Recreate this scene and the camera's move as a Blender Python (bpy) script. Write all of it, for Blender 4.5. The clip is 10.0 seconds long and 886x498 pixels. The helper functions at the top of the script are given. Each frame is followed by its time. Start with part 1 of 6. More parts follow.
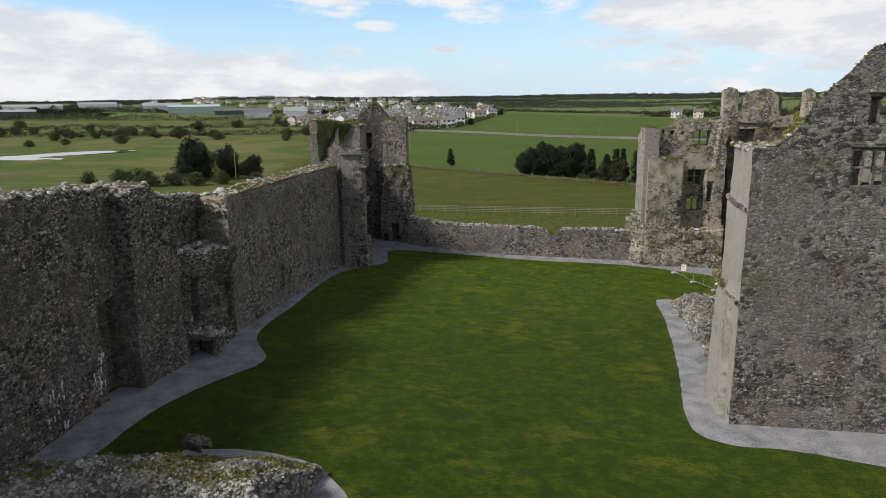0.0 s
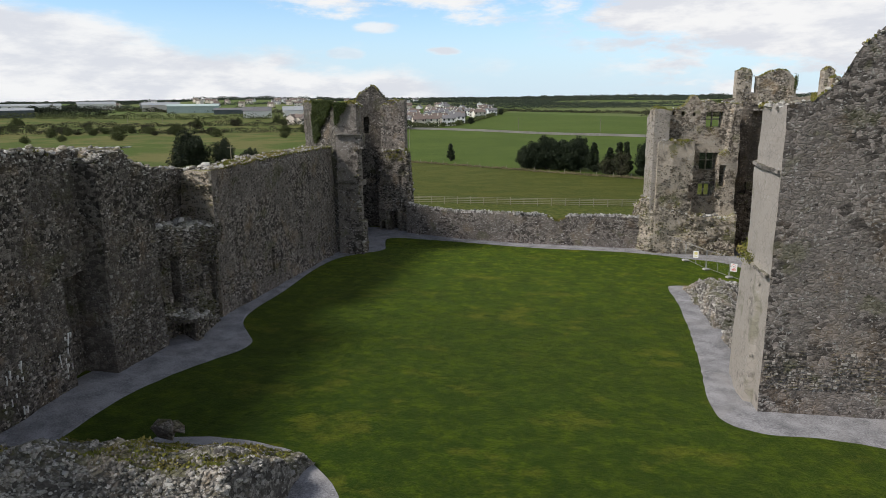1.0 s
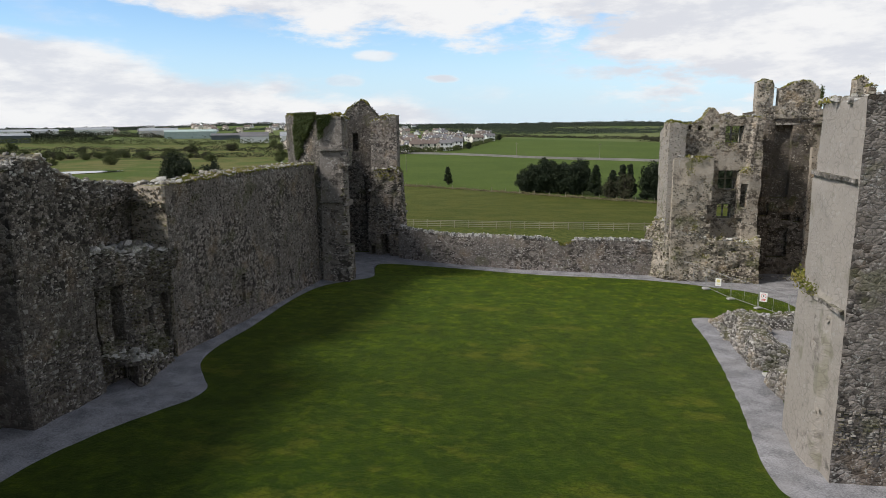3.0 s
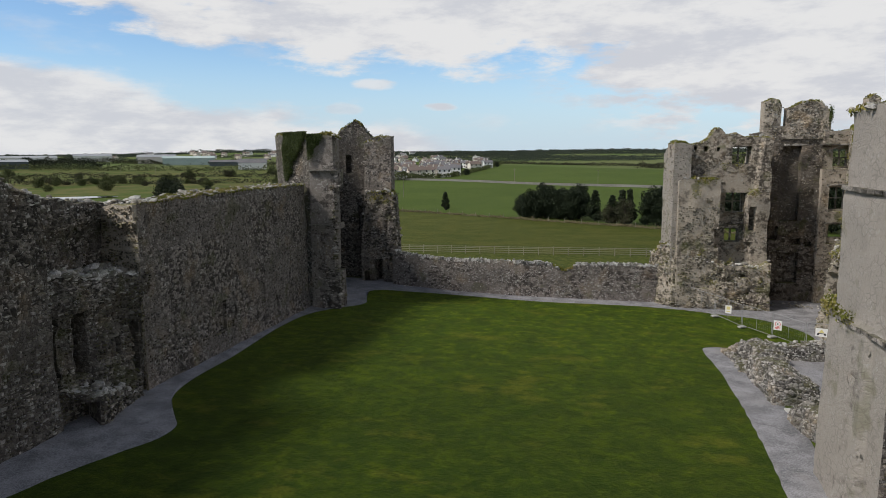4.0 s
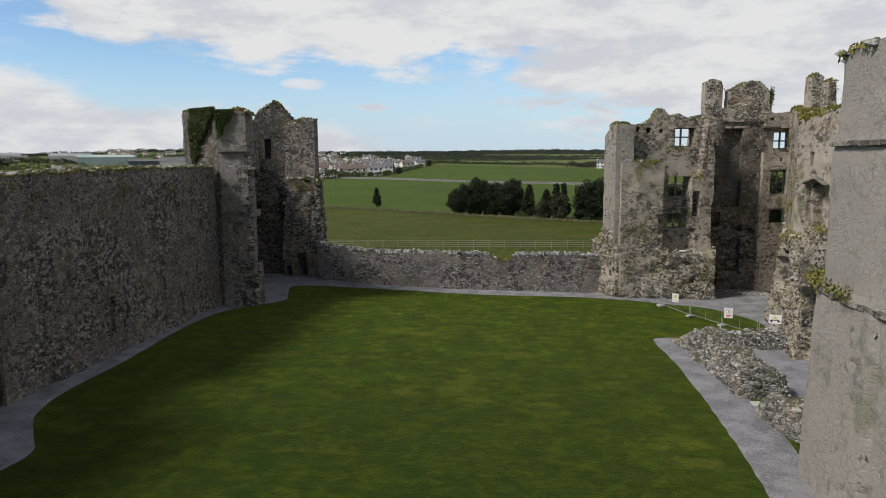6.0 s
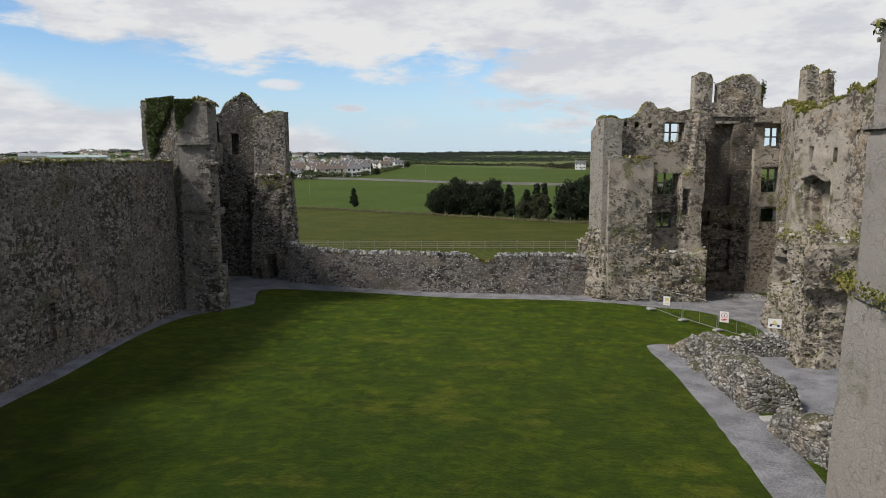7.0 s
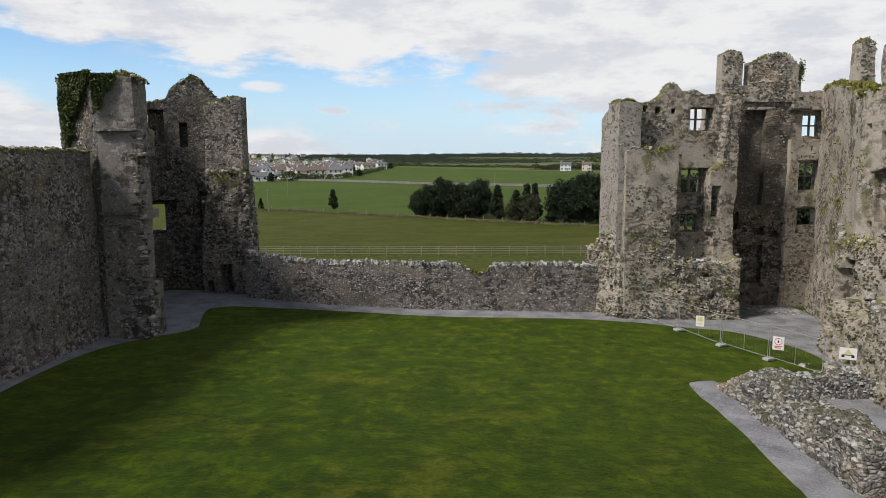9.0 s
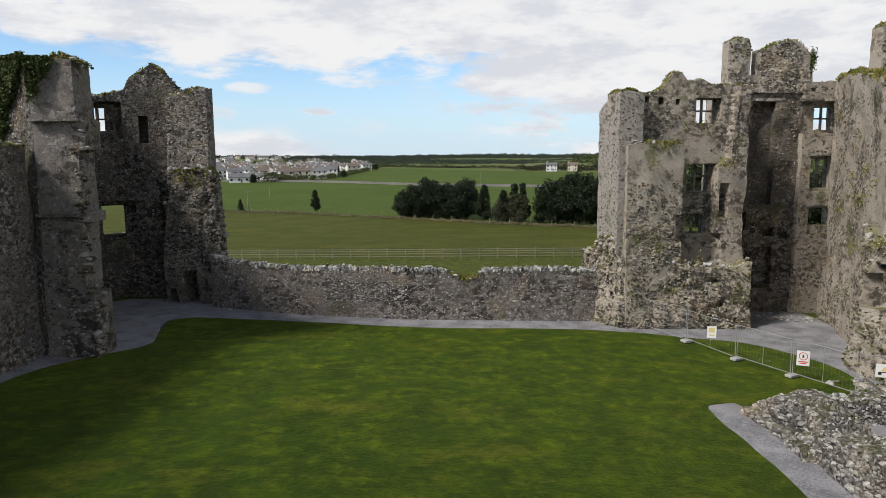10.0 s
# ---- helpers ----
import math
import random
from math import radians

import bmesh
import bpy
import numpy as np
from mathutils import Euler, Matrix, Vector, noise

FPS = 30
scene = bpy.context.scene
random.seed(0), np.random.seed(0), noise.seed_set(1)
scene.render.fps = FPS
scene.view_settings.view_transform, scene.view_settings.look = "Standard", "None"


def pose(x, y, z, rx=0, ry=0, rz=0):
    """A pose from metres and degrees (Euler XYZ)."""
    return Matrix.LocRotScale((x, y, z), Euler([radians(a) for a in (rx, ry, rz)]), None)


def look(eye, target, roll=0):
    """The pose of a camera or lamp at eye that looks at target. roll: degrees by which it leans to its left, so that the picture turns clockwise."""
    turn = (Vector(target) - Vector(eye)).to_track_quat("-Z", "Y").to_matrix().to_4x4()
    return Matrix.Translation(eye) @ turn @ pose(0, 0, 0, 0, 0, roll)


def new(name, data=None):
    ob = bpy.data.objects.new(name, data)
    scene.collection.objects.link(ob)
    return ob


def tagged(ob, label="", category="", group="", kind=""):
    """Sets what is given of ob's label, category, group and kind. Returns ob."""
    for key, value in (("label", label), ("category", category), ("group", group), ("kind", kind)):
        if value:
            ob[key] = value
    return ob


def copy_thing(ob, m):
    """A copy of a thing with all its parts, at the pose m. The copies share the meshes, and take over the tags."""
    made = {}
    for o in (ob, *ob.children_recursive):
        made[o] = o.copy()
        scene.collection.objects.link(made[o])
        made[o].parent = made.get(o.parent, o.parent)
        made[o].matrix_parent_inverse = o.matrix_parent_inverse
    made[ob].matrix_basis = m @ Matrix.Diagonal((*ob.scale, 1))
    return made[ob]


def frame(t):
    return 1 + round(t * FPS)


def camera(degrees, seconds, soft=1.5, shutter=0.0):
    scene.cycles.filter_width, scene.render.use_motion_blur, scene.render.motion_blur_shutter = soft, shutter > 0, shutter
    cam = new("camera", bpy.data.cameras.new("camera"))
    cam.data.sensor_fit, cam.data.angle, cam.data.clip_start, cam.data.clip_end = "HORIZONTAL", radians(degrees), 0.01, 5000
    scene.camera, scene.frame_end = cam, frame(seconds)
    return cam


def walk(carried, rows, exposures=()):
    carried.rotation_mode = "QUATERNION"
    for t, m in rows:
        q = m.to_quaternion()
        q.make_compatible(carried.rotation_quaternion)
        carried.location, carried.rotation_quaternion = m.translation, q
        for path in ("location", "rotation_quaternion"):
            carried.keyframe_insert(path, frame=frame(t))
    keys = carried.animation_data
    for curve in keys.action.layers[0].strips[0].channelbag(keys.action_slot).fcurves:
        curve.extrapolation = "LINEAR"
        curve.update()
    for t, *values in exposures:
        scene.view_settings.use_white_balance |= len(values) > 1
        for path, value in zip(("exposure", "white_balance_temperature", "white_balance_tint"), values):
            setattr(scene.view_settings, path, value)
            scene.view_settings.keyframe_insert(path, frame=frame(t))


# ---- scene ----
cam = camera(67.0, 10.0, soft=0.8)
PATH = [
    (0, (1.669, -1.053, 18.103), (1.544, 0.895, 17.663), -0.7),
    (0.5, (1.531, 0.314, 16.872), (1.406, 2.262, 16.436), -0.7),
    (1, (1.427, 1.877, 15.765), (1.303, 3.825, 15.33), -0.6),
    (1.5, (1.426, 3.39, 15.399), (1.302, 5.338, 14.965), -0.7),
    (2, (1.466, 5.213, 14.993), (1.342, 7.162, 14.559), -0.7),
    (2.5, (1.444, 6.916, 14.537), (1.32, 8.87, 14.125), -0.6),
    (2.7, (1.354, 7.562, 14.532), (1.234, 9.518, 14.136), -0.6),
    (3.8, (1.381, 10.776, 13.861), (1.264, 12.753, 13.582), -0.5),
    (4, (1.415, 11.384, 13.76), (1.302, 13.361, 13.479), -0.5),
    (4.5, (1.412, 12.567, 13.34), (1.329, 14.546, 13.06), -0.5),
    (5, (1.497, 13.843, 12.827), (1.456, 15.823, 12.546), -0.5),
    (5.5, (1.556, 15.144, 12.432), (1.578, 17.125, 12.153), -0.5),
    (6, (1.464, 16.393, 12.031), (1.55, 18.371, 11.751), -0.4),
    (6.2, (1.533, 17.006, 11.867), (1.628, 18.984, 11.589), -0.4),
    (7.3, (1.644, 21.034, 11.385), (1.812, 23.007, 11.109), -0.3),
    (7.5, (1.627, 21.996, 11.286), (1.803, 23.969, 11.01), -0.4),
    (8, (1.841, 24.521, 11.013), (2.031, 26.493, 10.739), -0.4),
    (8.5, (2.095, 26.939, 10.871), (2.292, 28.91, 10.599), -0.4),
    (9, (2.261, 29.108, 10.712), (2.458, 31.08, 10.442), -0.3),
    (9.5, (2.52, 31.439, 10.559), (2.719, 33.411, 10.291), -0.3),
    (10, (2.781, 33.41, 10.334), (3.02, 35.378, 10.067), -0.4),
]
walk(cam, [(t, look(eye, target, roll)) for t, eye, target, roll in PATH],
     [(0.0, 0.04), (2.6, 0.1), (4.2, -0.2), (6.2, -0.2), (8.0, -0.1), (9.5, -0.02), (10.0, 0.0)])

# ---- light ----
SUN_EL, SUN_FROM = 45.0, Vector((-0.915, -0.405, 0)).normalized()
sun_way = Vector((SUN_FROM.x * math.cos(radians(SUN_EL)), SUN_FROM.y * math.cos(radians(SUN_EL)), math.sin(radians(SUN_EL))))
sun = new("sun", bpy.data.lights.new("sun", "SUN"))
sun.data.energy, sun.data.angle, sun.data.color = 4.1, radians(13.0), (1.0, 0.945, 0.88)
sun.matrix_world = look((-200, -100, 250), Vector((-200, -100, 250)) - sun_way)
scene.view_settings.exposure = 0.0


class Nodes:
    """Short calls for node trees."""

    def __init__(self, tree):
        self.t = tree
        tree.nodes.clear()

    def n(self, kind, ins=None, **props):
        node = self.t.nodes.new(kind)
        if "operation" in props:
            node.operation = props["operation"]
        if "use_clamp" in props:
            node.use_clamp = props["use_clamp"]
        if "data_type" in props:
            node.data_type = props["data_type"]
        if "blend_type" in props:
            node.blend_type = props["blend_type"]
        if "feature" in props:
            node.feature = props["feature"]
        if "interpolation_type" in props:
            node.interpolation_type = props["interpolation_type"]
        for key, value in (ins or {}).items():
            self.put(node.inputs[key], value)
        return node

    def put(self, socket, value):
        if isinstance(value, bpy.types.NodeSocket):
            self.t.links.new(value, socket)
        elif isinstance(value, bpy.types.Node):
            self.t.links.new(value.outputs[0], socket)
        else:
            socket.default_value = value

    def math(self, op, a, b=0.0, c=None, clamp=False):
        node = self.n("ShaderNodeMath", {0: a, 1: b}, operation=op, use_clamp=clamp)
        if c is not None:
            self.put(node.inputs[2], c)
        return node.outputs[0]

    def mix(self, f, a, b, mode="MIX"):
        node = self.n("ShaderNodeMix", data_type="RGBA", blend_type=mode)
        self.put(node.inputs[0], f), self.put(node.inputs[6], a), self.put(node.inputs[7], b)
        return node.outputs[2]

    def step(self, v, lo, hi, a=0.0, b=1.0):
        return self.n("ShaderNodeMapRange", {0: v, 1: lo, 2: hi, 3: a, 4: b}, interpolation_type="SMOOTHSTEP").outputs[0]

    def noise(self, vec, scale, detail=3.0, rough=0.55, seed=0.0):
        if seed:
            vec = self.n("ShaderNodeVectorMath", {0: vec, 1: (seed, seed * 1.7, seed * 0.6)}, operation="ADD").outputs[0]
        return self.n("ShaderNodeTexNoise", {"Vector": vec, "Scale": scale, "Detail": detail, "Roughness": rough}).outputs[0]


def col(r, g, b):
    return (r, g, b, 1.0)


# sky: clear air with a cloud deck overhead and a low bank of cloud
world = bpy.data.worlds.new("world")
world.use_nodes = True
scene.world = world
k = Nodes(world.node_tree)
way = k.n("ShaderNodeTexCoord").outputs["Generated"]
sky = k.n("ShaderNodeTexSky")
sky.sky_type, sky.sun_disc, sky.sun_elevation = "NISHITA", False, radians(SUN_EL)
sky.sun_rotation = math.atan2(SUN_FROM.x, SUN_FROM.y) % (2 * math.pi)
sky.air_density, sky.dust_density, sky.ozone_density = 1.0, 0.0, 2.0
xyz = k.n("ShaderNodeSeparateXYZ", {0: way})
dx, dy, dz = xyz.outputs
flat = k.n("ShaderNodeCombineXYZ", {0: k.math("MULTIPLY", dx, 3.0), 1: k.math("MULTIPLY", dy, 3.0), 2: k.math("MULTIPLY", dz, 10.0)}).outputs[0]
puff = k.noise(flat, 1.3, 9.0, 0.6, 3.3)
fine = k.noise(flat, 4.4, 7.0, 0.62, 7.1)
# a deck whose near edge runs down to the right
front = k.math("SUBTRACT", dz, k.math("MULTIPLY_ADD", dx, -0.15, 0.112))
deck = k.math("ADD", k.math("MULTIPLY", front, 11.0), k.math("MULTIPLY_ADD", puff, 3.2, -1.6))
deck = k.step(k.math("ADD", deck, k.math("MULTIPLY_ADD", fine, 1.0, -0.5)), -0.12, 0.34)
gaps = k.math("ADD", k.step(k.noise(way, 2.6, 6.0, 0.55, 5.0), 0.5, 0.62), k.step(dz, 0.55, 0.30))
deck = k.math("MULTIPLY", deck, k.math("MINIMUM", gaps, 1.0))
# a low bank to the left, and broken heaps to the right
low = k.math("SUBTRACT", k.math("MULTIPLY_ADD", dx, -0.2, 0.012), dz)
bank = k.step(k.math("ADD", k.math("MULTIPLY", low, 20.0), k.math("MULTIPLY_ADD", puff, 3.0, -1.5)), -0.2, 0.45)
bank = k.math("MULTIPLY", bank, k.step(dx, 0.02, -0.12))
heap_c = k.step(k.noise(flat, 2.3, 8.0, 0.6, 13.0), 0.47, 0.6)
heap_c = k.math("MULTIPLY", heap_c, k.step(k.math("MULTIPLY_ADD", dz, 1.6, dx), 0.16, 0.34))


def tuft(cx, cz, rx, rz):
    """One small cloud standing alone in the clear air."""
    ux = k.math("DIVIDE", k.math("SUBTRACT", dx, cx), rx)
    uz = k.math("DIVIDE", k.math("SUBTRACT", dz, cz), rz)
    r = k.math("ADD", k.math("MULTIPLY", ux, ux), k.math("MULTIPLY", uz, uz))
    return k.math("MULTIPLY", k.step(k.math("ADD", r, k.math("MULTIPLY_ADD", fine, 2.6, -1.3)), 1.1, 0.2), k.step(dy, 0.0, 0.3))


white_tuft = k.math("MAXIMUM", k.math("MULTIPLY", tuft(-0.155, 0.1, 0.034, 0.009), 0.8), k.math("MULTIPLY", tuft(-0.2, 0.065, 0.03, 0.01), 0.5))
grey_tuft = tuft(-0.058, 0.068, 0.027, 0.0065)
wisp = k.math("MULTIPLY", k.step(k.noise(flat, 2.2, 6.0, 0.55, 11.0), 0.52, 0.74), 0.35)
cover = k.math("MAXIMUM", k.math("MAXIMUM", deck, k.math("MULTIPLY", heap_c, 0.92)), k.math("MAXIMUM", k.math("MULTIPLY", bank, 0.96), wisp))
cover = k.math("MAXIMUM", cover, k.math("MAXIMUM", white_tuft, k.math("MULTIPLY", grey_tuft, 0.9)))
shade = k.step(k.math("ADD", k.noise(flat, 2.6, 8.0, 0.62, 21.0), k.math("MULTIPLY_ADD", fine, 0.3, -0.15)), 0.36, 0.6)
shade = k.math("MULTIPLY", shade, k.math("SUBTRACT", 1.0, grey_tuft))
cloud = k.mix(shade, col(5.7, 5.85, 6.3), col(7.25, 7.25, 7.3))
air = k.mix(1.0, sky.outputs[0], col(1.02, 1.16, 1.3), "MULTIPLY")
air = k.mix(k.step(dz, 0.16, 0.0, 0.0, 0.85), air, col(4.5, 5.75, 7.1))
k.n("ShaderNodeOutputWorld", {0: k.n("ShaderNodeBackground", {0: k.mix(cover, air, cloud), 1: k.math("MULTIPLY", 0.122, k.step(dz, 0.25, 0.75, 1.0, 0.5))})})


# ---- materials ----
def material(name):
    m = bpy.data.materials.new(name)
    m.use_nodes = True
    k = Nodes(m.node_tree)
    at = k.n("ShaderNodeNewGeometry")
    return m, k, at.outputs["Position"], at


def finish(k, colour, rough=0.9, height=None, bump=0.5, dist=0.03, metal=0.0, spec=0.3, **more):
    ins = {"Base Color": colour, "Roughness": rough, "Metallic": metal, "Specular IOR Level": spec}
    ins.update(more)
    if height is not None:
        ins["Normal"] = k.n("ShaderNodeBump", {"Strength": bump, "Distance": dist, "Height": height})
    k.n("ShaderNodeOutputMaterial", {0: k.n("ShaderNodeBsdfPrincipled", ins)})


def greyer(c, keep=0.66):
    g = 0.3 * c[0] + 0.5 * c[1] + 0.2 * c[2]
    return tuple(g + (v - g) * keep for v in c)


def stone_material(name, light, dark, lichen=0.35, moss=0.5, stain=0.5, cells=4.2, island=False, plaster=0.0):
    """Weathered limestone rubble: blocks, mortar, stains, pale lichen, moss on ledges."""
    m, k, p, at = material(name)
    light, dark = greyer(light), greyer(dark)
    big = k.noise(p, 0.22, 4.0, 0.6, 2.0)
    mid = k.noise(p, 1.3, 5.0, 0.62, 5.0)
    fine = k.noise(p, 12.0, 5.0, 0.75, 9.0)
    streak_at = k.n("ShaderNodeVectorMath", {0: p, 1: (1.0, 1.0, 0.16)}, operation="MULTIPLY").outputs[0]
    streak = k.noise(streak_at, 1.6, 5.0, 0.6, 14.0)
    squash = k.n("ShaderNodeVectorMath", {0: p, 1: (1.0, 1.0, 1.5)}, operation="MULTIPLY").outputs[0]
    wob = k.n("ShaderNodeMix", {0: 0.12}, data_type="VECTOR")
    k.put(wob.inputs[4], squash), k.put(wob.inputs[5], k.n("ShaderNodeTexNoise", {"Vector": p, "Scale": 3.0}).outputs[1])
    cell = k.n("ShaderNodeTexVoronoi", {"Vector": wob.outputs[1], "Scale": cells}, feature="F1")
    edge = k.n("ShaderNodeTexVoronoi", {"Vector": wob.outputs[1], "Scale": cells}, feature="DISTANCE_TO_EDGE").outputs[0]
    block = k.n("ShaderNodeSeparateColor", {0: cell.outputs["Color"]}).outputs[0]
    if island:
        block = at.outputs["Random Per Island"]
        block = k.math("FRACT", k.math("ADD", block, k.n("ShaderNodeObjectInfo").outputs["Random"]))
    rows_at = k.n("ShaderNodeVectorMath", {0: p, 1: (0.35, 0.35, 2.6)}, operation="MULTIPLY").outputs[0]
    band = k.noise(rows_at, 1.5, 4.0, 0.65, 81.0)
    tone = k.math("ADD", k.math("MULTIPLY_ADD", band, 0.16, -0.08), k.math("MULTIPLY", block, 0.42))
    tone = k.math("ADD", tone, k.math("ADD", k.math("MULTIPLY", mid, 0.45), k.math("MULTIPLY", fine, 0.3)))
    crag = k.noise(p, 3.1, 6.0, 0.7, 91.0)
    tone = k.math("ADD", tone, k.math("MULTIPLY_ADD", crag, 0.7, -0.35))
    c = k.mix(k.step(tone, 0.43, 0.76), col(*[v * 0.72 for v in dark]), col(*[v * 1.2 for v in light]))
    c = k.mix(k.math("MULTIPLY", k.step(fine, 0.46, 0.62), 0.6), c, col(*[v * 0.5 for v in dark]))
    warm = tuple(v * f for v, f in zip(light, (1.02, 0.86, 0.66)))
    c = k.mix(k.math("MULTIPLY", k.step(k.noise(p, 0.55, 4.0, 0.6, 31.0), 0.5, 0.72), 0.55), c, col(*warm))
    c = k.mix(k.math("MULTIPLY", k.step(streak, 0.5, 0.72), stain), c, col(*[v * 0.36 for v in dark]))
    c = k.mix(k.math("MULTIPLY", k.step(k.math("ADD", k.math("MULTIPLY", big, 0.7), k.math("MULTIPLY", mid, 0.3)), 0.47, 0.6), stain * 1.1), c, col(*[v * 0.6 for v in dark]))
    if plaster:
        lo = 0.42 if plaster > 0.92 else 0.62
        coat = k.step(k.math("ADD", big, k.math("MULTIPLY", mid, 0.35)), lo, lo + 0.1)
        c = k.mix(k.math("MULTIPLY", coat, plaster), c, k.mix(fine, col(*[v * 0.9 for v in light]), col(*[min(v * 1.15, 0.6) for v in light])))
    spots = k.step(k.math("ADD", k.noise(p, 6.0, 4.0, 0.65, 41.0), k.math("MULTIPLY", k.noise(p, 0.7, 3.0, 0.6, 43.0), 0.35)), 0.755, 0.83)
    c = k.mix(k.math("MULTIPLY", spots, lichen), c, col(0.52, 0.51, 0.48))
    up = k.n("ShaderNodeSeparateXYZ", {0: at.outputs["True Normal"]}).outputs[2]
    green = k.math("MULTIPLY", k.step(up, 0.25, 0.8), k.step(k.noise(p, 0.8, 4.0, 0.65, 51.0), 0.36, 0.52))
    c = k.mix(k.math("MULTIPLY", green, moss), c, k.mix(fine, col(0.075, 0.09, 0.018), col(0.17, 0.15, 0.045)))
    wall_moss = k.step(k.math("ADD", k.noise(p, 0.5, 3.0, 0.55, 61.0), k.math("MULTIPLY", mid, 0.3)), 0.74, 0.84)
    c = k.mix(k.math("MULTIPLY", wall_moss, moss * 0.75), c, col(0.09, 0.10, 0.025))
    if island:
        pale = k.step(block, 0.86, 0.93)
        c = k.mix(k.math("MULTIPLY", pale, lichen * 0.8), c, col(0.46, 0.45, 0.42))
        h = k.math("ADD", k.math("MULTIPLY", fine, 0.6), mid)
    else:
        joint = k.math("MULTIPLY", k.step(edge, 0.01, 0.10, 1.0, 0.0), k.step(mid, 0.4, 0.6))
        c = k.mix(k.math("MULTIPLY", joint, 0.6 - 0.35 * min(plaster, 0.9)), c, col(*[v * 0.5 for v in dark]))
        rub = k.math("MULTIPLY", k.step(edge, 0.0, 0.2), 0.9 - min(plaster, 0.8))
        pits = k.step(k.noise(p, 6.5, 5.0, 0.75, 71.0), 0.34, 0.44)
        # shade of the hollows painted in: low pits also go dark in colour
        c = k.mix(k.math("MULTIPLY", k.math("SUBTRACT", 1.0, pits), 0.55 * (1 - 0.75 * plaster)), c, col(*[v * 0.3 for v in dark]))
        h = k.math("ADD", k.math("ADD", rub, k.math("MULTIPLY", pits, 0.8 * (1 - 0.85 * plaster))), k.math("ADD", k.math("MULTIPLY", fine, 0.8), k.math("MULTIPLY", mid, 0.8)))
    finish(k, c, 0.93, h, 0.9, 0.08, spec=0.2)
    return m


GREY, DEEP = (0.34, 0.288, 0.24), (0.105, 0.088, 0.073)
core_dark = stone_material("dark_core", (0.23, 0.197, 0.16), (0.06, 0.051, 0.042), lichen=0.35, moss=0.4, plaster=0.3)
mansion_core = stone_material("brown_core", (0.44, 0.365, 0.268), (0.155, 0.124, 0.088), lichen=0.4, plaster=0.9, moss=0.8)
mansion_face = stone_material("brown_facing", (0.48, 0.405, 0.3), (0.155, 0.126, 0.092), lichen=0.5, moss=0.8, island=True)
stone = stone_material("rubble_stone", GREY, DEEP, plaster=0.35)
facing = stone_material("facing_stone", (0.45, 0.388, 0.335), (0.088, 0.075, 0.064), lichen=0.5, stain=0.8, island=True)
grey_stone = stone_material("grey_field_stone", (0.52, 0.505, 0.48), (0.2, 0.19, 0.178), lichen=0.9, moss=0.2, stain=0.1, island=True)
wall_face = stone_material("field_wall_face", (0.45, 0.415, 0.375), (0.16, 0.142, 0.126), lichen=0.85, moss=0.2, stain=0.3, island=True)
low_face = stone_material("low_wall_face", (0.5, 0.46, 0.435), (0.12, 0.104, 0.096), lichen=0.9, moss=0.2, stain=0.3, island=True)
grey_core = stone_material("grey_core", (0.36, 0.335, 0.3), (0.14, 0.128, 0.112), lichen=0.6, moss=0.5, stain=0.3)
pale_rubble = stone_material("lichen_rubble", (0.56, 0.53, 0.49), (0.2, 0.178, 0.152), lichen=1.0, moss=0.35, stain=0.25, island=True)
gate_core = stone_material("gate_core", (0.265, 0.222, 0.19), (0.1, 0.083, 0.071), stain=0.3, lichen=0.45, plaster=0.5)
gate_face = stone_material("gate_facing", (0.33, 0.278, 0.238), (0.085, 0.071, 0.06), lichen=0.6, stain=0.4, island=True)
plastered = stone_material("old_render", (0.36, 0.315, 0.262), (0.19, 0.165, 0.135), lichen=0.25, moss=0.5, stain=0.5, cells=2.6, plaster=0.96)
pier_render = stone_material("stained_render", (0.25, 0.215, 0.182), (0.1, 0.085, 0.07), lichen=0.4, moss=0.5, stain=0.8, cells=2.6, plaster=0.7)
# brown damp stain plus the recess's shade, both put into the colour
damp_shade_render = stone_material("damp_shade_render", (0.27, 0.222, 0.168), (0.085, 0.066, 0.048), lichen=0.3, moss=0.7, stain=0.9, cells=2.6, plaster=0.4)
dressed = stone_material("dressed_stone", (0.35, 0.31, 0.26), (0.19, 0.165, 0.135), lichen=0.3, moss=0.3, stain=0.3, cells=1.2)


def leafy(name, a, b, c3=None, rough=0.75, trans=0.1):
    m, k, p, at = material(name)
    r = at.outputs["Random Per Island"]
    c = k.mix(r, col(*a), col(*b))
    if c3:
        c = k.mix(k.step(k.noise(p, 0.9, 3.0, 0.6, 4.0), 0.45, 0.62), c, col(*c3))
    finish(k, c, rough, spec=0.25)
    return m


moss_mat = leafy("moss_and_grass", (0.085, 0.10, 0.018), (0.19, 0.19, 0.04), (0.23, 0.2, 0.06), 0.95)
ivy_mat = leafy("ivy_leaves", (0.025, 0.042, 0.010), (0.08, 0.1, 0.025), None, 0.5)
evergreen = leafy("dark_evergreen", (0.008, 0.015, 0.007), (0.027, 0.038, 0.015), None, 0.7)
scrub = leafy("bare_scrub", (0.034, 0.035, 0.02), (0.064, 0.06, 0.034), (0.045, 0.052, 0.022), 0.85)
olive = leafy("olive_shrub", (0.05, 0.065, 0.022), (0.095, 0.11, 0.038), None, 0.8)
straw = leafy("dead_grass", (0.12, 0.105, 0.055), (0.24, 0.2, 0.115), None, 0.9)
far_wood = leafy("far_woods", (0.03, 0.044, 0.032), (0.062, 0.074, 0.056), (0.05, 0.066, 0.04), 0.9)
bark = stone_material("bark", (0.12, 0.09, 0.06), (0.05, 0.04, 0.03), lichen=0.1, cells=8.0)


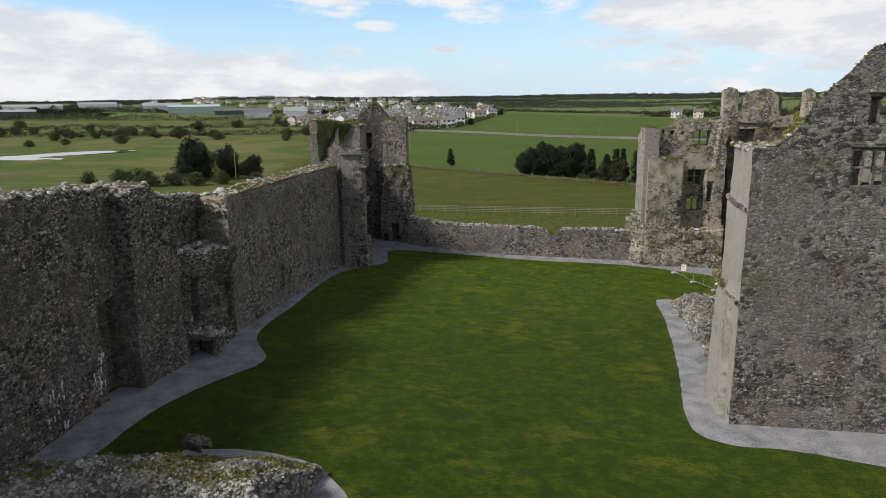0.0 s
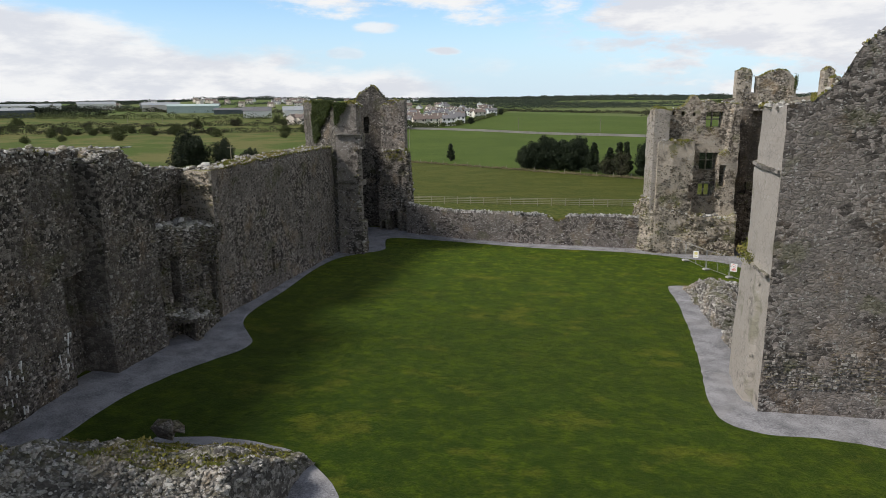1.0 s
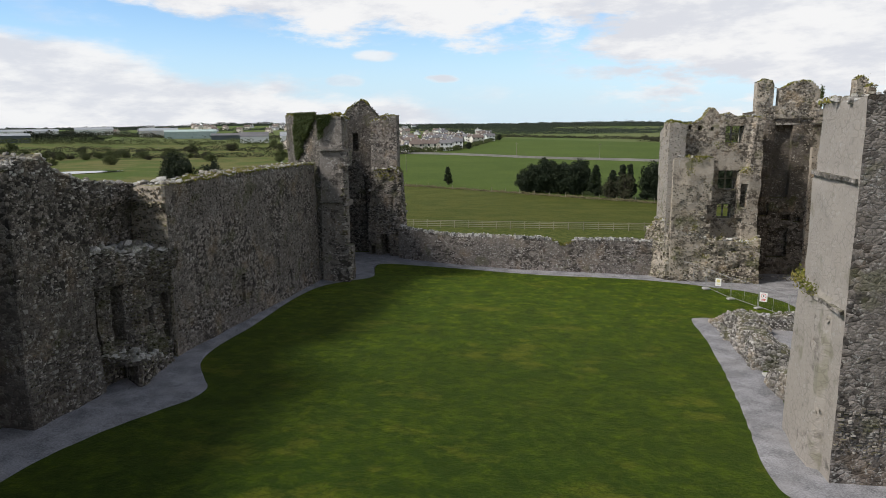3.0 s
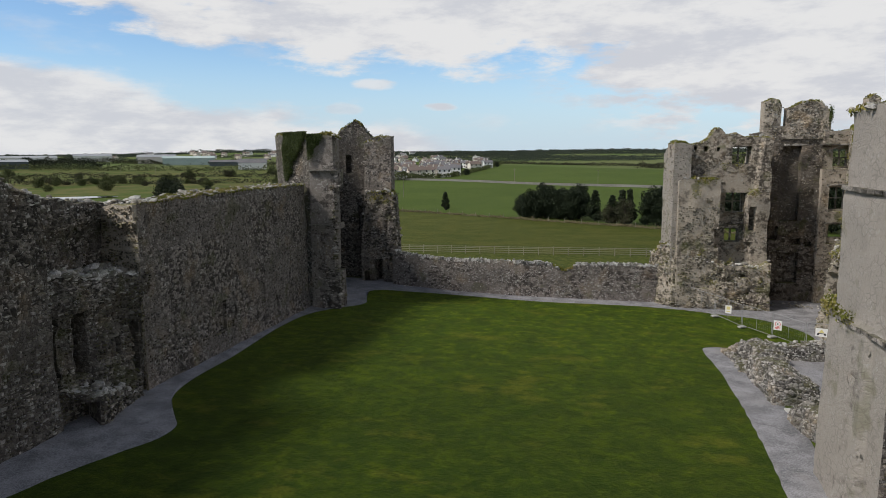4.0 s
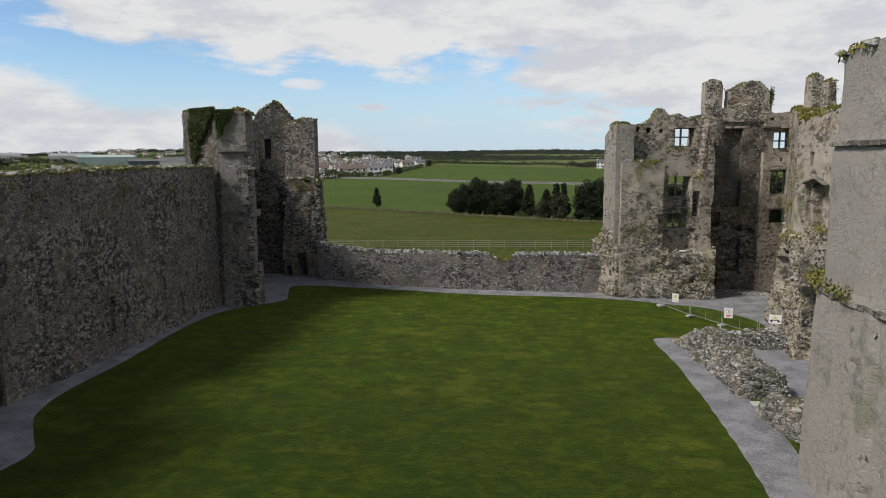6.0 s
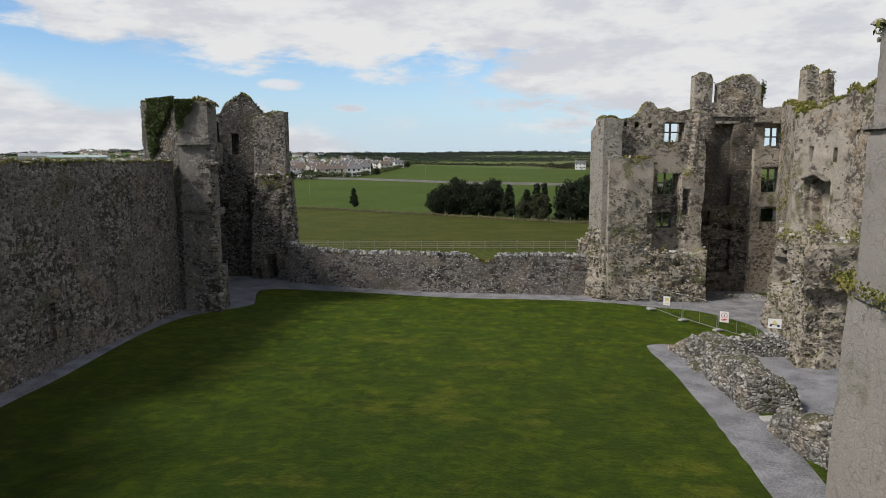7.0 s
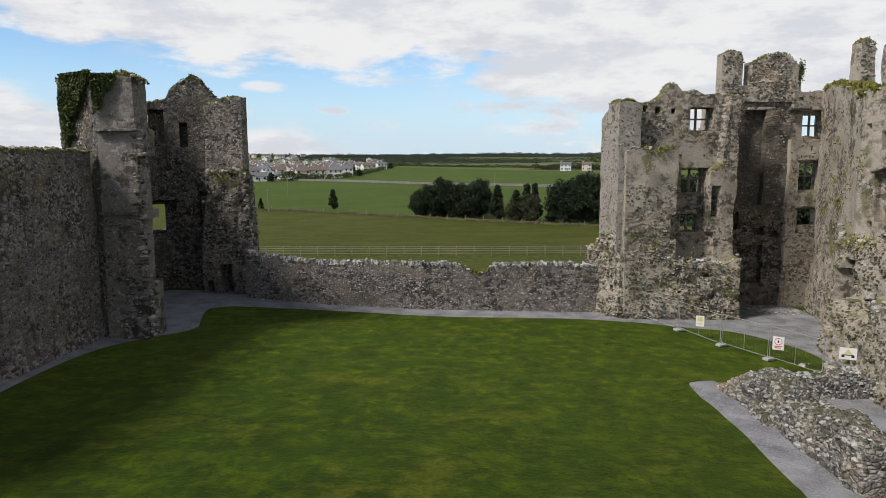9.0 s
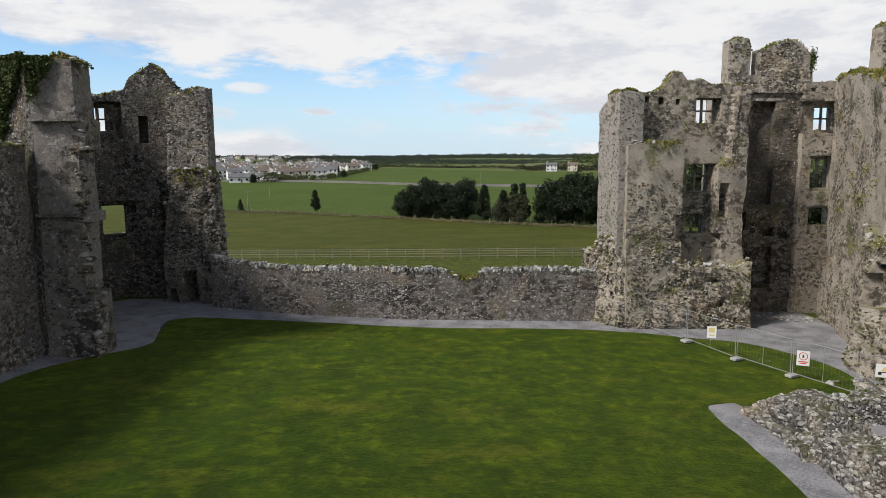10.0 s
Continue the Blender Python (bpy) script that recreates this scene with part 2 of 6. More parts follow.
def ground_material():
    """Courtyard lawn, and beyond the walls pasture, rough grass and wet meadow."""
    m, k, p, at = material("grassland")
    x, y, z = k.n("ShaderNodeSeparateXYZ", {0: p}).outputs
    wob = k.math("MULTIPLY_ADD", k.noise(p, 0.05, 4.0), 16.0, -8.0)
    big = k.noise(p, 0.085, 4.0, 0.6, 3.0)
    mid = k.noise(p, 0.55, 4.0, 0.6, 7.0)
    fine = k.noise(p, 7.0, 5.0, 0.75, 11.0)
    long_at = k.n("ShaderNodeVectorMath", {0: p, 1: (0.8, 1.15, 1.0)}, operation="MULTIPLY").outputs[0]
    mown = k.noise(long_at, 0.7, 5.0, 0.6, 15.0)
    blot = k.noise(p, 1.1, 5.0, 0.65, 19.0)
    tiny = k.noise(p, 2.6, 4.0, 0.65, 23.0)
    # the near yard's dimmer light is put into the lawn colour
    near_dim = k.step(k.math("ADD", y, k.math("MULTIPLY_ADD", big, 26.0, -13.0)), 70.0, 40.0)
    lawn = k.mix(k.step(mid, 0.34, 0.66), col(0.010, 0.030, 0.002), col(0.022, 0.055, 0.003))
    lawn = k.mix(k.math("MULTIPLY", near_dim, 0.7), lawn, col(0.007, 0.022, 0.002))
    clump = k.noise(p, 1.7, 5.0, 0.7, 29.0)
    patch = k.math("ADD", k.math("MULTIPLY", mown, 0.3), k.math("ADD", k.math("MULTIPLY", blot, 0.35), k.math("MULTIPLY", clump, 0.4)))
    lawn = k.mix(k.math("MULTIPLY", k.step(patch, 0.46, 0.70), k.math("MULTIPLY_ADD", near_dim, -0.45, 0.85)), lawn, col(0.115, 0.155, 0.004))
    lawn = k.mix(k.math("MULTIPLY", k.step(k.noise(long_at, 0.33, 5.0, 0.65, 17.0), 0.55, 0.66), 0.45), lawn, col(0.115, 0.115, 0.012))
    lawn = k.mix(k.math("MULTIPLY", k.step(k.noise(p, 0.9, 5.0, 0.65, 39.0), 0.5, 0.68), 0.5), lawn, col(0.010, 0.026, 0.003))
    lawn = k.mix(k.step(fine, 0.42, 0.64, 0.0, 0.6), lawn, col(0.009, 0.02, 0.002))
    # pasture past the castle
    far_big = k.noise(p, 0.012, 4.0, 0.55, 21.0)
    olive_c = k.mix(k.step(k.noise(long_at, 0.16, 5.0, 0.7, 25.0), 0.42, 0.6), col(0.025, 0.034, 0.006), col(0.05, 0.051, 0.011))
    rough_c = k.mix(k.step(blot, 0.38, 0.64), col(0.02, 0.033, 0.006), col(0.066, 0.072, 0.017))
    fresh = k.mix(k.step(k.math("ADD", k.math("MULTIPLY", far_big, 0.5), k.math("MULTIPLY", k.noise(p, 0.09, 5.0, 0.7, 28.0), 0.5)), 0.42, 0.6), col(0.024, 0.05, 0.009), col(0.04, 0.068, 0.013))
    marsh = k.mix(k.step(k.noise(long_at, 0.045, 6.0, 0.7, 33.0), 0.44, 0.57), col(0.03, 0.056, 0.012), col(0.095, 0.085, 0.036))
    marsh = k.mix(k.step(k.noise(long_at, 0.06, 5.0, 0.7, 37.0), 0.55, 0.66, 0.0, 0.8), marsh, col(0.05, 0.05, 0.022))
    hill = k.mix(k.step(k.n("ShaderNodeTexVoronoi", {"Vector": k.n("ShaderNodeVectorMath", {0: p, 1: (1.0, 0.45, 0.0)}, operation="MULTIPLY").outputs[0], "Scale": 0.009}).outputs["Distance"], 0.2, 0.8),
                 col(0.05, 0.085, 0.025), col(0.085, 0.10, 0.045))
    fence_y = k.math("MULTIPLY_ADD", x, -0.16, 120.5)
    hedge_y = k.math("MULTIPLY_ADD", x, -0.76, 191.0)
    c = k.mix(k.step(k.math("SUBTRACT", y, fence_y), 0.0, 1.5), rough_c, olive_c)
    c = k.mix(k.step(k.math("SUBTRACT", y, hedge_y), -1.5, 1.5), c, fresh)
    c = k.mix(k.step(k.math("SUBTRACT", y, k.math("MULTIPLY_ADD", x, -1.5, 830.0)), -4.0, 4.0), c, hill)
    left = k.math("ADD", k.math("MULTIPLY_ADD", y, 0.10, 42.0), k.math("ADD", x, wob))
    c = k.mix(k.step(left, -3.0, 3.0), k.mix(k.step(y, 620.0, 800.0), marsh, hill), c)
    yard = k.math("MULTIPLY", k.step(x, -25.0, -23.0), k.math("MULTIPLY", k.step(x, 60.0, 58.0), k.step(k.math("ADD", y, k.math("MULTIPLY", x, 0.16)), 84.6, 82.6)))
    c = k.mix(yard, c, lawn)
    finish(k, c, 0.95, k.math("ADD", fine, k.math("MULTIPLY", mid, 1.5)), 0.8, 0.06, spec=0.1, **{"Sheen Weight": 0.16, "Sheen Roughness": 0.45, "Sheen Tint": col(0.55, 0.6, 0.1)})
    return m


def speckled(name, a, b, scale, rough=0.9, bump=0.5, dist=0.01, blotch=None):
    m, k, p, at = material(name)
    fine, mid = k.noise(p, scale, 4.0, 0.75, 3.0), k.noise(p, scale * 0.06, 4.0, 0.6, 8.0)
    c = k.mix(k.step(k.math("ADD", k.math("MULTIPLY", fine, 0.6), k.math("MULTIPLY", mid, 0.4)), 0.32, 0.68), col(*a), col(*b))
    if blotch:
        c = k.mix(k.math("MULTIPLY", k.step(k.noise(p, scale * 0.02, 4.0, 0.6, 18.0), 0.5, 0.7), 0.6), c, col(*blotch))
    finish(k, c, rough, fine, bump, dist)
    return m


grass_mat = ground_material()
gravel_mat = speckled("grey_gravel", (0.095, 0.095, 0.1), (0.36, 0.355, 0.366), 13.0, 0.95, 0.9, 0.03, (0.25, 0.24, 0.235))
road_mat = speckled("asphalt", (0.06, 0.06, 0.06), (0.12, 0.12, 0.12), 4.0)
roadwall_mat = speckled("road_wall_stone", (0.13, 0.125, 0.115), (0.25, 0.24, 0.22), 1.5)
wood_mat = speckled("weathered_timber", (0.15, 0.14, 0.1), (0.27, 0.255, 0.18), 6.0, 0.9)
steel_mat = speckled("galvanised_steel", (0.24, 0.245, 0.25), (0.34, 0.345, 0.35), 12.0, 0.45, 0.1)
concrete_mat = speckled("concrete_block", (0.32, 0.31, 0.30), (0.45, 0.44, 0.42), 12.0)
board_mat = speckled("white_board", (0.72, 0.72, 0.70), (0.8, 0.8, 0.79), 3.0, 0.5, 0.05)
red_mat = speckled("red_print", (0.5, 0.03, 0.03), (0.6, 0.05, 0.04), 3.0, 0.5, 0.05)
black_mat = speckled("black_print", (0.02, 0.02, 0.02), (0.04, 0.04, 0.04), 3.0, 0.5, 0.05)
yellow_mat = speckled("yellow_print", (0.6, 0.52, 0.2), (0.68, 0.6, 0.26), 3.0, 0.5, 0.05)
cream_mat = speckled("painted_render", (0.62, 0.58, 0.5), (0.72, 0.69, 0.62), 0.7, 0.9, 0.1)
white_mat = speckled("white_render", (0.7, 0.7, 0.68), (0.8, 0.8, 0.78), 0.7, 0.9, 0.1)
pinkish_mat = speckled("pink_render", (0.6, 0.53, 0.45), (0.7, 0.63, 0.55), 0.7, 0.9, 0.1)
slate_mat = speckled("slate_roof", (0.10, 0.10, 0.11), (0.19, 0.185, 0.185), 1.5, 0.7, 0.2)
tile_mat = speckled("brown_tile_roof", (0.11, 0.086, 0.074), (0.18, 0.142, 0.122), 1.5, 0.8, 0.2)
metal_roof = speckled("grey_sheet_roof", (0.24, 0.26, 0.275), (0.36, 0.375, 0.385), 0.5, 0.5, 0.1)
teal_roof = speckled("pale_green_sheet", (0.33, 0.42, 0.40), (0.45, 0.53, 0.5), 0.5, 0.5, 0.1)
dark_sheet = speckled("dark_sheet_wall", (0.06, 0.075, 0.085), (0.1, 0.12, 0.13), 0.5, 0.5, 0.1)


def plain_glass():
    m, k, p, at = material("window_glass")
    finish(k, col(0.025, 0.03, 0.035), 0.08, spec=0.6)
    return m


def water():
    m, k, p, at = material("still_water")
    finish(k, col(0.03, 0.035, 0.035), 0.06, k.noise(p, 0.6, 3.0), 0.08, 0.02, spec=0.8)
    return m


glass_mat, water_mat = plain_glass(), water()

# ---- building blocks ----
def hash3(i, j, l):
    h = (i.astype(np.int64) * 374761393 + j.astype(np.int64) * 668265263 + l.astype(np.int64) * 2147483647) & 0xFFFFFFFF
    h = ((h ^ (h >> 13)) * 1274126177) & 0xFFFFFFFF
    return ((h ^ (h >> 16)) & 0xFFFF) / 32767.5 - 1.0


def bumps(p, scale):
    """Smooth value noise, -1 to 1, at the points p (n, 3)."""
    q = np.asarray(p, float) * scale
    f = np.floor(q)
    u = q - f
    u = u * u * (3 - 2 * u)
    i, j, l = f.T
    out = 0.0
    for a in (0, 1):
        for b in (0, 1):
            for c in (0, 1):
                w = (u[:, 0] if a else 1 - u[:, 0]) * (u[:, 1] if b else 1 - u[:, 1]) * (u[:, 2] if c else 1 - u[:, 2])
                out = out + w * hash3(i + a, j + b, l + c)
    return out


def ragged(p, scale, octaves=3):
    return sum(bumps(np.asarray(p) + 17.3 * o, scale * 2 ** o) / 2 ** o for o in range(octaves))


def mesh_of(name, verts, faces, smooth=False):
    """A mesh from an (n, 3) array and a list or array of faces."""
    me = bpy.data.meshes.new(name)
    verts = np.asarray(verts, np.float32).reshape(-1, 3)
    if isinstance(faces, np.ndarray):
        m, c = faces.shape
        loops, starts, totals = faces.ravel(), np.arange(0, m * c, c), np.full(m, c)
    else:
        totals = np.array([len(f) for f in faces])
        loops, starts = np.concatenate([np.asarray(f) for f in faces]), np.concatenate([[0], np.cumsum(totals)[:-1]])
    me.vertices.add(len(verts)), me.loops.add(len(loops)), me.polygons.add(len(totals))
    me.vertices.foreach_set("co", verts.ravel())
    me.loops.foreach_set("vertex_index", loops.astype(np.int32))
    me.polygons.foreach_set("loop_start", starts.astype(np.int32))
    me.update(calc_edges=True)
    me.validate()
    me.polygons.foreach_set("use_smooth", np.full(len(me.polygons), smooth))
    return me


def part(name, me, mat, parent=None, label="", kind=""):
    ob = new(name, me)
    if mat and not me.materials:
        me.materials.append(mat)
    ob.parent = parent
    if parent in BASES:
        ob.matrix_parent_inverse = Matrix.Translation(BASES[parent]).inverted()
    return tagged(ob, label=label, kind=kind)


BASES = {}


def thing(name, label, category, group="", kind="", at=None):
    """An empty that carries parts. With at, it stands there and its parts are given in world places."""
    ob = new(name)
    ob.empty_display_size = 0.3
    if at:
        ob.location = BASES[ob] = at
    return tagged(ob, label, category, group, kind)


def joined(chunks):
    """Several (verts, faces) chunks with faces of one size as one."""
    vs, fs, n = [], [], 0
    for v, f in chunks:
        vs.append(v), fs.append(f + n)
        n += len(v)
    return np.concatenate(vs), np.concatenate(fs)


BOX = np.array([(0, 3, 2, 1), (4, 5, 6, 7), (0, 1, 5, 4), (1, 2, 6, 5), (2, 3, 7, 6), (3, 0, 4, 7)])


def slab(x0, y0, z0, x1, y1, z1, jitter=0.0, seed=0):
    v = np.array([(x0, y0, z0), (x1, y0, z0), (x1, y1, z0), (x0, y1, z0), (x0, y0, z1), (x1, y0, z1), (x1, y1, z1), (x0, y1, z1)], float)
    if jitter:
        v = v + np.random.default_rng(seed).normal(0, jitter, v.shape)
    return v, BOX.copy()


def beam(a, b, w, h=None, up=(0, 0, 1)):
    """A box from a to b with a section of w by h."""
    a, b, up = Vector(a), Vector(b), Vector(up)
    d = (b - a).normalized()
    if abs(d.dot(up)) > 0.95:
        up = Vector((1, 0, 0))
    r = d.cross(up).normalized() * w / 2
    u = r.cross(d).normalized() * (h or w) / 2
    v = [p + s * r + t * u for p in (a, b) for s, t in ((-1, -1), (1, -1), (1, 1), (-1, 1))]
    return np.array([tuple(p) for p in v]), BOX.copy()


def bevelled(name, chunk, width=0.01):
    """A box mesh with its edges taken off."""
    bm = bmesh.new()
    vs = [bm.verts.new(p) for p in chunk[0]]
    for f in chunk[1]:
        bm.faces.new([vs[i] for i in f])
    bmesh.ops.recalc_face_normals(bm, faces=bm.faces)
    bmesh.ops.bevel(bm, geom=bm.edges[:], offset=width, segments=1, affect="EDGES")
    me = bpy.data.meshes.new(name)
    bm.to_mesh(me)
    bm.free()
    return me


def tube(points, radius, sides=8):
    """A round bar along the points; radius may be a list."""
    pts = [Vector(p) for p in points]
    rad = radius if isinstance(radius, (list, tuple)) else [radius] * len(pts)
    v, f = [], []
    for i, p in enumerate(pts):
        d = (pts[min(i + 1, len(pts) - 1)] - pts[max(i - 1, 0)]).normalized()
        a = d.orthogonal().normalized()
        b = d.cross(a)
        for s in range(sides):
            t = 2 * math.pi * s / sides
            v.append(tuple(p + rad[i] * (math.cos(t) * a + math.sin(t) * b)))
    for i in range(len(pts) - 1):
        for s in range(sides):
            f.append((i * sides + s, i * sides + (s + 1) % sides, (i + 1) * sides + (s + 1) % sides, (i + 1) * sides + s))
    n = len(v)
    v += [tuple(pts[0]), tuple(pts[-1])]
    for s in range(sides):
        f.append((n, (s + 1) % sides, s, s))
        f.append((n + 1, (len(pts) - 1) * sides + s, (len(pts) - 1) * sides + (s + 1) % sides, (len(pts) - 1) * sides + (s + 1) % sides))
    return np.array(v), np.array(f)


def yard_z(x, y):
    return 1.348 - 0.0254 * x - 0.0235 * y


def land_z(x, y):
    """The ground's height: the sloping yard, then the lower fields and the far rise."""
    x, y = np.asarray(x, float), np.asarray(y, float)
    r = np.hypot(x, y - 40)
    out = np.interp(r, [0, 60, 150, 350, 600, 1000, 1500, 2200, 3000, 5000], [-2.2, -2.2, -3, -2.6, -1.0, 4, 10, 15, 17, 14])
    p = np.stack([x, y, 0 * x], -1).reshape(-1, 3)
    roll = (bumps(p, 1 / 260.0) * np.clip((r.ravel() - 500) / 900, 0, 1) * 4 + bumps(p, 1 / 40.0) * 0.25).reshape(r.shape)
    out = out + 9.0 * np.exp(-((x + 420) / 330.0) ** 2 - ((y - 1350) / 330.0) ** 2)
    away = np.maximum.reduce([-26 - x, x - 52, 4 - y, y + 0.16 * x - 86, 0 * x])
    t = np.clip(away / 12, 0, 1)
    t = t * t * (3 - 2 * t)
    inner = yard_z(np.clip(x, -40, 60), np.clip(y, 0, 100))
    return inner * (1 - t) + (out + roll) * t


class Masonry:
    """A standing length of rubble wall along a line in the plan. Its face looks to the right of the line's way.
    tops: (s, z) or (x, y, z); holes: (s0, s1, z0, z1); niches: (s0, s1, z0, z1, depth), in the back face with back_niches;
    bulge(s, z): how far the face stands out."""

    def __init__(self, line, tops, thick, holes=(), niches=(), back_niches=(), bulge=None, rough=0.06, cell=0.34, base=None, frill=0.14):
        self.line = np.array(line, float)
        d = np.diff(self.line, axis=0)
        self.seg = np.hypot(*d.T)
        self.at = np.concatenate([[0], np.cumsum(self.seg)])
        self.length = self.at[-1]
        nrm = np.stack([d[:, 1], -d[:, 0]], 1) / self.seg[:, None]
        mit = [nrm[0]]
        for a, b in zip(nrm[:-1], nrm[1:]):
            m = a + b
            mit.append(m / max(0.4, (m @ m) / 2))
        self.mit = np.array(mit + [nrm[-1]])
        t = np.array([(q if len(q) == 2 else (self.where(q[0], q[1]), q[2])) for q in tops], float)
        self.tops = t[np.argsort(t[:, 0])]
        self.thick, self.holes, self.niches, self.back_niches = thick, list(holes), list(niches), list(back_niches)
        self.bulge, self.rough, self.cell, self.frill = bulge, rough, cell, frill
        self.base = base

    def where(self, x, y):
        """The length along the line nearest to a place."""
        best = (1e9, 0)
        for i, (a, b) in enumerate(zip(self.line[:-1], self.line[1:])):
            u = np.clip((np.array((x, y)) - a) @ (b - a) / self.seg[i] ** 2, 0, 1)
            best = min(best, (float(np.hypot(*(a + u * (b - a) - (x, y)))), float(self.at[i] + u * self.seg[i])))
        return best[1]

    def plan(self, s, n):
        s = np.clip(s, 0, self.length)
        px, py = (np.interp(s, self.at, self.line[:, i]) for i in (0, 1))
        mx, my = (np.interp(s, self.at, self.mit[:, i]) for i in (0, 1))
        return px + n * mx, py + n * my

    def place(self, s, z, n):
        x, y = self.plan(s, n)
        return np.stack([x, y, z + 0 * x], -1)

    def top(self, s):
        z = np.interp(s, self.tops[:, 0], self.tops[:, 1])
        p = self.place(s, z, 0)
        return z + self.frill * ragged(p, 1.1, 3)

    def front(self, s, z):
        s, z = np.asarray(s, float), np.asarray(z, float)
        n = np.zeros_like(s) if self.bulge is None else self.bulge(s, z)
        p = self.place(s, z, n)
        n = n + self.rough * (ragged(p, 0.7, 2) + 0.7 * bumps(p, 2.3))
        for s0, s1, z0, z1, depth in self.niches:
            n = np.where((s > s0) & (s < s1) & (z > z0) & (z < z1), n - depth, n)
        return n

    def rear(self, s, z):
        s, z = np.asarray(s, float), np.asarray(z, float)
        p = self.place(s, z, -self.thick)
        n = -self.thick + self.rough * (ragged(p + 50, 0.7, 2) + 0.7 * bumps(p, 2.3))
        for s0, s1, z0, z1, depth in self.back_niches:
            n = np.where((s > s0) & (s < s1) & (z > z0) & (z < z1), n + depth, n)
        return n

    def pock(self, seed, n, z0, z1, s0=0.3, s1=None, size=(0.16, 0.5), depth=(0.15, 0.5)):
        """Lost stones and beam holes strewn over the face."""
        rng = np.random.default_rng(seed)
        for _ in range(n):
            a, z = rng.uniform(s0, (s1 or self.length) - 0.7), rng.uniform(z0, z1)
            w, h = rng.uniform(*size), rng.uniform(*size)
            if not any(a - 0.35 < q[1] and a + w + 0.35 > q[0] and z - 0.35 < q[3] and z + h + 0.35 > q[2] for q in self.holes + self.niches):
                self.niches.append((a, a + w, z, z + h, rng.uniform(*depth)))
        return self

    def lines(self, lo, hi, must):
        must = sorted(v for v in set(must) if lo <= v <= hi)
        free = [v for v in np.linspace(lo, hi, max(2, int((hi - lo) / self.cell) + 1)) if all(abs(v - q) > 0.1 for q in must)]
        return np.array(sorted(set(must + free + [lo, hi])))

    def solid(self, s, z):
        ok = z < self.top(s)
        for s0, s1, z0, z1 in self.holes:
            ok &= ~((s > s0) & (s < s1) & (z > z0) & (z < z1))
        return ok

    def mesh(self, name, s_lo=-1.0, s_hi=1e9):
        low = self.base if self.base is not None else float(np.min(land_z(*self.plan(self.at, 0)))) - 0.8
        high = float(self.tops[:, 1].max()) + 0.3
        ms, mz = list(self.at), []
        for h in self.holes:
            ms += h[:2]
            mz += h[2:]
        for h in self.niches + self.back_niches:
            ms += [h[0] - 0.015, h[0] + 0.015, h[1] - 0.015, h[1] + 0.015]
            mz += [h[2] - 0.015, h[2] + 0.015, h[3] - 0.015, h[3] + 0.015]
        S, Z = self.lines(0, self.length, ms), self.lines(low, high, mz)
        tops = self.top(S)
        gs, gz = np.meshgrid(S, Z, indexing="ij")
        cz = np.minimum(gz, tops[:, None])
        nz = len(Z)
        f = self.place(gs.ravel(), cz.ravel(), self.front(gs.ravel(), cz.ravel()))
        b = self.place(gs.ravel(), cz.ravel(), self.rear(gs.ravel(), cz.ravel()))
        verts = list(map(tuple, np.concatenate([f, b])))
        nb = len(f)
        ms, mz = (S[:-1] + S[1:]) / 2, (Z[:-1] + Z[1:]) / 2
        keep = np.ones((len(ms), len(mz)), bool)
        for i in range(len(ms)):
            keep[i] = Z[:-1] < max(tops[i], tops[i + 1]) - 0.04
        for s0, s1, z0, z1 in self.holes:
            keep[np.ix_((ms > s0) & (ms < s1), (mz > z0) & (mz < z1))] = False
        emit = keep & ((ms > s_lo) & (ms < s_hi))[:, None]
        faces = []
        steps = max(1, round(self.thick / 0.6))
        between = {}

        def across(i, j, q, lift):
            if q == 0 or q == steps:
                return i * nz + j + (nb if q else 0)
            key = (i, j, q)
            if key not in between:
                p = np.array(verts[i * nz + j]) * (1 - q / steps) + np.array(verts[nb + i * nz + j]) * (q / steps)
                w = bumps(p[None], 1.7)[0] + bumps(p[None] + 9, 0.7)[0]
                p = p + np.array((0.03 * w, 0.03 * w, lift * w))
                between[key] = len(verts)
                verts.append(tuple(p))
            return between[key]

        def bridge(a, c, lift):
            for q in range(steps):
                faces.append((across(*a, q, lift), across(*c, q, lift), across(*c, q + 1, lift), across(*a, q + 1, lift)))

        for i in range(len(ms)):
            for j in range(len(mz)):
                if not emit[i, j]:
                    continue
                q = (i * nz + j, (i + 1) * nz + j, (i + 1) * nz + j + 1, i * nz + j + 1)
                faces.append(q)
                faces.append(tuple(nb + v for v in q[::-1]))
                if j + 1 == len(mz) or not keep[i, j + 1]:
                    bridge((i, j + 1), (i + 1, j + 1), 0.13)
                if j and not keep[i, j - 1]:
                    bridge((i + 1, j), (i, j), 0.02)
                if i == 0 or not keep[i - 1, j]:
                    bridge((i, j), (i, j + 1), 0.03)
                if i + 1 == len(ms) or not keep[i + 1, j]:
                    bridge((i + 1, j + 1), (i + 1, j), 0.03)
        v = np.array(verts)
        used = np.unique(np.concatenate([np.asarray(q) for q in faces]))
        remap = np.zeros(len(v), int)
        remap[used] = np.arange(len(used))
        me = mesh_of(name, v[used], [tuple(remap[list(q)]) for q in faces], True)
        me.set_sharp_from_angle(angle=radians(24))
        return me

    def courses(self, seed, width=(0.13, 0.36), height=(0.09, 0.19), cover=0.85, back=False, z_from=None, z_to=None, bare=0.25, s_lo=-1.0, s_hi=1e9):
        """Centres and sizes (s, z, w, h) of the facing stones, laid in rough courses."""
        rng = np.random.default_rng(seed)
        z = z_from if z_from is not None else (self.base if self.base is not None else float(np.min(land_z(*self.plan(self.at, 0)))) - 0.1)
        end = z_to if z_to is not None else float(self.tops[:, 1].max())
        rows = []
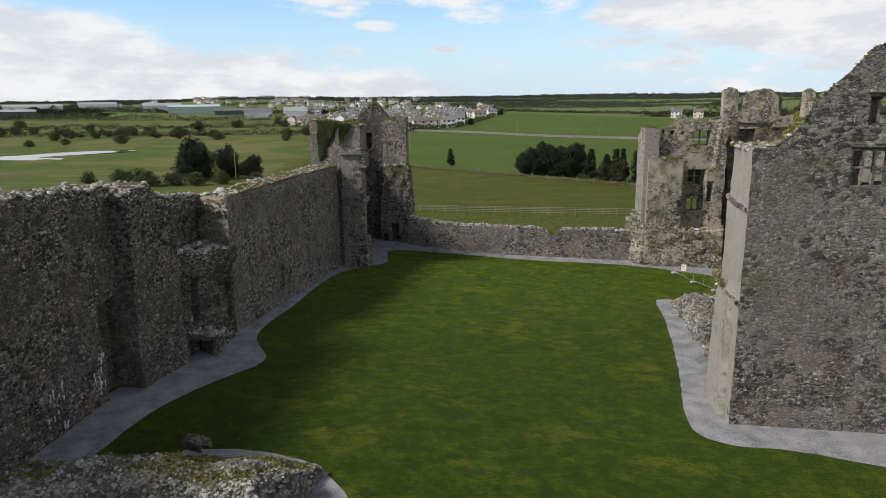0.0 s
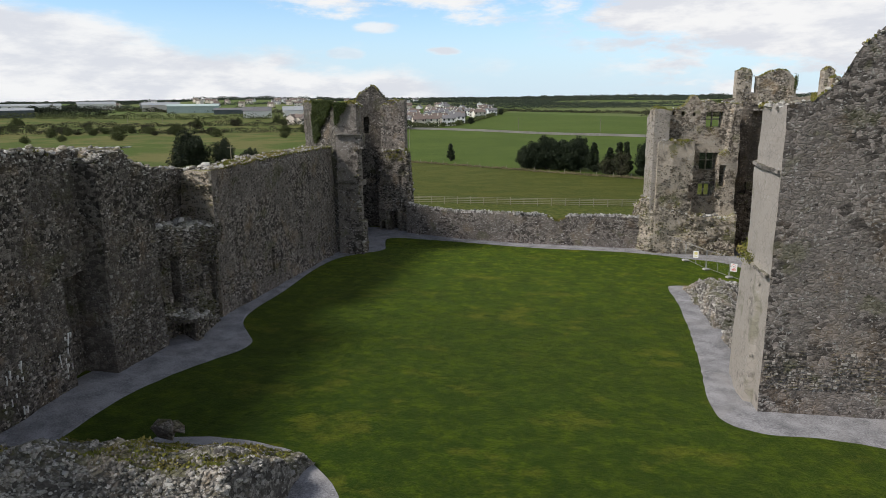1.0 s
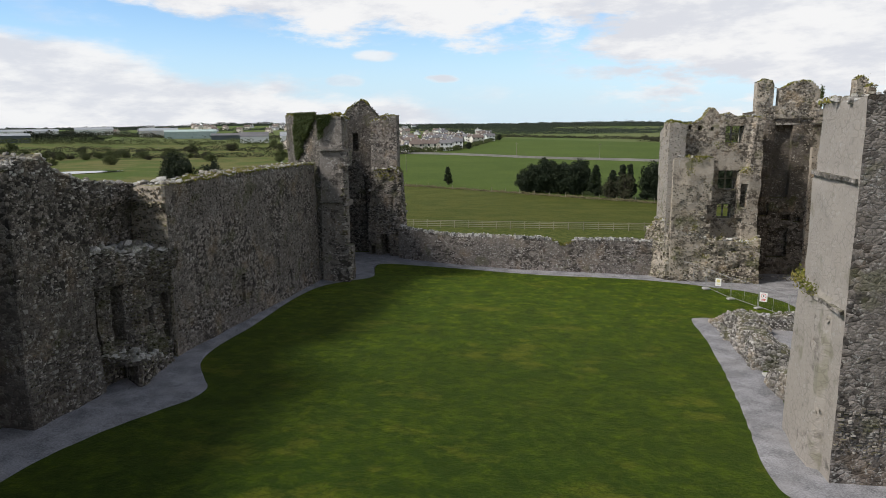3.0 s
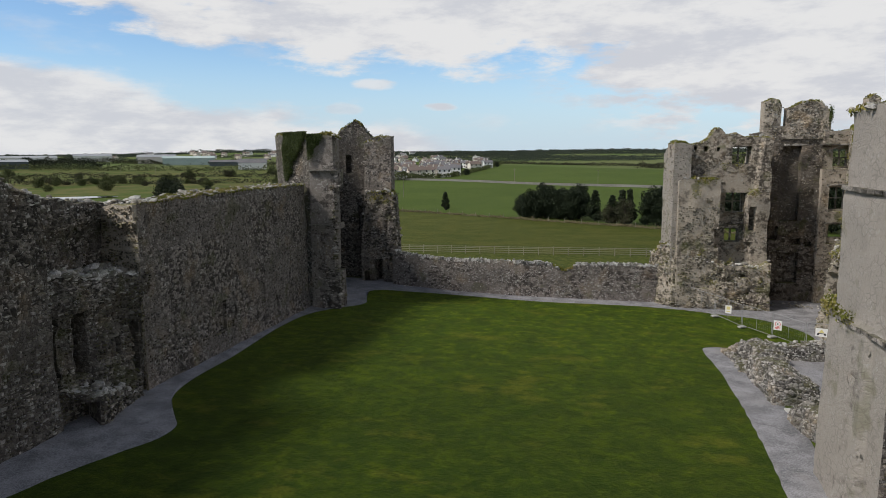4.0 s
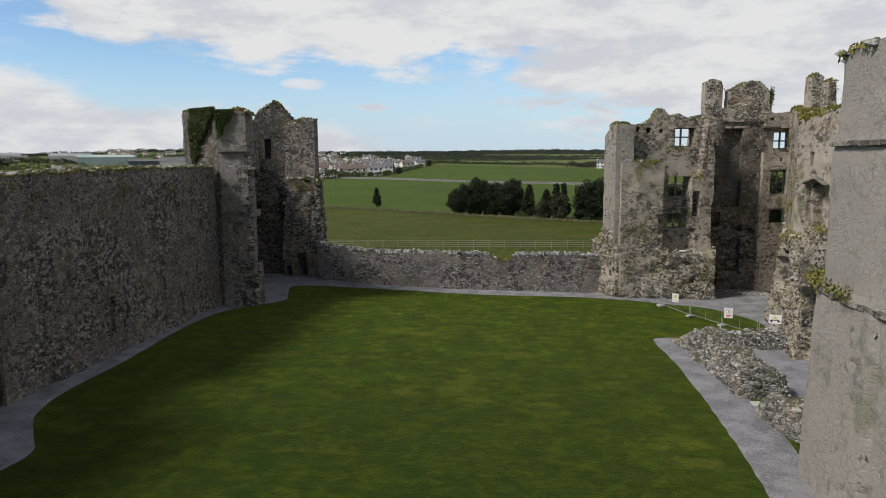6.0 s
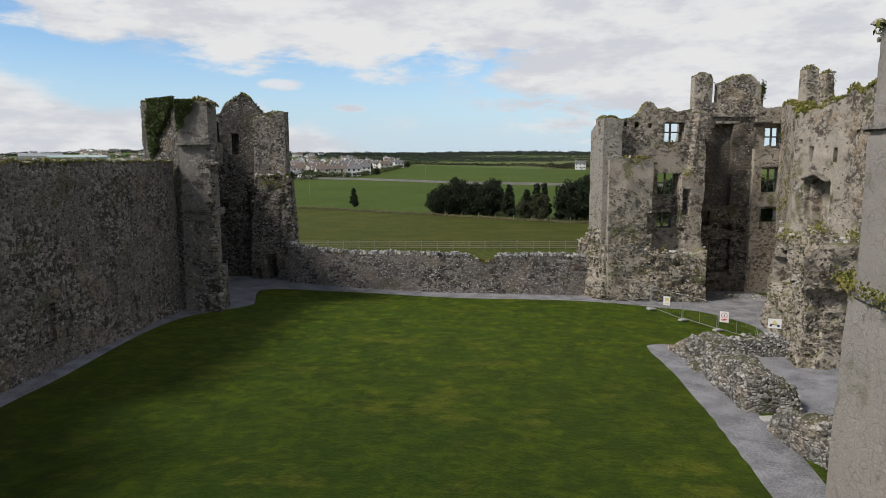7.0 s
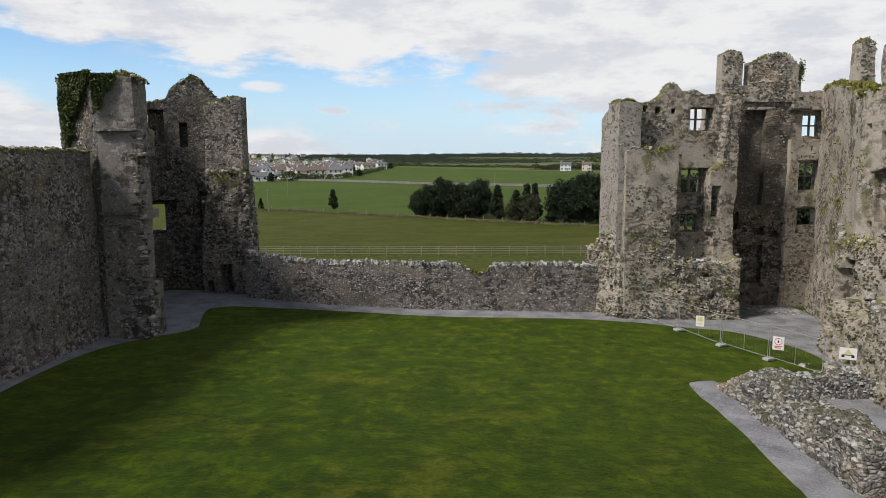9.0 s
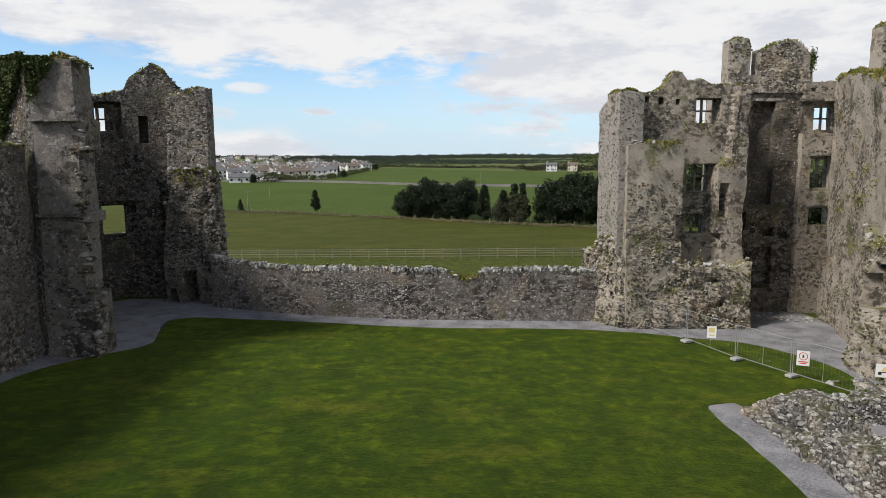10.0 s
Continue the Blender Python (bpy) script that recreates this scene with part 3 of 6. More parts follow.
        while z < end:
            h = rng.uniform(*height)
            n = int(self.length / width[0]) + 2
            w = rng.uniform(*width, n) * rng.choice([0.7, 1.0, 1.0, 1.25], n)
            edge = np.concatenate([[rng.uniform(-0.3, 0.0)], w]).cumsum()
            s = (edge[:-1] + edge[1:]) / 2
            zz = np.full(len(s), z + h / 2) + rng.uniform(-0.07, 0.07, len(s)) + 0.09 * bumps(np.stack([s, 0 * s + z, 0 * s], 1), 0.6)
            hh = h * rng.uniform(0.5, 1.35, len(s))
            w = w * rng.uniform(0.6, 1.0, n)
            rows.append(np.stack([s, zz, w, hh], 1))
            z += h + 0.012
        r = np.concatenate(rows)
        r = r[(r[:, 0] > max(0.08, s_lo)) & (r[:, 0] < min(self.length - 0.08, s_hi))]
        ok = np.ones(len(r), bool)
        for ds, dz in ((0, 0), (-0.45, 0), (0.45, 0), (0, 0.6), (0, -0.4)):
            ok &= self.solid(r[:, 0] + ds * r[:, 2], r[:, 1] + dz * r[:, 3])
        for s0, s1, z0, z1, depth in (self.back_niches if back else self.niches):
            ok &= ~((np.abs(r[:, 0] - s0) < 0.55 * r[:, 2]) | (np.abs(r[:, 0] - s1) < 0.55 * r[:, 2])) | (r[:, 1] < z0) | (r[:, 1] > z1)
        p = self.place(r[:, 0], r[:, 1], 0)
        ok &= rng.random(len(r)) < cover
        ok &= bumps(p, 0.28) + 0.5 * bumps(p, 1.1) > -1.0 + bare * 2 - 0.35
        return r[ok], rng

    def stones(self, rows, rng, proud=(0.0, 0.05), back=False):
        """The stones as blocks with a worn front: (verts, faces)."""
        s, z, w, h = rows.T
        side = -1.0 if back else 1.0
        base = (self.rear if back else self.front)(s, z)
        n = len(s)
        out = base + side * rng.uniform(*proud, n)
        gap = 0.02
        verts = np.empty((n, 8, 3))
        for c, (a, b) in enumerate(((-1, -1), (1, -1), (1, 1), (-1, 1))):
            for lay, (shrink, depth) in enumerate(((0.0, -0.09), (0.035, 0.0))):
                js, jz = rng.normal(0, 0.034, n), rng.normal(0, 0.024, n)
                ss = s + a * np.maximum(w / 2 - gap - shrink, 0.04) + js
                zz = z + b * np.maximum(h / 2 - gap * 0.7 - shrink * 0.8, 0.03) + jz
                nn = (out if lay else base) + side * (depth + (rng.normal(0, 0.012, n) if lay else 0))
                verts[:, c + 4 * lay] = self.place(ss, zz, nn)
        quad = np.array([(4, 5, 6, 7), (0, 1, 5, 4), (1, 2, 6, 5), (2, 3, 7, 6), (3, 0, 4, 7)])
        if back:
            quad = quad[:, ::-1]
        faces = (quad[None] + 8 * np.arange(n)[:, None, None]).reshape(-1, 4)
        return verts.reshape(-1, 3), faces

    def crest(self, seed, per_metre=5.0, size=(0.1, 0.28), sink=0.3, spread=1.0, s_range=None):
        """Loose stones along the wall's top: (centres, sizes)."""
        rng = np.random.default_rng(seed)
        lo, hi = s_range or (0, self.length)
        n = int((hi - lo) * per_metre * max(0.6, self.thick))
        s = rng.uniform(lo, hi, n)
        q = rng.uniform(0, 1, n)
        q = np.where(rng.random(n) < 0.5, q * 0.12 + (rng.random(n) < 0.5) * 0.88, q)
        p = self.place(s, self.top(s), -self.thick * q)
        size = rng.uniform(*size, n) * rng.choice([0.7, 1, 1, 1.5], n)
        p[:, 2] += size * rng.uniform(-0.05, 0.42, n)
        return p, size, rng


t = (1 + 5 ** 0.5) / 2
ICO = np.array([(-1, t, 0), (1, t, 0), (-1, -t, 0), (1, -t, 0), (0, -1, t), (0, 1, t), (0, -1, -t), (0, 1, -t), (t, 0, -1), (t, 0, 1), (-t, 0, -1), (-t, 0, 1)]) / 1.9
ICO_F = np.array([(0, 11, 5), (0, 5, 1), (0, 1, 7), (0, 7, 10), (0, 10, 11), (1, 5, 9), (5, 11, 4), (11, 10, 2), (10, 7, 6), (7, 1, 8),
                  (3, 9, 4), (3, 4, 2), (3, 2, 6), (3, 6, 8), (3, 8, 9), (4, 9, 5), (2, 4, 11), (6, 2, 10), (8, 6, 7), (9, 8, 1)])


def rubble(centres, sizes, rng, flat=0.65):
    """Angular loose stones: (verts, faces)."""
    n = len(centres)
    v = ICO[None] * rng.uniform(0.62, 1.15, (n, 12, 1)) * rng.uniform(0.6, 1.3, (n, 1, 3)) * np.array([1, 1, flat])
    a = rng.uniform(0, 6.28, n)
    c, s = np.cos(a)[:, None], np.sin(a)[:, None]
    x, y = v[..., 0] * c - v[..., 1] * s, v[..., 0] * s + v[..., 1] * c
    v = np.stack([x, y, v[..., 2]], -1) * (np.asarray(sizes) * 0.62)[:, None, None] + np.asarray(centres)[:, None]
    return v.reshape(-1, 3), (ICO_F[None] + 12 * np.arange(n)[:, None, None]).reshape(-1, 3)


def leaves(centres, size, rng, upright=0.0, length=1.6):
    """Small bent leaf blades at the centres: (verts, faces)."""
    n = len(centres)
    size = np.broadcast_to(size, n) * rng.uniform(0.6, 1.3, n)
    d = rng.normal(0, 1, (n, 3))
    d[:, 2] = np.abs(d[:, 2]) * (1 + 3 * upright) if upright else d[:, 2]
    d /= np.linalg.norm(d, axis=1)[:, None]
    e = np.cross(d, rng.normal(0, 1, (n, 3)))
    e /= np.linalg.norm(e, axis=1)[:, None] + 1e-9
    c = np.asarray(centres)
    a, b = d * (size * length / 2)[:, None], e * (size / 2)[:, None]
    v = np.stack([c - a, c + b * 0.9, c + a, c - b * 0.9], 1)
    return v.reshape(-1, 3), np.arange(4 * n).reshape(n, 4)


# eight worn stones that the single facing stones share
def worn_stone(seed, mat):
    rng = np.random.default_rng(900 + seed)
    v = np.array([(-.5, .5, -.5), (.5, .5, -.5), (.5, .5, .5), (-.5, .5, .5), (-.44, -.5, -.42), (.44, -.5, -.42), (.44, -.5, .42), (-.44, -.5, .42)], float)
    v += rng.normal(0, 0.05, v.shape)
    f = np.array([(0, 1, 2, 3), (4, 7, 6, 5), (0, 4, 5, 1), (1, 5, 6, 2), (2, 6, 7, 3), (3, 7, 4, 0)])[:, ::-1]
    me = mesh_of("stone", v, f)
    me.materials.append(mat)
    return me


STONES = {}


def single_stones(wall, rows, parent, rng, back=False, mat=None):
    """Facing stones as objects of their own on shared meshes."""
    mat = mat or facing
    if mat not in STONES:
        STONES[mat] = [worn_stone(i, mat) for i in range(8)]
    side = -1.0 if back else 1.0
    base = (wall.rear if back else wall.front)(rows[:, 0], rows[:, 1])
    for (s, z, w, h), n in zip(rows, base):
        x, y = wall.plan(s, n + side * rng.uniform(-0.03, 0.015))
        i = np.clip(np.searchsorted(wall.at, s) - 1, 0, len(wall.seg) - 1)
        d = wall.line[i + 1] - wall.line[i]
        turn = math.atan2(d[1], d[0]) + (math.pi if back else 0)
        ob = new("stone", STONES[mat][rng.integers(8)])
        ob.matrix_world = Matrix.LocRotScale((float(x), float(y), float(z)), Euler((rng.normal(0, 0.03), rng.normal(0, 0.03), turn)), (w - 0.03, 0.12, h - 0.02))
        ob.parent = parent


def masonry_part(wall, parent, seed, name="wall", mat=None, label="", cover=0.85, both=False, bare=0.25, singles=None, crest=5.0,
                 crest_size=(0.1, 0.28), proud=(-0.025, 0.05), width=(0.13, 0.36), height=(0.09, 0.19), crest_mat=None, face_mat=None, fringe=0.0, z_to=None, z_from=None, s_lo=-1.0, s_hi=1e9):
    """One length of wall with its facing stones and crest. singles: (s0, s1, z0, z1) in which stones stand as objects."""
    body = part(name, wall.mesh(name, s_lo, s_hi), mat or stone, parent, label)
    for back in ((False, True) if both else (False,)):
        rows, rng = wall.courses(seed + 7 * back, width, height, cover, back, z_from, z_to, bare, s_lo, s_hi)
        if singles and not back:
            s0, s1, z0, z1 = singles
            pick = (rows[:, 0] > s0) & (rows[:, 0] < s1) & (rows[:, 1] > z0) & (rows[:, 1] < z1)
            chosen = np.nonzero(pick)[0][:290]
            single_stones(wall, rows[chosen], body, rng, False, face_mat)
            rows = np.delete(rows, chosen, 0)
        if fringe:
            deep = fringe * (0.35 + 0.65 * (0.5 + 0.5 * bumps(np.stack([rows[:, 0], 0 * rows[:, 0], 0 * rows[:, 0]], 1), 0.8)))
            pale = (rows[:, 1] > wall.top(rows[:, 0]) - deep) & (rng.random(len(rows)) < 0.75)
            if pale.any():
                part("facing", mesh_of("facing", *wall.stones(rows[pale], rng, (0.0, 0.08), back)), crest_mat or pale_rubble, body, "lichened pale stones under the wall top", "stuff")
            rows = rows[~pale]
        if len(rows):
            part("facing", mesh_of("facing", *wall.stones(rows, rng, proud, back)), face_mat or facing, body, "weathered grey facing stones", "stuff")
    if crest:
        p, size, rng = wall.crest(seed + 3, crest, crest_size, s_range=(max(0, s_lo), min(wall.length, s_hi)))
        part("loose_rubble", mesh_of("loose_rubble", *rubble(p, size, rng)), crest_mat or pale_rubble, body, "pale lichened loose stones", "stuff")
    return body


def tufts(wall, parent, seed, spans, density=90, height=0.22, name="moss", mat=None, size=0.12):
    """Moss and grass growing on stretches (s0, s1) of a wall's top."""
    rng = np.random.default_rng(seed)
    pts = []
    for s0, s1 in spans:
        n = int((s1 - s0) * max(wall.thick, 0.5) * density * 1.5)
        s, q = rng.uniform(s0, s1, n), rng.uniform(-0.04, 1.03, n)
        p = wall.place(s, wall.top(s), -wall.thick * q)
        heap = np.clip(0.55 + 0.6 * bumps(p, 0.9), 0.05, 1.2) * np.clip(np.minimum(s - s0, s1 - s) / 0.5, 0.1, 1)
        p[:, 2] += heap * height * rng.random(n) - 0.02
        pts.append(p)
    p = np.concatenate(pts)
    return part(name, mesh_of(name, *leaves(p, size, rng, 0.6)), mat or moss_mat, parent, "olive moss and tufted grass", "stuff")


def clumps(centres, count, radius, size, seed, name, mat, parent, label, upright=0.3):
    """Plants rooted at a few places on a wall."""
    rng = np.random.default_rng(seed)
    p = np.repeat(np.asarray(centres, float), count, 0)
    p = p + rng.normal(0, 1, p.shape) * np.asarray(radius)
    return part(name, mesh_of(name, *leaves(p, size, rng, upright)), mat, parent, label, "stuff")


def mullioned(parent, x0, x1, z0, z1, y, lights=2, transom=True, depth=0.22, bar=0.15, turn=None):
    """A stone window: frame, mullions and transom, in a wall that faces -y."""
    def stick(chunk, name, owner):
        me = bevelled(name, chunk, 0.02)
        return part(name, me, dressed, owner)
    frame_v = [slab(x0 - 0.1, y, z0 - 0.12, x1 + 0.1, y + depth, z0 + 0.04), slab(x0 - 0.14, y - 0.05, z1 - 0.02, x1 + 0.14, y + depth, z1 + 0.2),
               slab(x0 - 0.1, y, z0 + 0.04, x0 + 0.08, y + depth, z1 - 0.02), slab(x1 - 0.08, y, z0 + 0.04, x1 + 0.1, y + depth, z1 - 0.02)]
    window = part("window", mesh_of("window", *joined(frame_v)), dressed, parent, "cut-stone window frame, unglazed")
    for i in range(1, lights):
        x = x0 + (x1 - x0) * i / lights
        stick(slab(x - bar / 2, y + 0.03, z0 + 0.04, x + bar / 2, y + depth - 0.03, z1 - 0.02), "mullion", window)
    if transom:
        z = z0 + (z1 - z0) * 0.52
        stick(slab(x0 + 0.08, y + 0.05, z - bar * 0.4, x1 - 0.08, y + depth - 0.05, z + bar * 0.4), "transom", window)
    return window

# ---- ground ----
def spread(lo, hi, step, far, centre_lo, centre_hi):
    """Grid lines that are close in the middle and widen outwards."""
    mid = list(np.arange(centre_lo, centre_hi + 0.01, step))
    up, d = [centre_hi], step
    while up[-1] < hi:
        d *= far
        up.append(min(up[-1] + d, hi))
    down, d = [centre_lo], step
    while down[-1] > lo:
        d *= far
        down.append(max(down[-1] - d, lo))
    return np.array(down[:0:-1] + mid + up[1:])


gx, gy = spread(-4800, 4800, 2.0, 1.09, -40, 66), spread(-1500, 4800, 2.0, 1.09, 0, 130)
mx, my = np.meshgrid(gx, gy, indexing="ij")
gv = np.stack([mx, my, land_z(mx, my)], -1).reshape(-1, 3)
ny = len(gy)
gi = (np.arange(len(gx) - 1)[:, None] * ny + np.arange(ny - 1)[None]).ravel()
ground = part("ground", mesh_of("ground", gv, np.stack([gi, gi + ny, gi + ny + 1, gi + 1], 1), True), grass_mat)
tagged(ground, "short green courtyard lawn running out into pasture", "ground", kind="structure")


def smooth_line(points, closed=True, steps=8):
    """A soft curve through the points."""
    p = np.array(points, float)
    n, out = len(p), []
    for i in range(n if closed else n - 1):
        a, b, c, d = (p[(i + q) % n] if closed else p[min(max(i + q, 0), n - 1)] for q in (-1, 0, 1, 2))
        for u in np.arange(steps) / steps:
            out.append(0.5 * (2 * b + (c - a) * u + (2 * a - 5 * b + 4 * c - d) * u * u + (3 * b - a - 3 * c + d) * u ** 3))
    return np.array(out if closed else out + [p[-1]])


def laid_strip(name, inner, outer, mat, label, category, lift=0.035, rows=6, wear=0.06):
    """A path between two edges, lying a little proud of the grass."""
    a, b = smooth_line(inner, False, 10), smooth_line(outer, False, 10)
    def even(q, n):
        s = np.concatenate([[0], np.cumsum(np.hypot(*np.diff(q, axis=0).T))])
        u = np.linspace(0, s[-1], n)
        return np.stack([np.interp(u, s, q[:, i]) for i in (0, 1)], 1)
    n = 240
    a, b = even(a, n), even(b, n)
    w = bumps(np.c_[a, np.zeros(n)], 1.3)
    a = a + (a - b) / np.linalg.norm(a - b, axis=1)[:, None] * (wear * w)[:, None]
    v = []
    for q in np.linspace(0, 1, rows):
        p = a * (1 - q) + b * q
        z = land_z(p[:, 0], p[:, 1]) + (lift if 0 < q < 1 else -0.03)
        v.append(np.c_[p, z])
    v = np.array(v)
    i = (np.arange(rows - 1)[:, None] * n + np.arange(n - 1)[None]).ravel()
    ob = part(name, mesh_of(name, v.reshape(-1, 3), np.stack([i, i + 1, i + n + 1, i + n], 1), True), mat)
    return tagged(ob, label, category, kind="structure")


# gravel along the curtain wall, past the corner tower and the far wall to the mansion
laid_strip("path", [(-17.4, 22.0), (-17.3, 26.0), (-17.1, 29.0), (-16.75, 32.5), (-15.8, 35.2), (-14.4, 37.9), (-13.3, 39.5), (-13.05, 41.1), (-13.7, 42.3),
                    (-14.6, 43.4), (-15.3, 45.0), (-15.65, 46.9), (-15.55, 49.4), (-15.1, 52.9), (-14.6, 60.0), (-13.4, 65.6), (-11.4, 68.6), (-9.4, 70.6), (-9.3, 72.6), (-10.7, 75.4), (-10.8, 77.6), (-9.4, 79.4),
                    (-5.0, 78.6), (-0.7, 77.5), (3.5, 76.2), (7.5, 75.4), (11.6, 75.1), (15.7, 74.4), (19.3, 73.0), (22.1, 71.7), (25.4, 70.2), (27.3, 66.0), (26.9, 62.3)],
           [(-21.4, 22.0), (-21.4, 26.0), (-21.4, 33.0), (-20.6, 38.0), (-19.6, 41.0), (-19.2, 43.0),
            (-18.6, 45.0), (-18.2, 49.2), (-17.6, 54.5), (-16.8, 60.0), (-16.0, 65.6), (-15.6, 70.0), (-16.0, 74.0), (-17.0, 78.0), (-18.0, 84.0), (-15.0, 89.0), (-8.0, 88.4),
            (-1.4, 85.6), (5.4, 83.6), (11.4, 82.2), (18.0, 80.6), (26.0, 80.0), (36.5, 81.0), (34.0, 70.0), (31.4, 62.6)],
           gravel_mat, "loose grey gravel path along the walls", "gravel path", rows=7)
laid_strip("path", [(-2.9, 21.6), (-3.7, 24.6), (-4.8, 26.4), (-6.6, 28.15), (-8.6, 28.95), (-10.8, 29.25), (-13.4, 28.9)], [(-7.0, 21.6), (-7.0, 23.6), (-7.4, 25.2), (-8.4, 26.2), (-9.6, 26.6), (-11.4, 26.8), (-13.4, 27.0)],
           gravel_mat, "loose grey gravel apron round a wall stump", "gravel path", rows=5)
laid_strip("path", [(30.0, 26.0), (21.2, 29.6), (17.2, 31.0), (14.4, 31.3), (12.9, 32.6), (13.0, 35.5), (13.9, 39.5), (14.8, 43.8), (15.8, 49.0), (16.8, 55.0), (17.3, 59.6), (18.4, 60.2)],
           [(31.0, 34.5), (23.0, 34.6), (18.2, 35.0), (16.4, 35.4), (15.8, 36.4), (16.0, 38.0), (17.0, 41.0), (17.9, 44.5), (18.6, 49.0), (19.0, 55.0), (19.3, 59.4), (19.2, 60.2)],
           gravel_mat, "loose grey gravel path beside the gate tower", "gravel path")
laid_strip("path", [(17.5, 45.2), (18.3, 50.0), (19.4, 54.6), (20.4, 57.6)], [(30.0, 44.0), (30.0, 48.0), (30.0, 52.0), (30.0, 57.6)],
           gravel_mat, "worn grey gravel floor of a lost room", "gravel floor", rows=4)

# ---- the long curtain wall ----
curtain = thing("curtain_wall", "tall ruined curtain wall of dark grey rubble stone", "castle wall", at=(-18, 45, 1))
near_wall = Masonry([(-20.6, 8), (-20.4, 24), (-20.15, 36.4)], [(0, 13.8), (16, 13.6), (18, 13.75), (22, 13.75), (25, 13.45), (28.4, 13.2)], 2.4, rough=0.1, frill=0.26)
ny0, ny1 = near_wall.where(-20.2, 33.9), near_wall.where(-20.15, 36.1)
near_wall.niches = [(ny0, ny1, 0.3, 6.95, 0.85)]
near_wall.pock(13, 10, 3, 12, 14, None, (0.12, 0.35))
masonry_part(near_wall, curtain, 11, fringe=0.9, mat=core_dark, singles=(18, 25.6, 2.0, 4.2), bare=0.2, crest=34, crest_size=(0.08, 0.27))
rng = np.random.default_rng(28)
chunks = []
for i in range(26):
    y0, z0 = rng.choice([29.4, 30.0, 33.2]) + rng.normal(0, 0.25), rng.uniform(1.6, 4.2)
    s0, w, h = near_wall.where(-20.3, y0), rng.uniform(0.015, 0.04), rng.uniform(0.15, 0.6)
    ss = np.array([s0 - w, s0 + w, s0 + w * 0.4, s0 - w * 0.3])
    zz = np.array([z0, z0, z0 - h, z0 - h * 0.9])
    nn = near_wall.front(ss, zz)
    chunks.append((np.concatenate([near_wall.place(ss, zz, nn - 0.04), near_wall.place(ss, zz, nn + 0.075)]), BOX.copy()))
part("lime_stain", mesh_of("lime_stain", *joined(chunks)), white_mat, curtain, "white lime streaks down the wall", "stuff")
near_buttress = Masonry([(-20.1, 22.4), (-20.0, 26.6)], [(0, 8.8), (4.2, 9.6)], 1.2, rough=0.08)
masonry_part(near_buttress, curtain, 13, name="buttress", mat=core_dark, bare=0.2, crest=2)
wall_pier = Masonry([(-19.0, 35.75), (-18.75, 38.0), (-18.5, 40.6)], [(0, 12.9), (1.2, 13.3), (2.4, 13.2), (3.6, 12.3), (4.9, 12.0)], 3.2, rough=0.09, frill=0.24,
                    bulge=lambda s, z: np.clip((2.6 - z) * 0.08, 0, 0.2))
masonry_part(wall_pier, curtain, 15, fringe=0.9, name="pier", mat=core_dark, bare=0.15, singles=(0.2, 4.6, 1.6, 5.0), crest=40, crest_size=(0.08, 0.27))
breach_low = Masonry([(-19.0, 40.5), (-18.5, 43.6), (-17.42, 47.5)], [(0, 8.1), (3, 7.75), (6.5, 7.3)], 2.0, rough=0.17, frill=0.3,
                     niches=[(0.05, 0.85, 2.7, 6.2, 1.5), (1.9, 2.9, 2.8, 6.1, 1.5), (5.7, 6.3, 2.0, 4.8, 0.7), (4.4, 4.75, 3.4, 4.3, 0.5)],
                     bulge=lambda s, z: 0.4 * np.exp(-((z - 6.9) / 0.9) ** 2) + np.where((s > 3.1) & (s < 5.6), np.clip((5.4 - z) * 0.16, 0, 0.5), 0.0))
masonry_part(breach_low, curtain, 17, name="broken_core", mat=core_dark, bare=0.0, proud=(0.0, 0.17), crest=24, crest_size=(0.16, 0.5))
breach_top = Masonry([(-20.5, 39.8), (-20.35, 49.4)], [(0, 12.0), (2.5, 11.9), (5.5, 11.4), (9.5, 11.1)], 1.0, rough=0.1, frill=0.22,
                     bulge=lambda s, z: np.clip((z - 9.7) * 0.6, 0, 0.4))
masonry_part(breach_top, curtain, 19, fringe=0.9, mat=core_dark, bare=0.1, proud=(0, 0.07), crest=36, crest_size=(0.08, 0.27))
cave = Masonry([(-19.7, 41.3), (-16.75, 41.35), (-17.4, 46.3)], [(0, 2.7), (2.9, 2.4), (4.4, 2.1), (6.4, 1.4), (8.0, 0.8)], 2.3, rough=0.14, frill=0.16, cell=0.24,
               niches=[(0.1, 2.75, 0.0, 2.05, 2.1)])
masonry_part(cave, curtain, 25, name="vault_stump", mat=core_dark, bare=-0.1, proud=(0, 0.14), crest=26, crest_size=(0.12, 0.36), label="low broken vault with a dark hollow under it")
rng = np.random.default_rng(26)
z = rng.uniform(5.5, 11.8, 150)
p = np.stack([-18.62 + rng.normal(0, 0.08, 150) - 0.02 * z, 40.72 + rng.uniform(-0.6, 0.25, 150) + 0.06 * (z - 8), z], 1)
part("loose_rubble", mesh_of("loose_rubble", *rubble(p, rng.uniform(0.12, 0.38, 150), rng, 0.55)), pale_rubble, curtain, "pale torn edge of the pier", "stuff")
off = 2.35
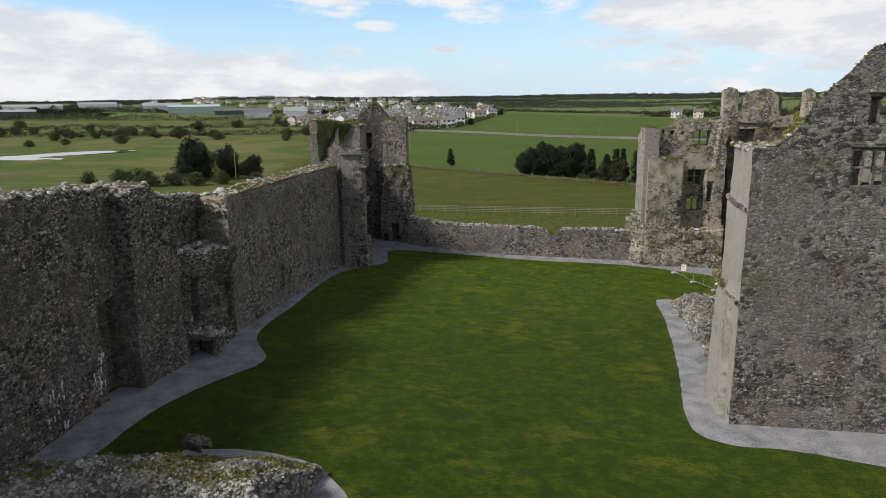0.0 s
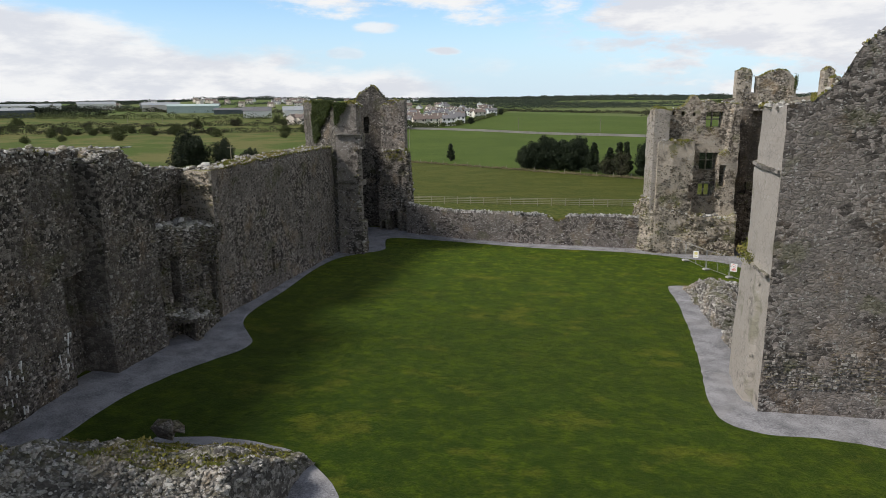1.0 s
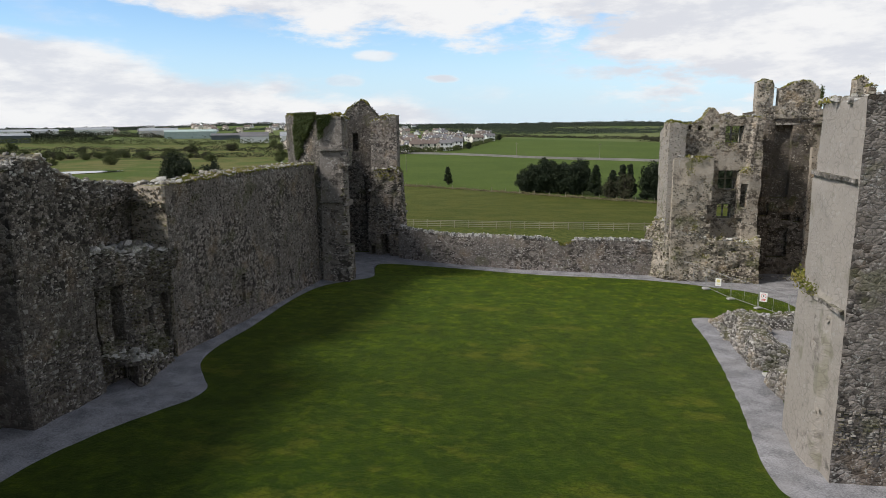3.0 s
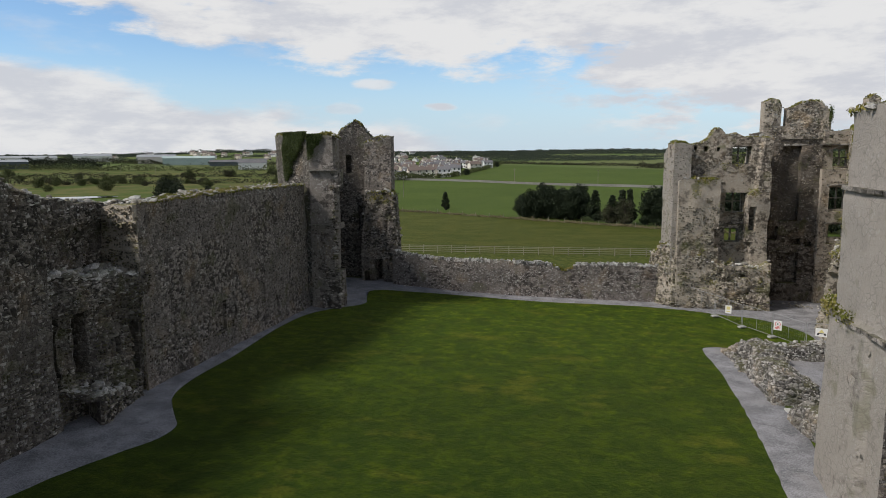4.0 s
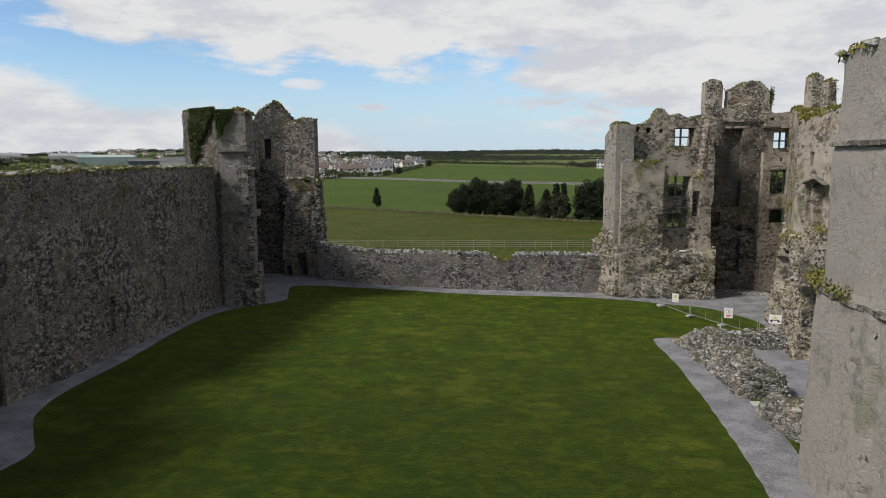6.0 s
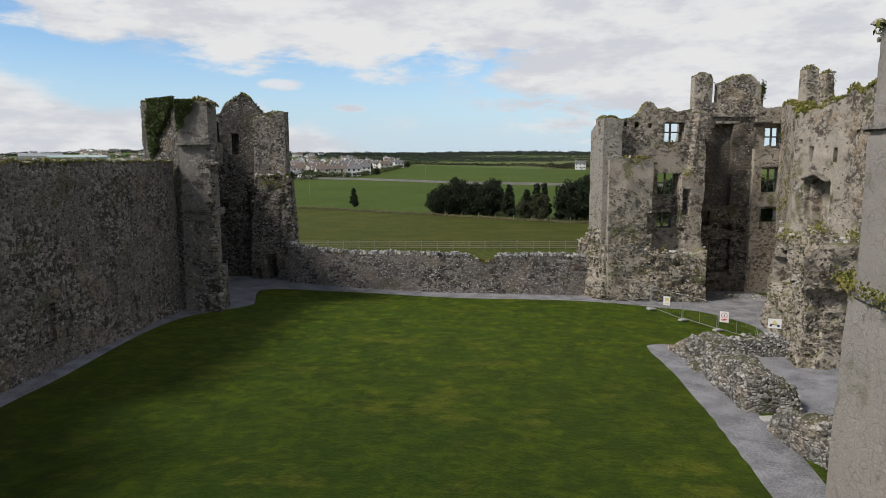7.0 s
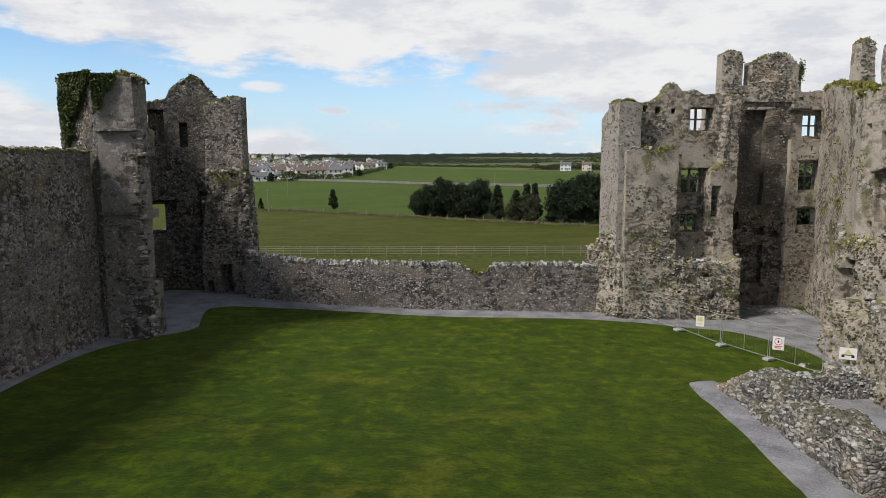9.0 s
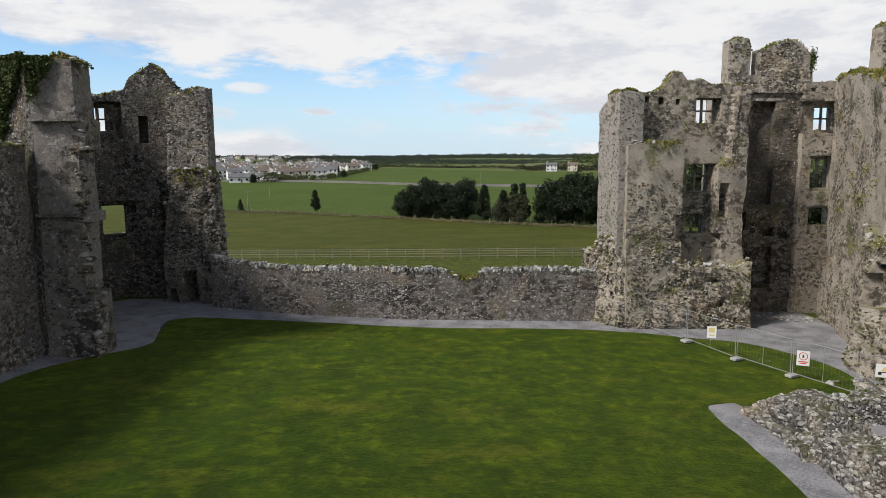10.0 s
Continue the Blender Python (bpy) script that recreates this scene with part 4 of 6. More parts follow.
main_wall = Masonry([(-20.4, 48.4), (-17.4, 46.9), (-16.0, 58.0), (-14.35, 70.6)], [(0, 11.0), (3.3, 11.2), (8, 11.25), (13, 11.3), (20, 11.2), (27.5, 11.2)], 2.2, rough=0.09,
                    niches=[(off + q[0], off + q[1], *q[2:]) for q in ((8.6, 10.0, 1.7, 3.9, 0.25), (10.3, 11.4, 2.2, 4.2, 0.18), (17.5, 18.5, 0.8, 2.7, 0.2), (15.6, 16.3, 2.6, 3.8, 0.18), (11.9, 12.2, 6.6, 6.85, 0.2))],
                    bulge=lambda s, z: np.where(z < 8.6, 0.07, 0.0) + np.clip((1.6 - z) * 0.12, 0, 0.3) + np.where((s < 3.2) & (z > 9.9), 0.25, 0.0))
masonry_part(main_wall, curtain, 27, name="broken_end", mat=mansion_core, face_mat=mansion_face, bare=-0.1, proud=(0, 0.17), crest=16, crest_size=(0.15, 0.4), s_hi=3.35, label="torn end of the wall, ochre and pale")
masonry_part(main_wall, curtain, 21, fringe=0.7, mat=stone, cover=0.7, proud=(-0.03, 0.05), bare=0.28, singles=(3.6, 14, 1.8, 4.0), crest=26, crest_size=(0.07, 0.24), s_lo=3.35)
tufts(main_wall, curtain, 22, [(3.6, 11.5), (11.7, 20), (20.2, 27.3)], 190, 0.17, size=0.1)
tufts(near_wall, curtain, 23, [(24.6, 26.0)], 45, 0.16)

# ---- corner tower ----
corner = thing("corner_tower", "ruined round corner tower of grey-brown rubble, one side fallen", "tower", at=(-14, 79, 0))
tower_pier = Masonry([(-13.8, 70.35), (-11.2, 70.1)], [(0, 15.3), (1.0, 15.4), (2.3, 15.25), (2.6, 15.0)], 1.7,
                     holes=[(2.25, 2.9, 7.7, 10.9), (2.25, 2.9, 12.4, 15.5), (2.2, 2.9, 3.4, 7.2)], rough=0.11, frill=0.25,
                     bulge=lambda s, z: np.clip((7.4 - z) * 0.035, 0, 0.4))
masonry_part(tower_pier, corner, 31, name="pier", mat=pier_render, face_mat=facing, cover=0.6, bare=0.2, singles=(0.2, 2.5, 2.2, 7.0), z_to=7.2, crest=5, label="pier with pale worn render between string courses")
tufts(tower_pier, corner, 32, [(0, 2.5)], 260, 0.4)
rng = np.random.default_rng(39)
z = rng.uniform(0.2, 12.2, 210)
p = np.stack([np.where(z > 11, -11.3, np.where(z > 3.4, -11.6, -11.2)) + rng.normal(0, 0.09, 210), 70.1 + rng.uniform(-0.15, 1.7, 210) * rng.random(210) - np.clip(7.4 - z, 0, 9) * 0.035, z], 1)
part("loose_rubble", mesh_of("loose_rubble", *rubble(p, rng.uniform(0.14, 0.42, 210), rng, 0.6)), facing, corner, "torn edge stones of the pier", "stuff")
for z in (12.35, 7.5):
    for i in range(6 if z > 9 else 5):
        part("string_stone", mesh_of("string_stone", *slab(-13.85 + 0.42 * i, 70.0 - 0.03 * i, z, -13.45 + 0.42 * i, 70.5, z + 0.15, 0.012, i)), dressed, corner, "" if i else "projecting cut-stone string course")
ring = Masonry([(-9.3, 89.2), (-12.6, 89.6), (-16.6, 89.4), (-18.8, 87.4), (-19.6, 83.0), (-19.2, 78.6), (-17.7, 74.8), (-16.2, 72.7), (-13.8, 70.5)],
               [(-9.3, 89.2, 15.4), (-9.8, 89.3, 15.7), (-10.6, 89.4, 15.5), (-11.3, 89.5, 16.2), (-12.1, 89.5, 17.1), (-12.9, 89.6, 17.5), (-13.7, 89.6, 17.2), (-15.0, 89.5, 16.3), (-15.6, 89.5, 15.6),
                (-17.5, 88.6, 15.2), (-19.2, 86.0, 15.3), (-19.4, 80.0, 15.6), (-17.7, 74.6, 15.6), (-13.8, 70.5, 15.3)], 1.6,
               rough=0.07, frill=0.2)
wz = ring.where(-16.6, 89.4)
ring.holes = [(wz + 0.35, wz + 1.75, 12.5, 14.5), (wz - 0.6, wz + 1.7, 4.7, 6.9)]
dz0 = ring.where(-13.85, 89.5)
ring.back_niches = [(dz0 - 0.4, dz0 + 0.4, 11.7, 13.75, 1.1), (wz - 0.9, wz + 1.9, 11.9, 14.8, 0.9), (wz - 1.6, wz + 1.9, 4.2, 7.3, 0.7), (dz0 - 1.9, dz0 - 1.2, 5.0, 8.0, 0.5)]
lo = ring.where(-19.35, 80.0)
ring.niches = [(lo, lo + 0.7, 13.2, 14.7, 0.8), (lo + 0.1, lo + 0.6, 11.3, 12.4, 0.8)]
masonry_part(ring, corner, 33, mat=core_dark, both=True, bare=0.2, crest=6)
tufts(ring, corner, 34, [(0, 1.6), (2.8, 6.3), (7.0, 12.0), (13, ring.length)], 75, 0.3)
jamb = Masonry([(-12.0, 85.4), (-8.05, 84.65)], [(0, 5.2), (0.4, 8.4), (0.7, 9.4), (2.0, 9.7), (3.4, 9.6), (3.7, 9.2), (3.85, 6.2), (4.02, 3.2)], 2.2,
               niches=[(1.55, 2.5, -1.0, 2.15, 1.8), (0.3, 0.85, -1.0, 0.8, 1.2)], rough=0.24, frill=0.3,
               bulge=lambda s, z: -np.clip((z - 3.0) * 0.1, 0, 0.6) - np.clip((z - 8.5) * 0.5, 0, 2.2))
jamb.pock(11, 7, 0.5, 8)
masonry_part(jamb, corner, 35, name="broken_core", bare=0.03, proud=(0, 0.13), crest=6, crest_size=(0.14, 0.4), singles=(0.2, 4.2, -0.4, 4.0))
tufts(jamb, corner, 36, [(0.8, 3.8)], 60, 0.2)
upper_face = Masonry([(-11.65, 86.7), (-8.62, 86.45)], [(0, 15.1), (0.4, 15.3), (1.6, 15.2), (2.4, 15.6), (3.04, 15.5)], 1.7, base=8.6, rough=0.05, frill=0.2,
                     bulge=lambda s, z: np.clip((12.3 - z) * 0.14, 0, 0.5) + np.where((s > 0.12) & (s < 0.5), 0.1, 0.0))
masonry_part(upper_face, corner, 136, name="jamb_face", mat=stone, face_mat=facing, cover=0.8, bare=0.45, crest=7, label="upper broken jamb with worn render")
tufts(upper_face, corner, 137, [(0, 1.2), (1.6, 3.0)], 110, 0.3)
rng = np.random.default_rng(38)
z = rng.uniform(-0.2, 9.4, 420)
p = np.stack([np.interp(z, [0, 3, 6, 9.4], [-7.85, -7.95, -8.1, -8.3]) + rng.normal(0, 0.12, 420), 84.6 + rng.uniform(-0.2, 2.3, 420) + np.clip(z - 3, 0, 6) * 0.1 + np.clip(z - 8.5, 0, 2) * 0.5, z], 1)
part("loose_rubble", mesh_of("loose_rubble", *rubble(p, rng.uniform(0.15, 0.5, 420), rng, 0.7)), facing, corner, "pale torn edge of the fallen tower wall", "stuff")
clumps([(-9.6, 84.3, 9.2), (-10.4, 84.5, 9.0), (-8.9, 84.2, 8.7)], 80, (0.3, 0.15, 0.15), 0.1, 136, "wall_plant", moss_mat, corner, "green moss on a ledge")
# ivy on the tower's flank
rng = np.random.default_rng(5)
n = 18000
s_a, s_b = ring.where(-16.6, 73.2), ring.length - 0.05
hgt = 15.85 - rng.random(n) ** 1.1 * 5.0
s = rng.uniform(s_a, s_b, n)
q = np.stack([s, hgt, 0 * s], 1)
keep = (s - s_a) / (s_b - s_a) < 0.42 + (hgt - 13.0) / 2.6 * 0.55 + 0.14 * bumps(q, 1.3) + 0.08 * bumps(q, 3.1)
s, hgt = s[keep], hgt[keep]
p = ring.place(s, hgt, 0.06 + 0.42 * rng.random(len(s)) * (0.6 + 0.6 * bumps(np.stack([s, hgt, 0 * s], 1), 0.9)))
u = np.stack([np.abs(rng.normal(0, 0.7, 3000)) - 0.1, 15.6 - np.abs(rng.normal(0, 0.9, 3000)), 0 * rng.random(3000)], 1)
u = u[u[:, 0] < (u[:, 1] - 13.2) * 0.5 + 0.4 * bumps(u, 1.2)]
p = np.concatenate([p, tower_pier.place(u[:, 0], u[:, 1], 0.05 + 0.22 * rng.random(len(u)))])
part("ivy", mesh_of("ivy", *leaves(p, 0.12, rng, 0.0, 1.2)), ivy_mat, corner, "dark green ivy hanging down the wall", "stuff")
window = mullioned(corner, -17.25, -16.05, 12.6, 14.4, 88.6, 2, True)

# ---- low far wall ----
low_wall = thing("low_wall", "low rubble wall with upright pale coping stones and a gap", "stone wall", at=(5, 81, -0.5))
fw = Masonry([(-8.2, 83.4), (-1.4, 80.3), (5.6, 78.4), (19.2, 77.0)], [(-8.2, 83.4, 3.35), (-7.0, 82.8, 3.0), (-4.4, 81.6, 2.8), (-1.4, 80.3, 2.75), (5.6, 78.4, 2.78), (8.4, 78.1, 2.72), (9.0, 78.0, 2.4), (9.7, 77.95, 2.0), (10.3, 77.9, 2.2), (10.9, 77.85, 2.66), (14.0, 77.5, 2.72), (19.2, 77.0, 2.6)],
             0.75, rough=0.05, frill=0.05, cell=0.3)
gap_s = (fw.where(8.4, 78.1), fw.where(10.9, 77.85))
masonry_part(fw, low_wall, 41, mat=gate_core, face_mat=low_face, cover=0.85, bare=-0.1, width=(0.1, 0.28), height=(0.07, 0.15), proud=(-0.04, 0.03), singles=(9, 15, 0.6, 2.2), crest=9, crest_size=(0.1, 0.26), crest_mat=grey_stone)
rng = np.random.default_rng(42)
s = np.arange(0.3, fw.length - 0.2, 0.14)
s = s[(s < gap_s[0]) | (s > gap_s[1])]
chunks = []
for q in (0.22, 0.55):
    for v in s:
        w, h = rng.uniform(0.09, 0.2), rng.uniform(0.08, 0.26)
        c = fw.place(np.array([v + rng.normal(0, 0.03)]), fw.top(np.array([v])), np.array([-q + rng.normal(0, 0.04)]))[0]
        b = slab(-w / 2, -0.2, -0.08, w / 2, 0.2, h, 0.045, int(v * 997 + q * 100))
        a = -0.16 + rng.normal(0, 0.35)
        r = np.array([(math.cos(a), -math.sin(a), 0), (math.sin(a), math.cos(a), 0), (0, 0, 1)])
        chunks.append((b[0] @ r.T + c, b[1]))
order = np.argsort([abs(c[0][:, 0].mean() - 3) for c in chunks])
for i in order[:200]:
    part("coping_stone", mesh_of("coping_stone", *chunks[i]), grey_stone, low_wall)
part("coping", mesh_of("coping", *joined([chunks[i] for i in order[200:]])), grey_stone, low_wall, "pale upright coping stones", "stuff")
tufts(fw, low_wall, 43, [(gap_s[0] + 0.2, gap_s[1] - 0.1)], 260, 0.22)

# ---- ruined mansion at the far corner ----
mansion = thing("ruined_mansion", "roofless ruined mansion of grey-brown rubble with mullioned windows", "ruin", at=(26, 77, -1))
foot = Masonry([(18.6, 80.0), (18.9, 77.0), (19.8, 75.4), (24.0, 74.9), (28.4, 74.7)], [(0, 3.6), (2.2, 4.3), (4.0, 4.8), (5.2, 4.2), (7.2, 3.6), (10, 3.3), (12, 2.8), (13.5, 3.2)], 3.4, rough=0.24, frill=0.4,
               bulge=lambda s, z: np.clip((3.5 - z) * 0.1, 0, 0.45))
foot.pock(7, 10, 0.4, 3.0)
masonry_part(foot, mansion, 51, name="broken_core", bare=-0.1, proud=(0, 0.16), crest=8, crest_size=(0.14, 0.42), singles=(3, 13, 0.0, 2.4), mat=mansion_core, face_mat=mansion_face)
tufts(foot, mansion, 52, [(0.6, 4.2)], 60, 0.16)
left_pier = Masonry([(19.7, 80.0), (19.45, 75.55), (21.05, 75.55)], [(0, 13.6), (2.4, 14.4), (4.4, 14.5), (6.0, 14.5)], 1.1, rough=0.05, frill=0.12)
masonry_part(left_pier, mansion, 53, name="pier", mat=plastered, bare=0.35, crest=4, cover=0.8, face_mat=mansion_face)
cap = Masonry([(19.5, 75.6), (21.0, 75.6)], [(0, 14.5), (1.5, 14.45)], 2.4, base=13.2, rough=0.05)
masonry_part(cap, mansion, 153, name="wall_top", mat=mansion_core, crest=3, face_mat=mansion_face)
tufts(cap, mansion, 54, [(0.0, 1.5)], 260, 0.5)
mass = Masonry([(19.9, 75.15), (23.7, 75.15)], [(0, 11.1), (1.2, 11.3), (3.8, 11.1)], 1.9, rough=0.1, frill=0.2, holes=[(3.4, 4.0, 4.8, 6.6)],
               bulge=lambda s, z: np.clip((5.5 - z) * 0.06, 0, 0.35))
masonry_part(mass, mansion, 55, name="flue_mass", bare=0.56, proud=(0, 0.07), crest=5, crest_size=(0.12, 0.3), singles=(0.3, 3.5, 4.0, 6.6), mat=mansion_core, face_mat=mansion_face, cover=0.85)
tufts(mass, mansion, 56, [(1.0, 3.7)], 120, 0.3)
upper = Masonry([(20.9, 76.4), (28.6, 76.4)], [(0, 14.4), (1.2, 14.6), (2.0, 15.1), (2.5, 15.7), (3.1, 15.75), (3.5, 15.4), (4.4, 15.3), (5.6, 15.1), (6.4, 15.4), (7.7, 15.2)], 1.0, base=9.9, rough=0.06, frill=0.24,
                holes=[(4.15, 5.95, 12.55, 14.25)], niches=[(0.55, 0.85, 13.9, 14.3, 0.7), (1.5, 1.85, 13.8, 14.25, 0.8), (2.7, 3.0, 13.8, 14.15, 0.7)])
masonry_part(upper, mansion, 57, bare=0.56, crest=8, singles=(0.5, 4.0, 10.6, 13.4), mat=mansion_core, face_mat=mansion_face, cover=0.85, proud=(-0.06, 0.03))
tufts(upper, mansion, 58, [(0.2, 4.4), (5.0, 7.6)], 110, 0.16, size=0.09)
mullioned(mansion, 25.05, 26.85, 12.6, 14.2, 77.35)
bay = Masonry([(23.6, 76.9), (27.4, 76.9)], [(0, 10.2), (3.8, 10.2)], 0.9, rough=0.07, frill=0.02,
              holes=[(1.2, 2.95, 7.95, 10.05), (1.25, 2.7, 5.1, 6.5)], niches=[(0.9, 3.2, 6.8, 7.9, 0.25)])
masonry_part(bay, mansion, 59, bare=0.56, crest=0, mat=mansion_core, face_mat=mansion_face, cover=0.85, proud=(-0.06, 0.03))
mullioned(mansion, 24.85, 26.5, 8.0, 10.0, 77.4)
mullioned(mansion, 24.9, 26.25, 5.15, 6.45, 77.4, 2, False)
part("lintel", bevelled("lintel", slab(23.6, 76.5, 10.2, 27.0, 77.0, 10.45), 0.04), dressed, mansion, "long flat stone lintel")
right_pier = Masonry([(26.55, 75.95), (28.55, 75.95), (28.55, 80.1)], [(0, 9.8), (0.85, 10.2), (1.0, 12.0), (1.3, 15.0), (2.0, 15.1), (5.7, 15.2)], 0.9,
                     holes=[(0.15, 0.85, 6.3, 8.6), (-0.1, 0.5, 0, 5.2)], rough=0.08, frill=0.2,
                     bulge=lambda s, z: np.clip((4.5 - z) * 0.07, 0, 0.3) * (s < 2.2))
masonry_part(right_pier, mansion, 61, name="pier", bare=0.56, crest=4, mat=mansion_core, face_mat=mansion_face, cover=0.85, proud=(-0.06, 0.03))
clumps([(26.9, 75.3, 9.9), (22.6, 75.0, 11.2), (21.9, 75.1, 11.0)], 90, (0.35, 0.12, 0.22), 0.1, 62, "wall_plant", moss_mat, mansion, "green plants rooted in the wall")
back_wall = Masonry([(28.3, 80.2), (34.9, 79.7)], [(0, 15.6), (6.6, 15.6)], 1.2, rough=0.14, frill=0.1,
                    niches=[(2.9, 4.7, 6.8, 14.3, 0.6), (1.0, 1.9, 7.4, 9.6, 0.7), (3.0, 5.0, 0.5, 3.6, 0.7), (1.6, 2.9, 4.9, 6.3, 0.6), (0.2, 0.6, 11.4, 11.8, 0.5)],
                    bulge=lambda s, z: 0.25 * np.exp(-((s - 2.3) / 0.45) ** 2) - 0.3 * np.exp(-((z - 4.4) / 1.2) ** 2))
back_wall.pock(3, 12, 1.5, 14.8, 0.3, None, (0.3, 0.9), (0.25, 0.7))
masonry_part(back_wall, mansion, 63, mat=damp_shade_render, cover=0.8, bare=0.5, crest=0, face_mat=mansion_face, proud=(-0.05, 0.06))
turret = Masonry([(29.15, 80.0), (35.45, 79.55)], [(0, 18.6), (0.7, 18.9), (1.5, 18.7), (1.72, 18.0), (2.45, 18.0), (2.6, 18.05), (3.6, 18.45), (5.2, 18.5), (5.9, 18.1), (6.2, 17.0)], 0.9,
                 holes=[(1.65, 2.2, 16.2, 18.7)], base=14.9, rough=0.12, frill=0.15)
masonry_part(turret, mansion, 65, name="chimney", bare=0.0, proud=(0, 0.09), crest=4, mat=mansion_core, face_mat=mansion_face, cover=0.85)
tufts(turret, mansion, 66, [(0, 1.5), (2.6, 6.1)], 150, 0.22, size=0.09)
clumps([(35.3, 79.4, 17.3), (35.3, 79.8, 16.5)], 700, (0.05, 0.2, 0.34), 0.08, 67, "ivy", ivy_mat, mansion, "dark ivy on the stack", 0)
east = Masonry([(34.8, 79.3), (38.6, 79.3)], [(0, 15.7), (3.8, 15.7)], 1.1, rough=0.06, frill=0.1,
               holes=[(1.15, 2.6, 12.2, 13.95), (1.0, 2.6, 8.0, 10.2), (1.1, 2.7, 5.2, 6.5)], niches=[(-0.2, 2.9, 12.0, 14.25, 0.5), (0.8, 2.75, 7.8, 10.35, 0.45), (0.8, 2.75, 4.6, 6.6, 0.3)])
east.pock(5, 8, 3, 15)
masonry_part(east, mansion, 69, mat=mansion_core, bare=0.4, crest=3, cover=0.7, face_mat=mansion_face)
mullioned(mansion, 35.95, 37.4, 12.2, 13.9, 79.95)
mullioned(mansion, 35.85, 37.4, 8.0, 10.15, 79.95)
for z, xa, xb in ((14.27, 34.5, 38.0), (10.35, 35.3, 37.9), (6.62, 35.3, 37.9)):
    part("lintel", bevelled("lintel", slab(xa, 79.15, z, xb, 79.5, z + 0.16), 0.03), dressed, mansion, "flat stone lintel")
part("lintel", bevelled("lintel", slab(31.0, 79.0, 14.25, 33.2, 79.3, 14.45), 0.03), dressed, mansion, "flat stone lintel")
long_wall = Masonry([(38.6, 80.4), (37.2, 79.3), (33.9, 72.4), (31.2, 67.4), (30.1, 65.4), (30.1, 57.0), (44.0, 56.0)],
                    [(38.6, 80.4, 15.7), (37.2, 79.3, 15.7), (33.9, 72.4, 15.2), (31.2, 67.4, 14.3), (30.1, 65.4, 14.3), (30.1, 63.0, 14.6), (30.1, 60.0, 15.3), (30.1, 57.0, 15.6), (44.0, 56.0, 17.0)], 1.6, rough=0.1, frill=0.3,
                    bulge=lambda s, z: np.clip((2.2 - z) * 0.15, 0, 0.4))
g = [long_wall.where(31.2, 67.4)]
n0 = long_wall.where(30.1, 64.1)
n1 = long_wall.where(30.1, 61.5)
long_wall.niches = [(n0, n0 + 0.45, 7.0, 9.7, 0.35), (n0 + 0.45, n1, 6.6, 9.7, 1.0), (n0 + 0.8, n1 - 0.6, 9.65, 10.15, 1.0), (n0 - 0.5, n0 - 0.15, 6.6, 7.0, 0.5), (n1 + 0.1, n1 + 0.5, 11.0, 11.9, 0.5), (n0 - 0.9, n0 - 0.5, 12.2, 12.5, 0.4), (g[0] - 0.9, g[0] - 0.3, 9.8, 10.3, 0.4), (5.0, 5.3, 12.0, 12.3, 0.6), (12.2, 12.6, 11.0, 11.6, 0.5), (9.0, 9.3, 5.2, 5.6, 0.5), (19.0, 19.4, 11.0, 12.0, 0.5)]
long_wall.pock(4, 34, 1.0, 13.6)
masonry_part(long_wall, mansion, 71, bare=0.56, crest=5, singles=(6, 18, 0.4, 3.2), mat=mansion_core, face_mat=mansion_face, cover=0.85, proud=(-0.06, 0.03))
tufts(long_wall, mansion, 72, [(0.5, 4.0), (5, 10), (11, n0), (n0, n1 + 8)], 130, 0.5, size=0.14)
niche_hood = [slab(29.75, 64.15 - 1.3 * i, 9.7, 30.15, 62.85 - 1.3 * i, 9.88, 0.02, i) for i in (0, 1)]
for i, chunk in enumerate(niche_hood):
    chunk[0][:, 2] += np.where((chunk[0][:, 1] > 62.5) & (chunk[0][:, 1] < 63.2), 0.42, 0.0)
    part("hood", bevelled("hood", chunk, 0.03), dressed, mansion, "weathered pointed hood over a wall niche" if not i else "")
low_front = Masonry([(30.3, 67.0), (28.7, 64.6), (28.6, 62.6), (29.4, 59.6)], [(0, 6.6), (1.4, 6.0), (2.9, 5.6), (3.8, 5.7), (4.6, 5.9), (6.0, 6.6), (8.0, 6.4)], 1.5, rough=0.24, frill=0.3,
                    niches=[(3.0, 4.6, 2.6, 4.4, 0.9), (3.4, 4.2, 4.35, 4.95, 0.9), (1.0, 1.5, 3.4, 3.8, 0.6)],
                    bulge=lambda s, z: np.clip((2.4 - z) * 0.2, 0, 0.5))
masonry_part(low_front, mansion, 171, name="broken_core", bare=0.3, cover=0.85, proud=(-0.04, 0.13), crest=12, crest_size=(0.1, 0.34), mat=mansion_core, face_mat=mansion_face, label="broken lower wall with a jagged opening")
clumps([(28.9, 63.9, 5.9), (28.8, 62.4, 6.0), (29.2, 60.8, 6.6), (28.8, 63.0, 5.8)], 140, (0.25, 0.3, 0.2), 0.1, 174, "wall_plant", moss_mat, mansion, "green moss along a broken ledge")
clumps([tuple(long_wall.place(np.array([s]), np.array([z]), np.array([0.1]))[0]) for s, z in ((4.2, 13.2), (5.6, 10.4), (6.3, 6.8), (8.4, 9.2), (9.6, 11.6), (10.4, 4.6), (11.6, 7.7), (12.6, 9.6), (13.4, 5.0), (15.0, 8.6), (16.2, 4.4), (17.6, 10.4))], 60, (0.12, 0.22, 0.3), 0.09, 172, "wall_plant", moss_mat, mansion, "green plants rooted in the wall")
